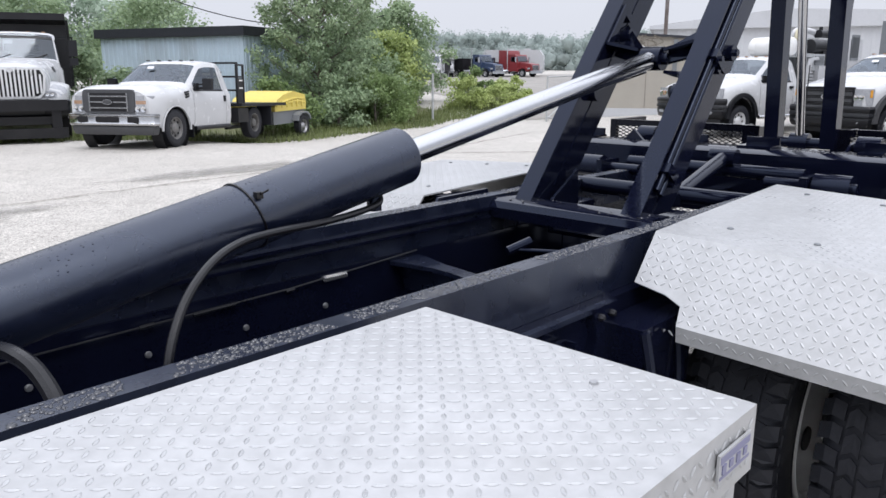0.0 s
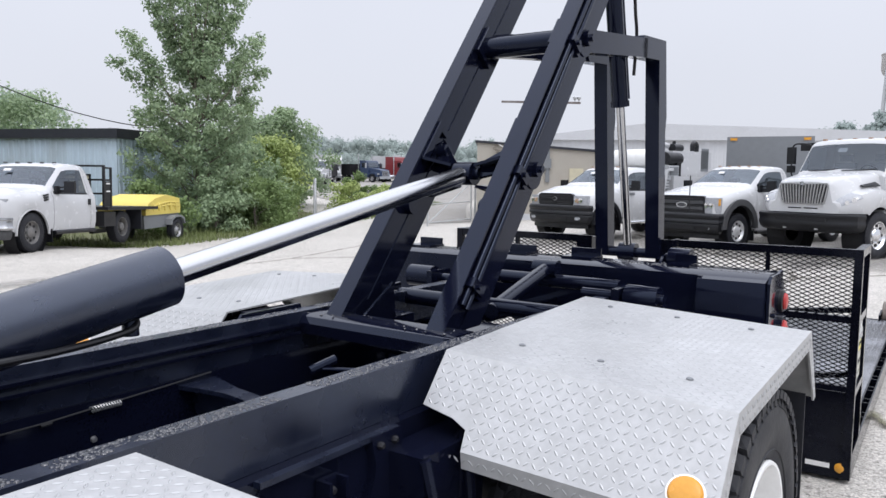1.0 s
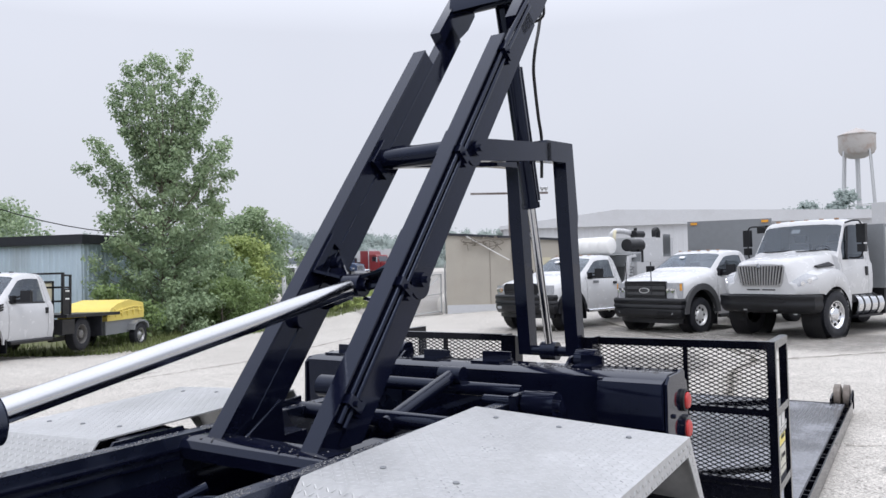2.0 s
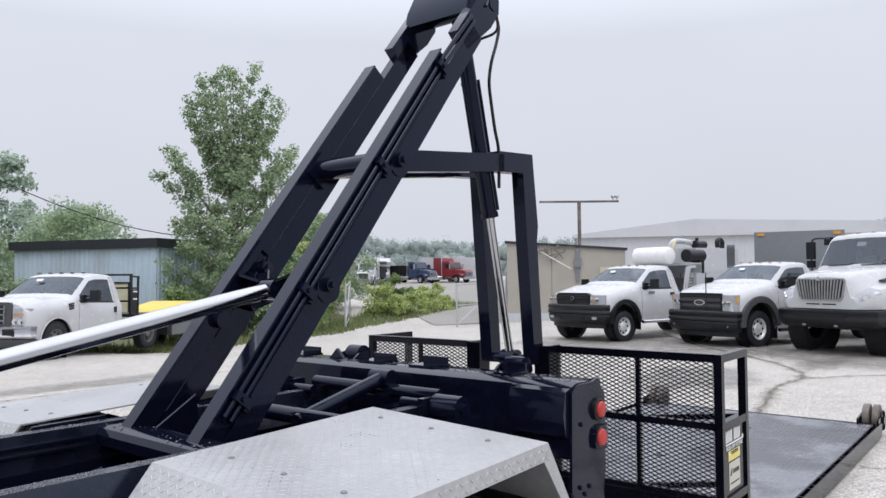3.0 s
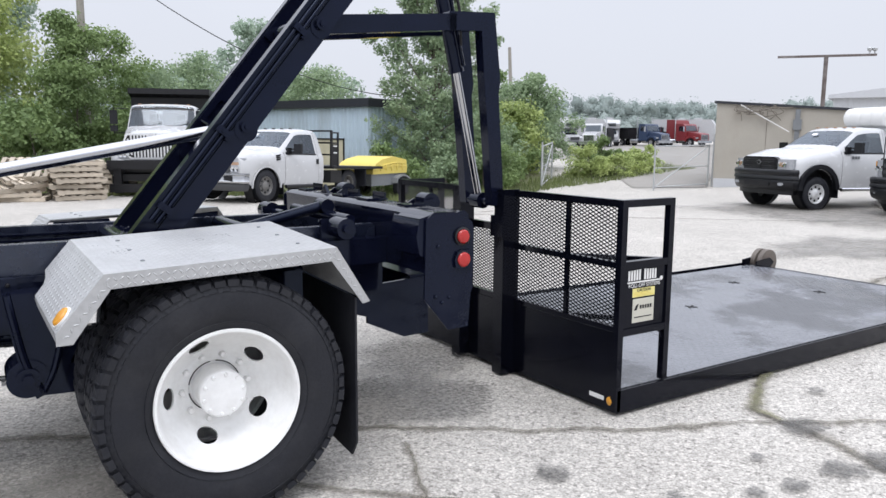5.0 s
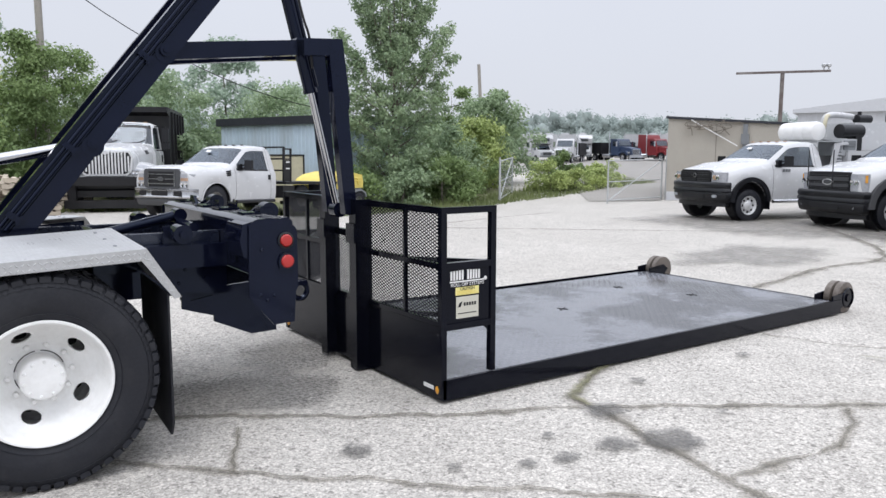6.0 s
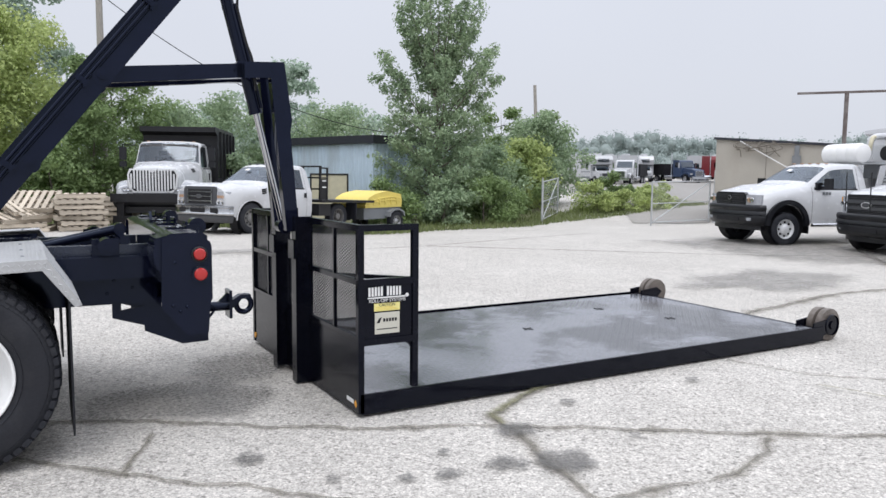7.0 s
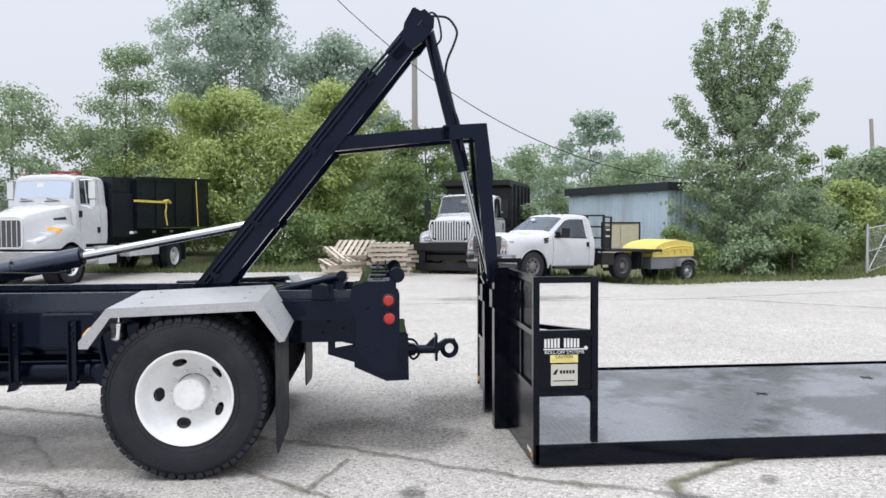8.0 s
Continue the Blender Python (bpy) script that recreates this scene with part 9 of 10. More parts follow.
prism(bm, [(-3.05, 1.46), (-3.05, 3.02), (-7.80, 3.20), (-7.86, 1.50)], "y", -1.22, 1.22)
d6 = part("bin", bm, M_BIN, V6, "black steel bin with yellow straps", 0.02)
bm = B()
prism(bm, [(-3.0, 2.96), (-3.0, 3.06), (-7.92, 3.25), (-7.92, 3.14)], "y", 1.205, 1.27)
prism(bm, [(-3.0, 2.96), (-3.0, 3.06), (-7.92, 3.25), (-7.92, 3.14)], "y", -1.27, -1.205)
part("bin_rail", bm, M_BIN, d6, "", 0.01)
for k in range(3):
    bm = B()
    bx(bm, -4.2 - 1.25 * k, -4.10 - 1.25 * k, 1.215, 1.255, 1.50, 2.98)
    part("bin_rib", bm, M_BIN, d6, "", 0.012)
bm = B()
bx(bm, -3.0, -1.98, -1.12, 1.12, 1.22, 2.55)
part("cab_guard", bm, M_BIN, V6, "black steel hoist frame behind the cab", 0.02)
bm = B()
bx(bm, -2.9, -1.98, -1.08, 1.08, 2.56, 3.0)
part("tarp_housing", bm, M_BIN, V6, "", 0.04)
bm = B()
bx(bm, -7.7, -2.2, -0.55, 0.55, 1.22, 1.44)
part("hoist_rail", bm, M_BIN, V6, "", 0.01)
for k in range(4):
    bm = B()
    bx(bm, -2.95 - 1.15 * k, -2.75 - 1.15 * k, 1.13 if k == 0 else 0.555, 1.14 if k == 0 else 0.565, 1.30, 1.38)
    part("rail_label", bm, M_LABEL_W, V6)
bm = B()
bx(bm, -4.95, -2.80, 1.256, 1.266, 2.28, 2.35)
part("yellow_strap", bm, M_YELLOW, d6)
bm = B()
pipe(bm, curve_pts([(-4.60, 1.27, 2.36), (-4.66, 1.29, 2.20), (-4.62, 1.28, 1.95), (-4.74, 1.27, 1.56)], 5), 0.028, 6)
pipe(bm, curve_pts([(-4.50, 1.27, 2.32), (-4.7, 1.30, 2.38), (-4.95, 1.28, 2.30)], 5), 0.045, 6)
part("strap_tail", bm, M_YELLOW, d6)
bm = B()
prism(bm, [(-6.72, 3.12), (-6.78, 3.12), (-6.90, 1.50), (-6.83, 1.50)], "y", 1.272, 1.282)
part("yellow_strap", bm, M_YELLOW, d6)
# red block standing in for an unknown red object beyond the roof
bm = B()
bx(bm, -1.55, -1.30, -0.40, 0.40, 2.96, 3.13)
part("roof_beacon", bm, M_REDPAINT, V6, "", 0.03)

# yellow compressor on a grey trailer
V8 = thing("compressor_trailer", (7.95, 16.93, gz(7.95, 16.93)), "yellow-hooded compressor on a grey two-wheel trailer", "trailer", "", 205)
bm = B()
prism(bm, [(-1.02, 0.80), (-1.05, 0.98), (-1.0, 1.22), (-0.30, 1.33), (0.30, 1.24), (0.60, 1.12), (0.78, 0.92), (0.78, 0.80)], "y", -0.70, 0.70)
hood8 = part("hood", bm, M_YELLOW, V8, "yellow moulded hood", 0.05)
for k in range(5):
    bm = B()
    x0 = -0.78 + 0.29 * k
    pipe(bm, curve_pts([(x0, -0.705, 0.90), (x0 + 0.03, -0.69, 1.10), (x0 + 0.05, -0.45, 1.215 - 0.05 * abs(k - 2) + 0.03), (x0 + 0.02, 0.0, 1.25 - 0.06 * abs(k - 2) + 0.02), (x0 + 0.05, 0.45, 1.215 - 0.05 * abs(k - 2) + 0.03), (x0 + 0.03, 0.69, 1.10), (x0, 0.705, 0.90)], 5), 0.035, 8)
    part("hood_fold", bm, M_YELLOW, hood8)
for s in (-1, 1):
    for k in range(2):
        bm = B()
        pipe(bm, curve_pts([(-0.95, s * 0.70, 1.0 + 0.10 * k), (-0.4, s * 0.715, 1.05 + 0.08 * k), (0.25, s * 0.71, 0.99 + 0.07 * k), (0.68, s * 0.70, 0.93 + 0.04 * k)], 5), 0.022, 6)
        part("hood_crease", bm, M_YELLOW, hood8)
bm = B()
bx(bm, -1.0, 0.80, -0.66, 0.66, 0.44, 0.795)
part("chassis_skirt", bm, M_GREYBOX, V8, "", 0.03)
bm = B()
bx(bm, 0.75, 2.1, -0.05, 0.05, 0.40, 0.50)
part("drawbar", bm, M_DARKBODY, V8)
for s in (-1, 1):
    road_wheel(V8, -0.62, s * 0.85, 0.33, 0.2, s, M_STEEL)
    bm = B()
    ring = [(-1.02, 0.50), (-0.97, 0.66), (-0.77, 0.75), (-0.47, 0.75), (-0.27, 0.66), (-0.22, 0.50), (-0.27, 0.50), (-0.32, 0.62), (-0.49, 0.70), (-0.75, 0.70), (-0.92, 0.62), (-0.97, 0.50)]
    prism(bm, ring, "y", s * 0.63, s * 0.87)
    part("wheel_guard", bm, M_GREYBOX, V8, "", 0.01)

# tan crate in front of the shed
crate = thing("tan_crate", (8.45, 21.5, gz(8.45, 21.5)), "tan upright plywood crate beside the shed", "crate", "", -19)
for k in (-1, 1):
    bm = B()
    bx(bm, min(0.012 * k, 0.68 * k), max(0.012 * k, 0.68 * k), -0.32, -0.29, 0.06, 1.78)
    part("board", bm, M_TAN, crate, "", 0.004)
bm = B()
bx(bm, -0.68, 0.68, -0.285, 0.3, 0.0, 1.80)
part("crate_body", bm, M_TAN, crate, "", 0.01)
for x in (-0.69, 0.69):
    bm = B()
    bx(bm, x - 0.03, x + 0.03, -0.345, -0.29, 0.0, 1.84)
    part("corner_post", bm, M_DARKBODY, crate)
bm = B()
bx(bm, -0.72, 0.72, -0.345, -0.29, 1.80, 1.85)
part("top_rail", bm, M_DARKBODY, crate)

# ---- buildings, fences, poles ----
def wall_box(name, p, q, depth, h, material, label, category, roof_mat, eave=0.25, ribs=0.0, roof_rise=0.0, ridge=0.5, fascia=0.32):
    """A plain building on the line p to q, reaching back by depth."""
    p, q = Vector(p), Vector(q)
    d = (q - p)
    length = d.length
    d.normalize()
    ang = math.degrees(math.atan2(d.y, d.x))
    z0 = min(gz(*p), gz(*q)) - 0.1
    level = 0.013 * (min(min(p.length, q.length), 130.0) - 11) - 0.1
    h += level - z0
    ob = thing(name, (p.x, p.y, z0), label, category, "", ang)
    bm = B()
    bx(bm, 0, length, 0, depth, 0, h)
    wall = part("wall", bm, material, ob, "", 0.01)
    if ribs:
        vs, fs = [], []
        for y, dy in ((0.0, -1),):
            k = int(length / ribs)
            for i in range(k):
                x = (i + 0.5) * ribs
                b = len(vs)
                w = ribs * 0.25
                vs += [(x - w, -0.002, 0), (x - w * 0.5, -0.03, 0), (x + w * 0.5, -0.03, 0), (x + w, -0.002, 0), (x - w, -0.002, h), (x - w * 0.5, -0.03, h), (x + w * 0.5, -0.03, h), (x + w, -0.002, h)]
                fs += [(b, b + 1, b + 5, b + 4), (b + 1, b + 2, b + 6, b + 5), (b + 2, b + 3, b + 7, b + 6)]
            k = int(depth / ribs)
            for i in range(k):
                y = (i + 0.5) * ribs
                for x, o in ((length, 1), (0, -1)):
                    b = len(vs)
                    w = ribs * 0.25
                    vs += [(x + o * 0.002, y - w, 0), (x + o * 0.03, y - w * 0.5, 0), (x + o * 0.03, y + w * 0.5, 0), (x + o * 0.002, y + w, 0), (x + o * 0.002, y - w, h), (x + o * 0.03, y - w * 0.5, h), (x + o * 0.03, y + w * 0.5, h), (x + o * 0.002, y + w, h)]
                    fs += [(b, b + 1, b + 5, b + 4), (b + 1, b + 2, b + 6, b + 5), (b + 2, b + 3, b + 7, b + 6)]
        raw("cladding_ribs", vs, fs, material, wall, kind="stuff")
    bm = B()
    if roof_rise:
        prism(bm, [(-eave, h), (length * ridge, h + roof_rise), (length + eave, h), (length + eave, h - 0.3), (-eave, h - 0.3)], "y", -eave, depth + eave)
    else:
        bx(bm, -eave, length + eave, -eave, depth + eave, h + 0.002, h + fascia)
    part("roof", bm, roof_mat, ob, "", 0.02)
    return ob, length


shed, _ = wall_box("shed", (8.15, 27.7), (10.35, 21.6), 5.0, 2.74, M_BLUE, "pale blue corrugated metal shed with a dark flat roof", "shed", M_ROOF, 0.15, 0.22)
hut, L1 = wall_box("beige_building", (20.95, 13.95), (23.25, 9.98), 6.0, 2.58, M_CREAM, "low beige block building with a sloping tarred roof", "building", M_ROOF, 0.08, fascia=0.09)
# its flat roof falls away from the gate
for ob in hut.children:
    for q in ob.data.vertices:
        if q.co.z > 1.5:
            q.co.z += 0.33 * (1 - q.co.x / L1)
bm = B()
bx(bm, 3.62, 4.15, -0.05, -0.005, 0.25, 2.25)
part("door", bm, M_TAN, hut, "weathered tan service door", 0.01)
bm = B()
bx(bm, 2.68, 2.84, -0.07, -0.005, 1.7, 2.98)
bx(bm, 2.62, 2.90, -0.12, -0.005, 2.25, 2.62)
part("meter_cabinet", bm, M_GREYBOX, hut, "", 0.01)
bm = B()
bx(bm, 4.22, 4.40, -0.06, -0.005, 1.2, 2.0)
part("fuse_box", bm, M_GREYWALL, hut, "", 0.01)
bm = B()
bar(bm, (0.85, -0.10, 3.16), (2.52, -0.22, 2.18), 0.035, 0.035)
part("fallen_pole", bm, M_LABEL_W, hut, "pale pole hanging down from the eaves")
rnd = random.Random(12)
bm = B()
for k in range(9):
    x0 = 0.7 + 0.17 * k
    pipe(bm, curve_pts([(x0, -0.05, 3.16), (x0 + rnd.uniform(-0.25, 0.3), -0.2, 3.0), (x0 + rnd.uniform(-0.3, 0.4), -0.16, 2.85), (x0 + rnd.uniform(-0.4, 0.5), -0.10, 2.62 + rnd.uniform(-0.1, 0.3))], 5), 0.013, 5)
pipe(bm, curve_pts([(0.7, -0.12, 2.95), (1.3, -0.2, 2.90), (1.9, -0.16, 3.02), (2.6, -0.1, 3.04)], 6), 0.020, 5)
part("dead_vine", bm, M_BARK, hut, "tangle of dead vine under the eaves")
bm = B()
bx(bm, 0.02, L1 - 0.02, -0.045, -0.005, 0.0, 0.45)
part("plinth", bm, M_GREYWALL, hut, "stained concrete plinth", 0.01)
bm = B()
bx(bm, 1.744, 1.756, -0.012, -0.003, 0.46, 3.0)
part("wall_joint", bm, M_RUST, hut)

wh, L2 = wall_box("warehouse", (62.2, 33.0), (84.0, -12.0), 40.0, 5.0, M_GREYWALL, "long pale grey metal warehouse with a shallow gable", "warehouse", M_GREYWALL, 0.4, 0.9, 1.3, 0.22)


def pole(name, x, y, h, r, label, lean=0.0, material=None):
    bm = B()
    tube(bm, (0, 0, -0.2), (lean, 0, h), r, 14, r * 0.75)
    ob = solid(name, bm, material or M_POLE, label, "pole")
    ob.location = (x, y, gz(x, y))
    return ob


utility = pole("utility_pole", 0.78, 23.3, 8.0, 0.14, "weathered wooden utility pole behind the trees")
pole("leaning_pole", 33.0, 41.2, 7.9, 0.16, "weathered wooden pole standing among shrubs", -0.5)
bm = B()
tube(bm, (0, 0, 0), (0, 0, 5.85), 0.11, 14)
lamp = thing("lamp_post", (37.6, 19.6, gz(37.6, 19.6)), "rusty steel post with a long cross arm and lamps", "lamp post", "", -52)
part("post", bm, M_RUST, lamp)
bm = B()
bx(bm, -2.45, 2.45, -0.07, 0.07, 5.86, 5.98)
part("cross_arm", bm, M_RUST, lamp)
for dx in (2.1, 2.35):
    bm = B()
    lathe(bm, [(0.03, 6.0), (0.04, 6.1), (0.12, 6.16), (0.14, 6.27), (0.08, 6.33), (0, 6.34)], (dx, 0, 0), "z", 14)
    part("lamp_head", bm, M_GALV, lamp)


def wire(p, q, sag, s0, s1):
    bm = B()
    p, q = Vector(p), Vector(q)
    ts = [s0 + (s1 - s0) * i / 40 for i in range(41)]
    pipe(bm, [p.lerp(q, t) - Vector((0, 0, 4 * sag * t * (1 - t))) for t in ts], 0.016, 5)
    solid("overhead_wire", bm, M_PLASTIC, "thin black overhead wire slung above the verge", "wire")


wire((-14, 23.7, 26.2), (24, 19.15, 8.3), 12.5, 0.05, 0.78)

# water tower far off
tw = thing("water_tower", (296, 15, -8.0), "old rust-streaked water tower on four legs", "water tower")
bm = B()
lathe(bm, [(0, 44.2), (2.6, 44.6), (5.2, 46.0), (5.9, 47.4), (5.9, 52.4), (6.1, 52.5), (6.1, 52.8), (0.6, 55.0), (0, 55.4)], (0, 0, 0), "z", 32)
part("tank", bm, M_TOWER, tw)
for k in range(4):
    a = math.pi / 4 + k * math.pi / 2
    bm = B()
    tube(bm, (8.6 * math.cos(a), 8.6 * math.sin(a), 0), (5.6 * math.cos(a), 5.6 * math.sin(a), 47), 0.36, 8)
    part("leg", bm, M_GALV, tw)
    b = a + math.pi / 2
    for z in (14, 28):
        bm = B()
        f = 8.6 - 3.0 * z / 47
        tube(bm, (f * math.cos(a), f * math.sin(a), z), (f * math.cos(b), f * math.sin(b), z), 0.2, 6)
        part("brace", bm, M_GALV, tw)
bm = B()
tube(bm, (0, 0, 0), (0, 0, 45), 0.75, 12)
part("riser", bm, M_GALV, tw)


# chain-link gate and fence
def chain_panel(name, p, q, h, label, brace=True, cell=0.11):
    p, q = Vector((*p, gz(*p))), Vector((*q, gz(*q)))
    ob = thing(name, p, label, "gate")
    d = (q - p)
    length = d.length
    u = d.normalized()
    w = lambda s, z: u * s + Vector((0, 0, z))
    for a, b, r in ((w(0, 0), w(0, h), 0.032), (w(length, 0), w(length, h), 0.032), (w(0, h - 0.03), w(length, h - 0.03), 0.024), (w(0, 0.12), w(length, 0.12), 0.024)):
        bm = B()
        tube(bm, a, b, r, 10)
        part("tube", bm, M_GALV, ob)
    if brace:
        bm = B()
        tube(bm, w(0.1, 0.15), w(length - 0.05, h - 0.08), 0.02, 8)
        part("brace", bm, M_GALV, ob)
        bm = B()
        tube(bm, w(0, h * 0.5), w(length, h * 0.5), 0.018, 8)
        part("brace", bm, M_GALV, ob)
    vs, fs = [], []

    def wire_at(a, b):
        k = len(vs)
        nz = Vector((-u.y, u.x, 0)) * 0.004
        t = (b - a).normalized().cross(nz.normalized()) * 0.003
        vs.extend([a - t, a + t, b + t, b - t])
        fs.append((k, k + 1, k + 2, k + 3))
    k = int((length + h) / cell)
    for i in range(k):
        s = i * cell
        for sgn in (1, -1):
            pts = []
            s0 = s - h if sgn > 0 else s
            a = Vector((s0, 0.12)) if sgn > 0 else Vector((s, 0.12))
            b = Vector((s0 + h - 0.15, h - 0.03)) if sgn > 0 else Vector((s - h + 0.15, h - 0.03))
            lo, hi = max(min(a.x, b.x), 0), min(max(a.x, b.x), length)
            if hi - lo < 0.03:
                continue
            f = lambda x: a.y + (b.y - a.y) * (x - a.x) / (b.x - a.x)
            wire_at(w(lo, f(lo)), w(hi, f(hi)))
    raw("chain_link", vs, fs, M_GALV, ob, "galvanised chain-link", kind="stuff")
    return ob


chain_panel("chain_link_gate", (18.15, 14.35), (21.1, 14.3), 1.62, "open chain-link gate with a diagonal brace")
chain_panel("chain_link_gate", (15.9, 17.9), (18.6, 20.4), 1.62, "chain-link gate leaf folded back by the shrubs", True, 0.07)
for x, y, h in ((21.25, 14.2, 2.0), (15.8, 17.8, 1.75)):
    pole("gate_post", x, y, h, 0.045, "plain galvanised steel gate post", 0, M_GALV)


# pallets
def pallet(parent, z, turn, dx, dy, tilt=0.0):
    m = Matrix.Translation((dx, dy, z)) @ pose(0, 0, 0, tilt, 0, turn)
    for i in range(7):
        piece("board", PALLET_BOARD, parent, m @ Matrix.Translation((-0.55 + 0.183 * i, 0, 0.125)))
    for i in range(3):
        piece("runner", PALLET_RUNNER, parent, m @ Matrix.Translation((0, -0.48 + 0.48 * i, 0.065)))
    for i in (-0.5, 0, 0.5):
        piece("board", PALLET_BOARD, parent, m @ Matrix.Translation((i, 0, 0.012)))


bm = B()
bx(bm, -0.055, 0.055, -0.5, 0.5, -0.010, 0.010)
PALLET_BOARD = mesh_of("board", bm, M_PALLET)
bm = B()
bx(bm, -0.6, 0.6, -0.02, 0.02, -0.045, 0.045)
PALLET_RUNNER = mesh_of("runner", bm, M_PALLET)
rnd = random.Random(5)
for k, (px, py, count, lean) in enumerate([(-0.45, 17.1, 7, 0), (-1.75, 17.5, 6, 10), (0.75, 18.9, 6, 0)]):
    st = thing("pallet_stack", (px, py, gz(px, py)), "untidy stack of weathered wooden pallets at the yard edge" if not lean else "slipped and leaning stack of weathered wooden pallets", "pallets", "pallet stacks")
    for i in range(count):
        pallet(st, 0.145 * i, rnd.uniform(-9, 9) * (1 + 0.25 * lean), rnd.uniform(-0.06, 0.06) * (1 + 0.3 * lean), rnd.uniform(-0.06, 0.06) * (1 + 0.2 * lean), 0 if not lean else (2, 5, 9, 14, 20, 27)[i])


# far yard behind the gate: motor homes and lorries
def motor_home(x, y, turn, length, label, nose=True):
    v = thing("motor_home", (x, y, gz(x, y)), label, "motor home", "motor homes in the far yard", turn)
    v.scale = (0.86, 0.86, 0.86)
    h = length / 2
    bm = B()
    if nose:
        prism(bm, [(h - 1.0, 0.5), (h - 1.0, 2.05), (h - 0.1, 2.2), (h + 0.15, 2.75), (h - 0.2, 3.25), (-h + 0.2, 3.3), (-h, 3.1), (-h, 0.5)], "y", -1.2, 1.2)
    else:
        prism(bm, [(h, 0.55), (h, 2.6), (h - 0.5, 3.35), (-h + 0.3, 3.4), (-h, 3.1), (-h, 0.55)], "y", -1.2, 1.2)
    body = part("body", bm, M_WHITE, v, "", 0.08)
    if nose:
        bm = B()
        prism(bm, [(h - 0.98, 0.55), (h - 0.98, 2.0), (h - 0.45, 1.98), (h + 0.05, 1.42), (h + 1.05, 1.22), (h + 1.12, 0.55)], "y", -0.95, 0.95)
        cab = part("cab", bm, M_WHITE, body, "", 0.10)
        bm = B()
        panel4(bm, [(h + 0.07, -0.82, 1.46), (h + 0.07, 0.82, 1.46), (h - 0.40, 0.76, 1.94), (h - 0.40, -0.76, 1.94)], (0.72, 0, 0.68), 0.02)
        part("windscreen", bm, M_GLASS, cab)
        bm = B()
        bx(bm, h + 1.08, h + 1.17, -0.55, 0.55, 0.80, 1.12)
        part("grille", bm, M_GRILLE, cab, "", 0.02)
        for s in (-1, 1):
            bm = B()
            bx(bm, h - 0.75, h - 0.15, s * 0.94, s * 0.965, 1.38, 1.88)
            part("side_window", bm, M_GLASS, cab)
            bm = B()
            bx(bm, h + 1.05, h + 1.16, s * 0.60, s * 0.88, 0.86, 1.08)
            part("headlamp", bm, M_LAMP, cab, "", 0.02)
        bm = B()
        bx(bm, h + 1.10, h + 1.24, -0.95, 0.95, 0.50, 0.74)
        part("bumper", bm, M_GREYBOX, cab, "", 0.03)
        bm = B()
        panel4(bm, [(h + 0.03, -0.7, 2.45), (h + 0.03, 0.7, 2.45), (h + 0.06, 0.7, 2.85), (h + 0.06, -0.7, 2.85)], (1, 0, 0), 0.09)
        part("bunk_window", bm, M_GLASS, body)
    for i in range(3):
        for s in (-1, 1):
            bm = B()
            xx = -h + 0.8 + i * length / 3.8
            bx(bm, xx, xx + 0.85, s * 1.2, s * 1.215, 1.75, 2.35)
            part("window", bm, M_GLASS, body, "", 0.004)
    for s in (-1, 1):
        bm = B()
        bx(bm, -h + 0.1, h - 1.1, s * 1.2, s * 1.21, 1.25, 1.36)
        part("side_stripe", bm, M_GREYBOX, body)
        bm = B()
        bx(bm, -h + 0.1, h - 1.1, s * 1.2, s * 1.212, 0.56, 0.74)
        part("skirt", bm, M_GREYBOX, body)
    bm = B()
    bx(bm, -h - 0.02, -h - 0.003, -0.5, 0.5, 1.75, 2.45)
    part("rear_window", bm, M_GLASS, body)
    for xx in (-0.3, h * 0.45):
        bm = B()
        bx(bm, xx - 0.45, xx + 0.45, -0.4, 0.4, 3.28, 3.55)
        part("roof_unit", bm, M_WHITE, body, "", 0.08)
    for s in (-1, 1):
        road_wheel(v, h - 0.1 if nose else h * 0.1, s * 1.08, 0.4, 0.25, s, M_STEEL)
        road_wheel(v, -h + 1.5, s * 1.15, 0.4, 0.25, s, M_STEEL)
    return v


motor_home(51.5, 56.6, 252, 7.0, "white motor home with a truck nose parked in the far yard")
motor_home(50.4, 60.6, 292, 7.5, "long white travel trailer parked in the far yard", False)
motor_home(55.6, 58.0, 300, 8.0, "tall white travel trailer parked in the far yard", False)
motor_home(59.0, 56.6, 226, 5.5, "white motor home parked behind the trailers in the far yard")


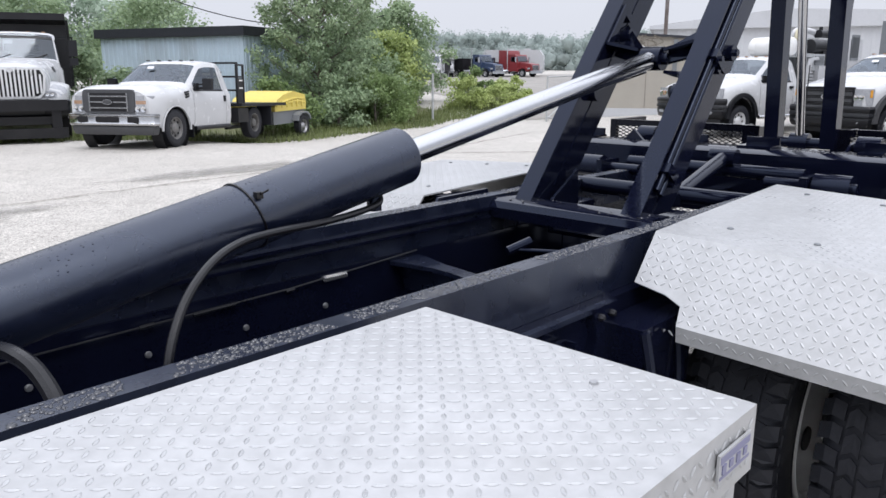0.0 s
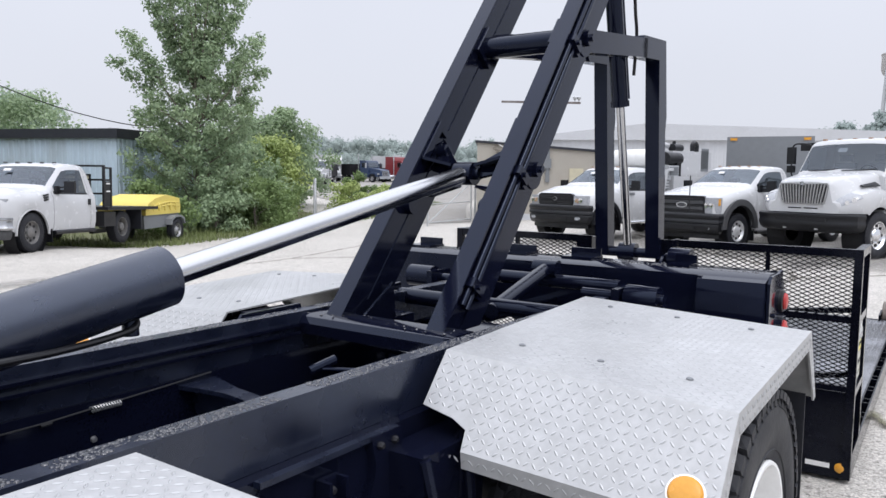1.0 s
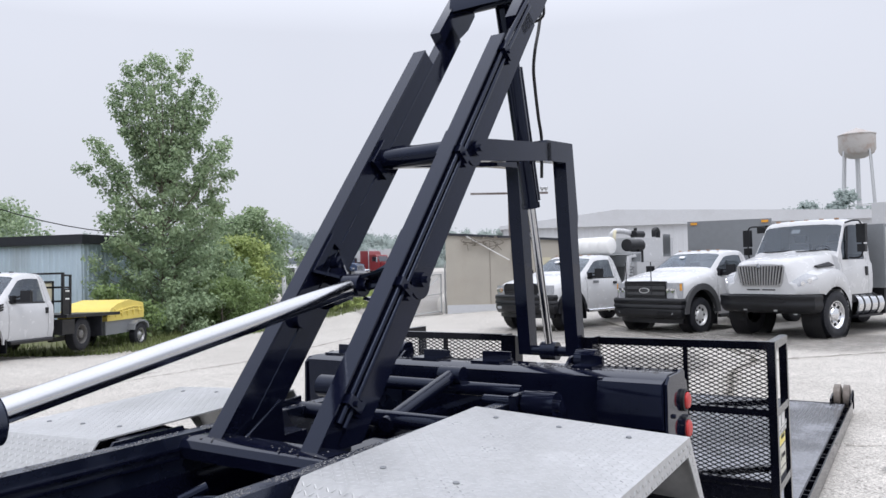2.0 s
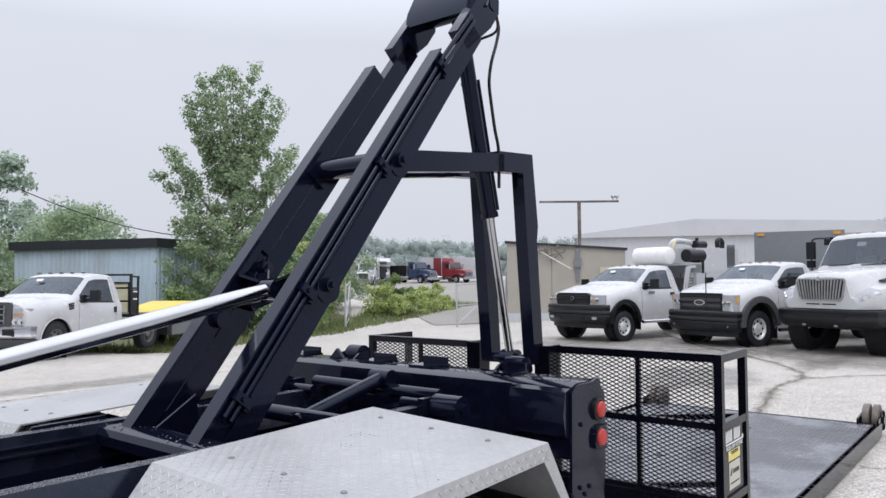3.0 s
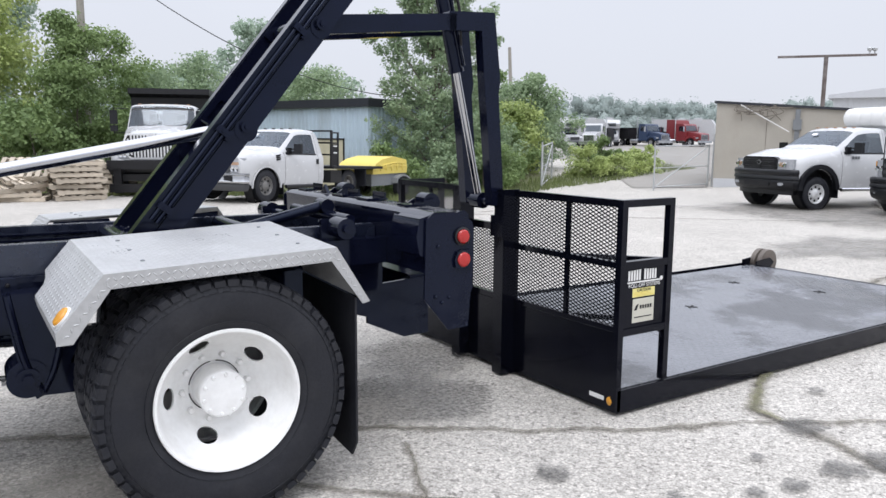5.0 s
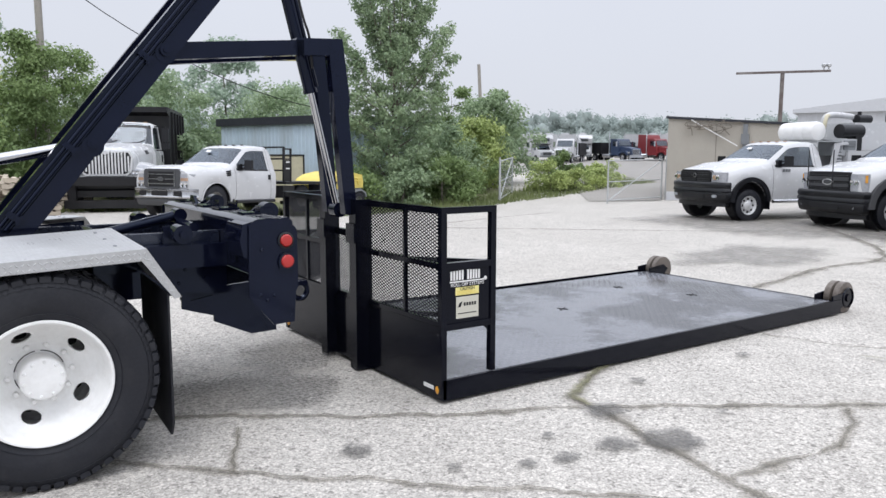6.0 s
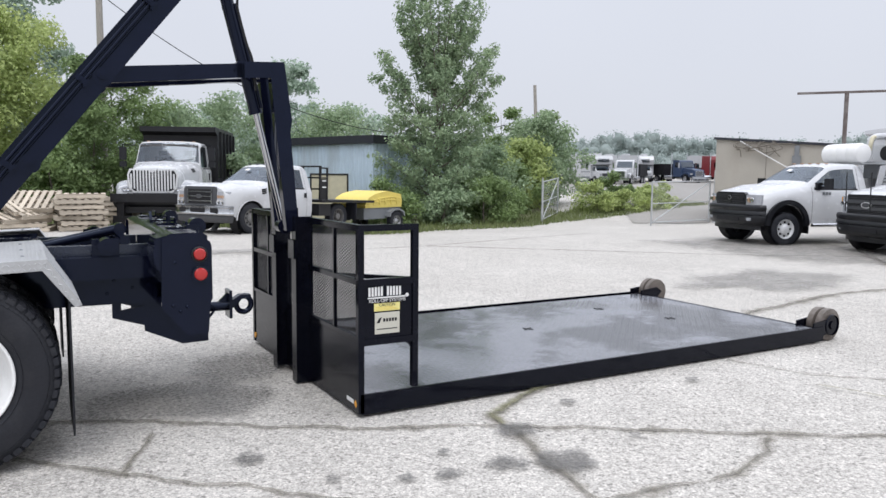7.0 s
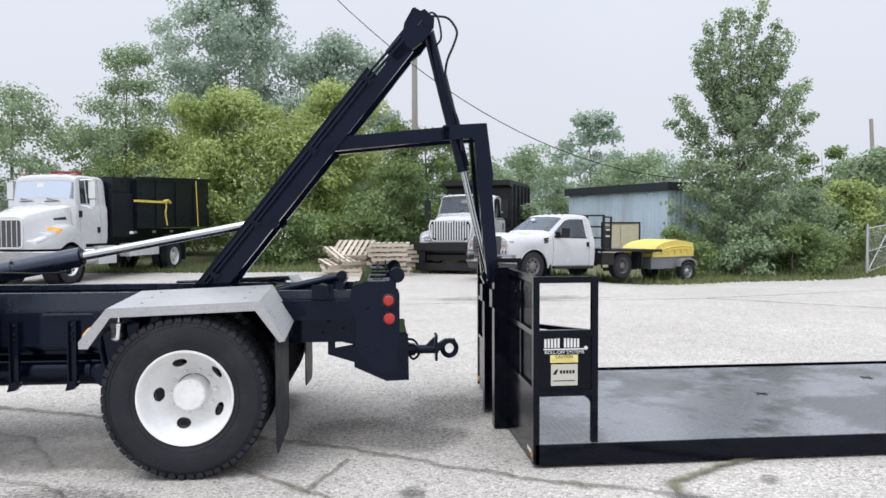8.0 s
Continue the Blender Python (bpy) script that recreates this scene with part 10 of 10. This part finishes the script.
def far_lorry(x, y, turn, paint, label, sleeper=True):
    """A bonneted tractor unit far off: bonnet, wings, cab, sleeper, stacks and a dark load behind."""
    v = thing("parked_lorry", (x, y, gz(x, y)), label, "truck", "", turn)
    v.scale = (0.85, 0.85, 0.85)
    bm = B()
    prism(bm, [(1.25, 0.75), (1.30, 1.45), (1.15, 1.62), (-0.85, 1.85), (-0.85, 0.75)], "y", -0.78, 0.78)
    bonnet = part("bonnet", bm, paint, v, "", 0.10)
    bm = B()
    prism(bm, [(-0.85, 0.75), (-0.85, 1.85), (-1.20, 2.72), (-1.35, 2.82), (-2.4, 2.85), (-2.4, 0.75)], "y", -1.05, 1.05)
    c = part("cab", bm, paint, v, "", 0.08)
    if sleeper:
        bm = B()
        prism(bm, [(-2.42, 0.8), (-2.42, 2.95), (-2.7, 3.35), (-4.1, 3.4), (-4.15, 0.8)], "y", -1.12, 1.12)
        part("sleeper", bm, paint, v, "", 0.10)
    bm = B()
    bx(bm, -8.5, -4.3, -1.1, 1.1, 0.95, 1.9 if sleeper else 2.4)
    part("load_body", bm, M_DARKBODY, v, "", 0.05)
    bm = B()
    panel4(bm, [(-0.86, -0.9, 1.95), (-0.86, 0.9, 1.95), (-1.15, 0.86, 2.62), (-1.15, -0.86, 2.62)], (0.9, 0, 0.38), 0.03)
    part("windscreen", bm, M_GLASS, c)
    bm = B()
    bx(bm, 1.28, 1.36, -0.58, 0.58, 0.82, 1.50)
    g = part("grille", bm, M_CHROME, bonnet, "", 0.03)
    # dark strips give the shade of the grille's slots
    bm = B()
    for k in range(7):
        bx(bm, 1.355, 1.368, -0.50 + 0.15 * k, -0.42 + 0.15 * k, 0.88, 1.44)
    part("grille_slot", bm, M_PRINT_SHADE, g, kind="stuff")
    bm = B()
    bx(bm, 1.30, 1.52, -1.12, 1.12, 0.45, 0.78)
    part("bumper", bm, M_CHROME, v, "", 0.05)
    for s in (-1, 1):
        bm = B()
        prism(bm, [(0.95, 0.75), (0.90, 1.05), (0.55, 1.28), (-0.35, 1.30), (-0.75, 1.05), (-0.85, 0.62), (-0.72, 0.62), (-0.60, 0.95), (0.0, 1.14), (0.55, 1.05), (0.72, 0.75)], "y", s * 0.72, s * 1.14)
        part("wing", bm, paint, bonnet, "", 0.05)
        bm = B()
        bx(bm, 0.92, 1.12, s * 0.82, s * 1.08, 0.98, 1.18)
        part("headlamp", bm, M_LAMP, bonnet, "", 0.04)
        bm = B()
        bx(bm, -2.0, -1.25, s * 1.05, s * 1.065, 1.95, 2.55)
        part("side_window", bm, M_GLASS, c)
        bm = B()
        bx(bm, -1.0, -0.9, s * 1.20, s * 1.40, 1.85, 2.5)
        part("wing_mirror", bm, M_CHROME, c, "", 0.02)
        bm = B()
        tube(bm, (-2.50, s * 1.18, 0.9), (-2.50, s * 1.18, 3.7), 0.07, 10)
        part("exhaust_stack", bm, M_CHROME, v)
        bm = B()
        tube(bm, (-3.9, s * 0.92, 0.70), (-2.3, s * 0.92, 0.70), 0.30, 16)
        part("fuel_tank", bm, M_CHROME, v, "", 0.02)
        for xx in (0.0, -5.6, -6.9):
            road_wheel(v, xx, s * 1.1, 0.5, 0.28, s, M_STEEL)
    return v


far_lorry(60.4, 50.9, 262, M_NAVY, "dark blue bonneted lorry parked in the far yard", False)
far_lorry(63.6, 48.4, 264, M_REDPAINT, "dark red bonneted lorry with a sleeper cab")
motor_home(66.5, 52.5, 300, 8.0, "plain white box trailer parked behind the far lorries", False)
far_lorry(49.4, 49.6, 214, M_WHITE, "white lorry parked in the far yard", False)


# ---- trees and shrubs ----
def leaf_cloud(vs, fs, rnd, c, r, count, size, hollow=0.45):
    """Leaves scattered in a soft clump."""
    for _ in range(count):
        d = Vector((rnd.gauss(0, 1), rnd.gauss(0, 1), rnd.gauss(0, 1)))
        d = d.normalized() * (rnd.random() ** hollow) if d.length > 0 else d
        p = Vector((c[0] + d.x * r[0], c[1] + d.y * r[1], c[2] + d.z * r[2]))
        n = (d + Vector((rnd.uniform(-1, 1), rnd.uniform(-1, 1), rnd.uniform(-0.2, 1.2)))).normalized()
        u = n.orthogonal().normalized()
        a = rnd.uniform(0, 6.28)
        w = n.cross(u)
        e, f = u * math.cos(a) + w * math.sin(a), w * math.cos(a) - u * math.sin(a)
        s = size * rnd.uniform(0.6, 1.25)
        k = len(vs)
        vs += [p - e * s * 0.55, p + f * s * 0.36 + n * s * 0.08, p + e * s * 0.6, p - f * s * 0.36 + n * s * 0.08]
        fs.append((k, k + 1, k + 2, k + 3))


def tree(name, x, y, height, shape, label, leaf, seed, clumps, leaves, size, clump_r, trunk_r=0.14, base=0.15, group=""):
    """A tapered trunk with limbs, and a crown of leaf clumps inside shape(h), the radius at each part of the height."""
    rnd = random.Random(seed)
    ob = thing(name, (x, y, gz(x, y)), label, "tree", group)
    bm = B()
    bend = [Vector((0.12 * math.sin(3 * t + seed), 0.12 * math.cos(2.3 * t + seed), t * height * 0.94)) for t in [i / 9 for i in range(10)]]
    for a, b, i in zip(bend, bend[1:], range(9)):
        tube(bm, a - Vector((0, 0, 0.25 if i == 0 else 0)), b, trunk_r * (1 - i / 9.6), 9, trunk_r * (1 - (i + 1) / 9.6))
    vs, fs = [], []
    per = 7
    boughs = max(4, clumps // per)
    for k in range(boughs):
        # boughs wind up the trunk; each carries its own mass of clumps, so that gaps stay between them
        h = base + (0.97 - base) * (k + 0.6 * rnd.random()) / boughs
        a = 2.4 * k + rnd.uniform(-0.5, 0.5)
        wob = 0.95 + 0.5 * noise.noise(Vector((math.cos(a) * 1.3, math.sin(a) * 1.3, h * 5 + seed)))
        reach = shape(h) * wob * rnd.uniform(0.42, 0.74)
        tip = Vector((reach * math.cos(a), reach * math.sin(a), h * height + rnd.uniform(-0.2, 0.2)))
        spread = max(0.42 * shape(h), 0.7 * clump_r)
        root = Vector((0, 0, max(h - 0.16, 0.06) * height))
        elbow = root.lerp(tip, 0.5) + Vector((0, 0, 0.05 * height * rnd.random()))
        tube(bm, root, elbow, trunk_r * 0.34 * (1.15 - h), 5, trunk_r * 0.20 * (1.15 - h))
        tube(bm, elbow, tip, trunk_r * 0.20 * (1.15 - h), 5, trunk_r * 0.05)
        for j in range(per):
            d = Vector((rnd.gauss(0, 1), rnd.gauss(0, 1), rnd.gauss(0, 0.75))).normalized() * (rnd.random() ** 0.4)
            c = tip + Vector((d.x * spread, d.y * spread, d.z * spread * 0.75))
            c = c.lerp(Vector((0, 0, c.z)), 0.35 if j == 0 else 0.0)
            cr = clump_r * rnd.uniform(0.55, 1.05) * (0.75 + 0.25 * min(1, shape(h)))
            leaf_cloud(vs, fs, rnd, c, (cr, cr, cr * 0.7), leaves, size)
    part("trunk", bm, M_BARK, ob, "grey trunk with limbs")
    raw("crown", vs, fs, leaf, ob, "crown of many small leaves")
    return ob


ROUND = lerp_table([(0, 0.5), (0.15, 0.8), (0.4, 1.0), (0.7, 0.9), (0.9, 0.55), (1.0, 0.1)])


def poplar(x, y, height, label, leaf, seed):
    """A young poplar: a few long limbs rise steeply round the trunk, and leafy twigs hang all along them."""
    rnd = random.Random(seed)
    ob = thing("poplar_tree", (x, y, gz(x, y)), label, "tree")
    bm = B()
    vs, fs = [], []
    across, away = Vector((0.80, -0.60, 0)), Vector((0.60, 0.80, 0))

    def limb(p0, p1, r0, leafy, clump, count, bend=0.0):
        mid = p0.lerp(p1, 0.5) + Vector((rnd.uniform(-0.15, 0.15), rnd.uniform(-0.15, 0.15), -bend))
        line = curve_pts([p0, mid, p1], 5)
        for i, (a, b) in enumerate(zip(line, line[1:])):
            k = len(line) - 1
            tube(bm, a, b, r0 * (1 - 0.85 * i / k), 7, r0 * (1 - 0.85 * (i + 1) / k))
        for j in range(count):
            t = leafy + (1.04 - leafy) * (j + rnd.random()) / count
            c = p0.lerp(p1, t)
            off = Vector((rnd.gauss(0, 1), rnd.gauss(0, 1), rnd.gauss(0, 0.8)))
            c = c + off.normalized() * clump * rnd.uniform(0.2, 1.15) * (1.15 - 0.6 * t)
            cr = clump * rnd.uniform(0.45, 0.85)
            leaf_cloud(vs, fs, rnd, c, (cr, cr, cr * 0.85), 50, 0.112, 0.6)
    up = Vector((0, 0, 1))
    at = lambda q, w, h: across * q + away * w + up * (h * height)
    limb(at(0, 0, -0.02), at(0.05, 0, 0.62), 0.11, 0.45, 0.42, 14)
    # the top: steep limbs from the fork, full and close
    for q, w, h in ((0.0, 0.1, 1.0), (0.70, -0.3, 0.99), (-0.65, 0.3, 0.985), (1.15, 0.3, 0.94), (-1.10, -0.3, 0.945), (0.35, 0.9, 0.95), (-0.3, -0.9, 0.955), (1.55, -0.3, 0.86), (-1.50, 0.2, 0.87), (0.9, 1.0, 0.86), (-0.9, -1.0, 0.85), (1.35, 0.4, 0.78), (-1.3, -0.4, 0.79)):
        limb(at(0.02 + 0.1 * q, 0.1 * w, 0.45 + 0.05 * abs(q)), at(q, w, h), 0.034, 0.14, 0.45, 24)
    # side limbs that stand clear of the crown
    for q, w, h0, h in ((2.15, 0.2, 0.40, 0.715), (1.95, -0.6, 0.38, 0.67), (1.7, 0.7, 0.36, 0.63), (2.3, 0.3, 0.34, 0.60), (-2.2, -0.2, 0.38, 0.685), (-2.5, 0.4, 0.34, 0.60), (-1.75, -0.8, 0.36, 0.64), (0.5, -1.6, 0.36, 0.62), (-0.6, 1.6, 0.36, 0.62)):
        limb(at(0, 0, h0), at(q, w, h), 0.034, 0.25, 0.47, 18, 0.25)
    # the full skirt below
    for k in range(40):
        q = 2.4 * k
        h = 0.05 + 0.40 * (k + rnd.random()) / 40
        reach = 2.65 * rnd.uniform(0.55, 1.0)
        limb(up * (max(h - 0.10, 0.03) * height), Vector((reach * math.cos(q), reach * math.sin(q), (h + rnd.uniform(0.0, 0.05)) * height)), 0.035, 0.30, 0.47, 10, 0.1)
    part("trunk", bm, M_BARK, ob, "grey forked trunk with steep limbs")
    raw("crown", vs, fs, leaf, ob, "loose crown of many small leaves")
    return ob


poplar(12.3, 19.9, 9.4, "tall young poplar with loose grey-green crown", M_LEAF, 3)


def crown_of(r):
    return lambda h: r * ROUND(h)


# by the shed and the yard's edge, from left to right
SHRUBS = [
    # x, y, height, radius, leaf, clumps, leaves per clump, leaf size, clump radius
    (-6.6, 25.6, 7.0, 3.4, M_LEAF_BRIGHT, 180, 100, 0.20, 0.95),
    (-2.6, 26.0, 7.4, 3.2, M_LEAF_BRIGHT, 180, 100, 0.20, 0.95),
    (-9.4, 28.0, 5.6, 3.0, M_LEAF_BRIGHT, 132, 100, 0.20, 0.95),
    (-11.4, 27.5, 9.2, 2.2, M_LEAF, 120, 60, 0.18, 0.75),
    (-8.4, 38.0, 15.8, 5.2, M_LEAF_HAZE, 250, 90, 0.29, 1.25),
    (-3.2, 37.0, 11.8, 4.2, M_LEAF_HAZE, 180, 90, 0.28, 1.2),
    (1.6, 28.5, 6.0, 2.4, M_LEAF_DARK, 110, 70, 0.19, 0.85),
    (3.8, 30.5, 4.6, 2.6, M_LEAF, 90, 70, 0.19, 0.85),
    (-14.6, 24.5, 6.8, 2.6, M_LEAF, 90, 60, 0.18, 0.8),
    (-20.0, 28.0, 8.5, 4.0, M_LEAF_DARK, 110, 60, 0.24, 1.0),
    (-13.5, 34.0, 6.5, 4.2, M_LEAF_DARK, 110, 70, 0.24, 1.1),
    (7.4, 36.0, 5.2, 3.6, M_LEAF, 90, 70, 0.23, 1.0),
    (13.5, 34.0, 4.8, 3.4, M_LEAF, 100, 70, 0.22, 1.0),
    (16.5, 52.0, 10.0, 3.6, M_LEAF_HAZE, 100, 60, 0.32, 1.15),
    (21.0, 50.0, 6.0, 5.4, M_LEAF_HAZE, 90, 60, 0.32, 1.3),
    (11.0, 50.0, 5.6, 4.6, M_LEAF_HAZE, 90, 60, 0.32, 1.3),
    (20.9, 24.6, 4.3, 2.3, M_LEAF, 150, 85, 0.14, 0.7),
    (18.6, 23.4, 3.2, 2.0, M_LEAF_BRIGHT, 120, 80, 0.14, 0.65),
    (22.6, 26.8, 5.0, 1.6, M_LEAF_DARK, 80, 70, 0.14, 0.5),
    (20.4, 27.6, 5.0, 1.8, M_LEAF_DARK, 80, 70, 0.14, 0.55),
    (15.4, 21.4, 3.0, 1.9, M_LEAF, 110, 80, 0.13, 0.6),
    (9.6, 18.4, 1.6, 1.3, M_LEAF_DARK, 70, 70, 0.11, 0.45),
    (13.6, 18.4, 1.8, 1.5, M_LEAF_DARK, 90, 70, 0.11, 0.45),
    (11.6, 18.0, 1.5, 1.2, M_LEAF, 70, 70, 0.11, 0.4),
    (14.5, 19.3, 1.8, 1.3, M_LEAF_DARK, 70, 70, 0.11, 0.4),
    (17.2, 21.9, 2.2, 1.5, M_LEAF_DARK, 80, 70, 0.12, 0.45),
    (20.4, 20.0, 1.2, 1.2, M_LEAF_BRIGHT, 60, 70, 0.11, 0.4),
    (22.0, 20.0, 0.8, 1.3, M_LEAF_BRIGHT, 60, 60, 0.11, 0.35),
    (24.2, 20.4, 0.6, 1.2, M_LEAF_BRIGHT, 50, 60, 0.11, 0.3),
    (23.2, 22.0, 1.5, 1.0, M_LEAF_DARK, 60, 60, 0.12, 0.35),
    (26.5, 22.5, 0.8, 1.4, M_LEAF_BRIGHT, 50, 60, 0.12, 0.3),
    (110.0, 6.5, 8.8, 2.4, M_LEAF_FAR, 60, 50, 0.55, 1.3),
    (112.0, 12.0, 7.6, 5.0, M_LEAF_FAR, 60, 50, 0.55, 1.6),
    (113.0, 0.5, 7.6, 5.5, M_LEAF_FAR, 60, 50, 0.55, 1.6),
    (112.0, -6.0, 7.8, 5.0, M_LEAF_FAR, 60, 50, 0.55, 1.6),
    (0.4, 22.3, 5.3, 1.5, M_LEAF_DARK, 110, 80, 0.15, 0.6),
    (5.4, 22.6, 2.4, 1.6, M_LEAF, 60, 70, 0.14, 0.55),
    (-4.4, 22.4, 2.6, 2.0, M_LEAF_DARK, 80, 70, 0.14, 0.65),
    (-1.0, 21.8, 2.6, 2.0, M_LEAF_DARK, 80, 70, 0.14, 0.65),
    (-12.0, 25.0, 3.6, 2.6, M_LEAF_DARK, 90, 70, 0.16, 0.75),
    (2.6, 23.4, 2.4, 1.6, M_LEAF_DARK, 60, 70, 0.14, 0.55),
]
for i, (x, y, h, r, leaf, cl, lv, sz, cr) in enumerate(SHRUBS):
    big = h > 5.5
    if 0.15 <= sz < 0.3:
        sz, lv = sz * 0.70, int(lv * 1.9)
    tree("broadleaf_tree" if big else "shrub", x, y, h, crown_of(r), ("leafy green tree at the edge of the yard" if leaf is not M_LEAF_BRIGHT else "bright green bushy tree at the edge of the yard") if big else "dense green shrub on the rough verge", leaf, 20 + i, cl, lv, sz, cr, 0.12 if big else 0.05, 0.12 if big else 0.05, "verge trees" if big else "verge shrubs")


# far woods: one mass of clumps, their haze put into the leaf colour
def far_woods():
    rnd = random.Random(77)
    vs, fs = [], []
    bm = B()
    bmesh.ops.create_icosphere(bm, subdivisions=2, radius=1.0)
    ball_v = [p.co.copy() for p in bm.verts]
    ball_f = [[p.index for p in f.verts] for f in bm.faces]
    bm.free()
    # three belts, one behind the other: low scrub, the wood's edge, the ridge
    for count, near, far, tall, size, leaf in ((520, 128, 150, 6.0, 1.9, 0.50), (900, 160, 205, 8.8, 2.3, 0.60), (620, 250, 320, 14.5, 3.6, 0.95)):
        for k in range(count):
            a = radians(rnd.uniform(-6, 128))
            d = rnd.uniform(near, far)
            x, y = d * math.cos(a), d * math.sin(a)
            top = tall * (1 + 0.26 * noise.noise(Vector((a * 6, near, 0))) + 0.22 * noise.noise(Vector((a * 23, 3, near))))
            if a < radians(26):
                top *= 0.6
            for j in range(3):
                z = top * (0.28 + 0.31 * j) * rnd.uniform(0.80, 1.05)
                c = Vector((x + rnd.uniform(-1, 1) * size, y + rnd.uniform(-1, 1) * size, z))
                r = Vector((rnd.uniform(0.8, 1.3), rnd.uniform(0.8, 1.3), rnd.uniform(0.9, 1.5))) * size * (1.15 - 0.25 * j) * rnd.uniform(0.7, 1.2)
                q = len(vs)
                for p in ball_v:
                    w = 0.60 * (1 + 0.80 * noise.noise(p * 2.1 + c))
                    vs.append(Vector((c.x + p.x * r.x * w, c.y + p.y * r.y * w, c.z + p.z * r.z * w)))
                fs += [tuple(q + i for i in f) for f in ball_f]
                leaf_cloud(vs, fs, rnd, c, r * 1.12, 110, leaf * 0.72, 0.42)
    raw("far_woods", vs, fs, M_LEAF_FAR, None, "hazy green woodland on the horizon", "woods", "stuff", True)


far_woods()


def verge_grass():
    """Rough grass tufts along the yard's far edge."""
    rnd = random.Random(8)
    vs, fs = [], []
    line = [(-16, 19.5), (-3, 19.0), (2, 17.6), (4.5, 15.6), (8, 15.5), (10, 16.2), (14, 16.6), (17, 18.0), (21, 18.8), (28, 20.5)]
    for (xa, ya), (xb, yb) in zip(line, line[1:]):
        n = int(math.hypot(xb - xa, yb - ya) * 330)
        for _ in range(n):
            t = rnd.random()
            off = abs(rnd.gauss(0, 1.3))
            x, y = xa + (xb - xa) * t + rnd.uniform(-0.3, 0.3), ya + (yb - ya) * t + off - 0.4 * rnd.random()
            h = rnd.uniform(0.05, 0.24) * (1.5 if off > 1.0 else 1.0)
            a = rnd.uniform(0, 6.28)
            lean = Vector((math.cos(a), math.sin(a), 0)) * h * rnd.uniform(0.1, 0.7)
            sdir = Vector((-math.sin(a), math.cos(a), 0)) * 0.012
            p = Vector((x, y, gz(x, y)))
            k = len(vs)
            vs += [p - sdir * 1.6, p + sdir * 1.6, p + lean + Vector((0, 0, h))]
            fs.append((k, k + 1, k + 2))
    raw("verge_grass", vs, fs, M_GRASS, None, "rough dry grass along the yard's edge", "grass", "stuff")


verge_grass()


def soil_strip():
    """The unpaved verge under the trees."""
    line = [(-60, 22.0), (-16, 19.6), (-3, 19.2), (2, 17.7), (4.5, 15.8), (8, 15.7), (10, 16.4), (14, 16.8), (17, 18.2), (19.0, 20.0)]
    vs, fs = [], []
    for x, y in line:
        for f in (0, 2, 5, 9, 14, 22):
            yy = y + f
            vs.append((x + 0.3 * f * (x > 10), yy, gz(x, yy) + 0.03 + 0.01 * f))
    for i in range(len(line) - 1):
        for j in range(5):
            a = i * 6 + j
            fs.append((a, a + 6, a + 7, a + 1))
    raw("verge", vs, fs, M_SOIL, None, "earthy verge under the trees", "verge", "structure", True)


M_SOIL = mat("weedy_earth", (0.12, 0.13, 0.06), 0.95, var=0.4, scale=1.5, fine=30, bump=0.5, dirt=(0.22, 0.19, 0.13), dirt_amount=0.7, dirt_scale=0.6)
soil_strip()


def gravel_lot():
    """The gravel drive and lot beyond the gate."""
    vs, fs = [], []
    for t in range(26):
        f = t / 25
        c = Vector((19.6, 15.2)).lerp(Vector((66, 62)), f)
        w = 2.2 + 34 * f ** 1.3
        d = Vector((0.72, -0.69))
        for k in range(9):
            p = c + d * w * (k / 8 - 0.5) * (1.5 if k > 4 else 1.0)
            vs.append((p.x, p.y, gz(p.x, p.y) + 0.025))
    for t in range(25):
        for k in range(8):
            a = t * 9 + k
            fs.append((a, a + 1, a + 10, a + 9))
    raw("gravel_drive", vs, fs, M_GRAVEL, None, "grey gravel drive and lot beyond the gate", "drive", "structure", True)


gravel_lot()
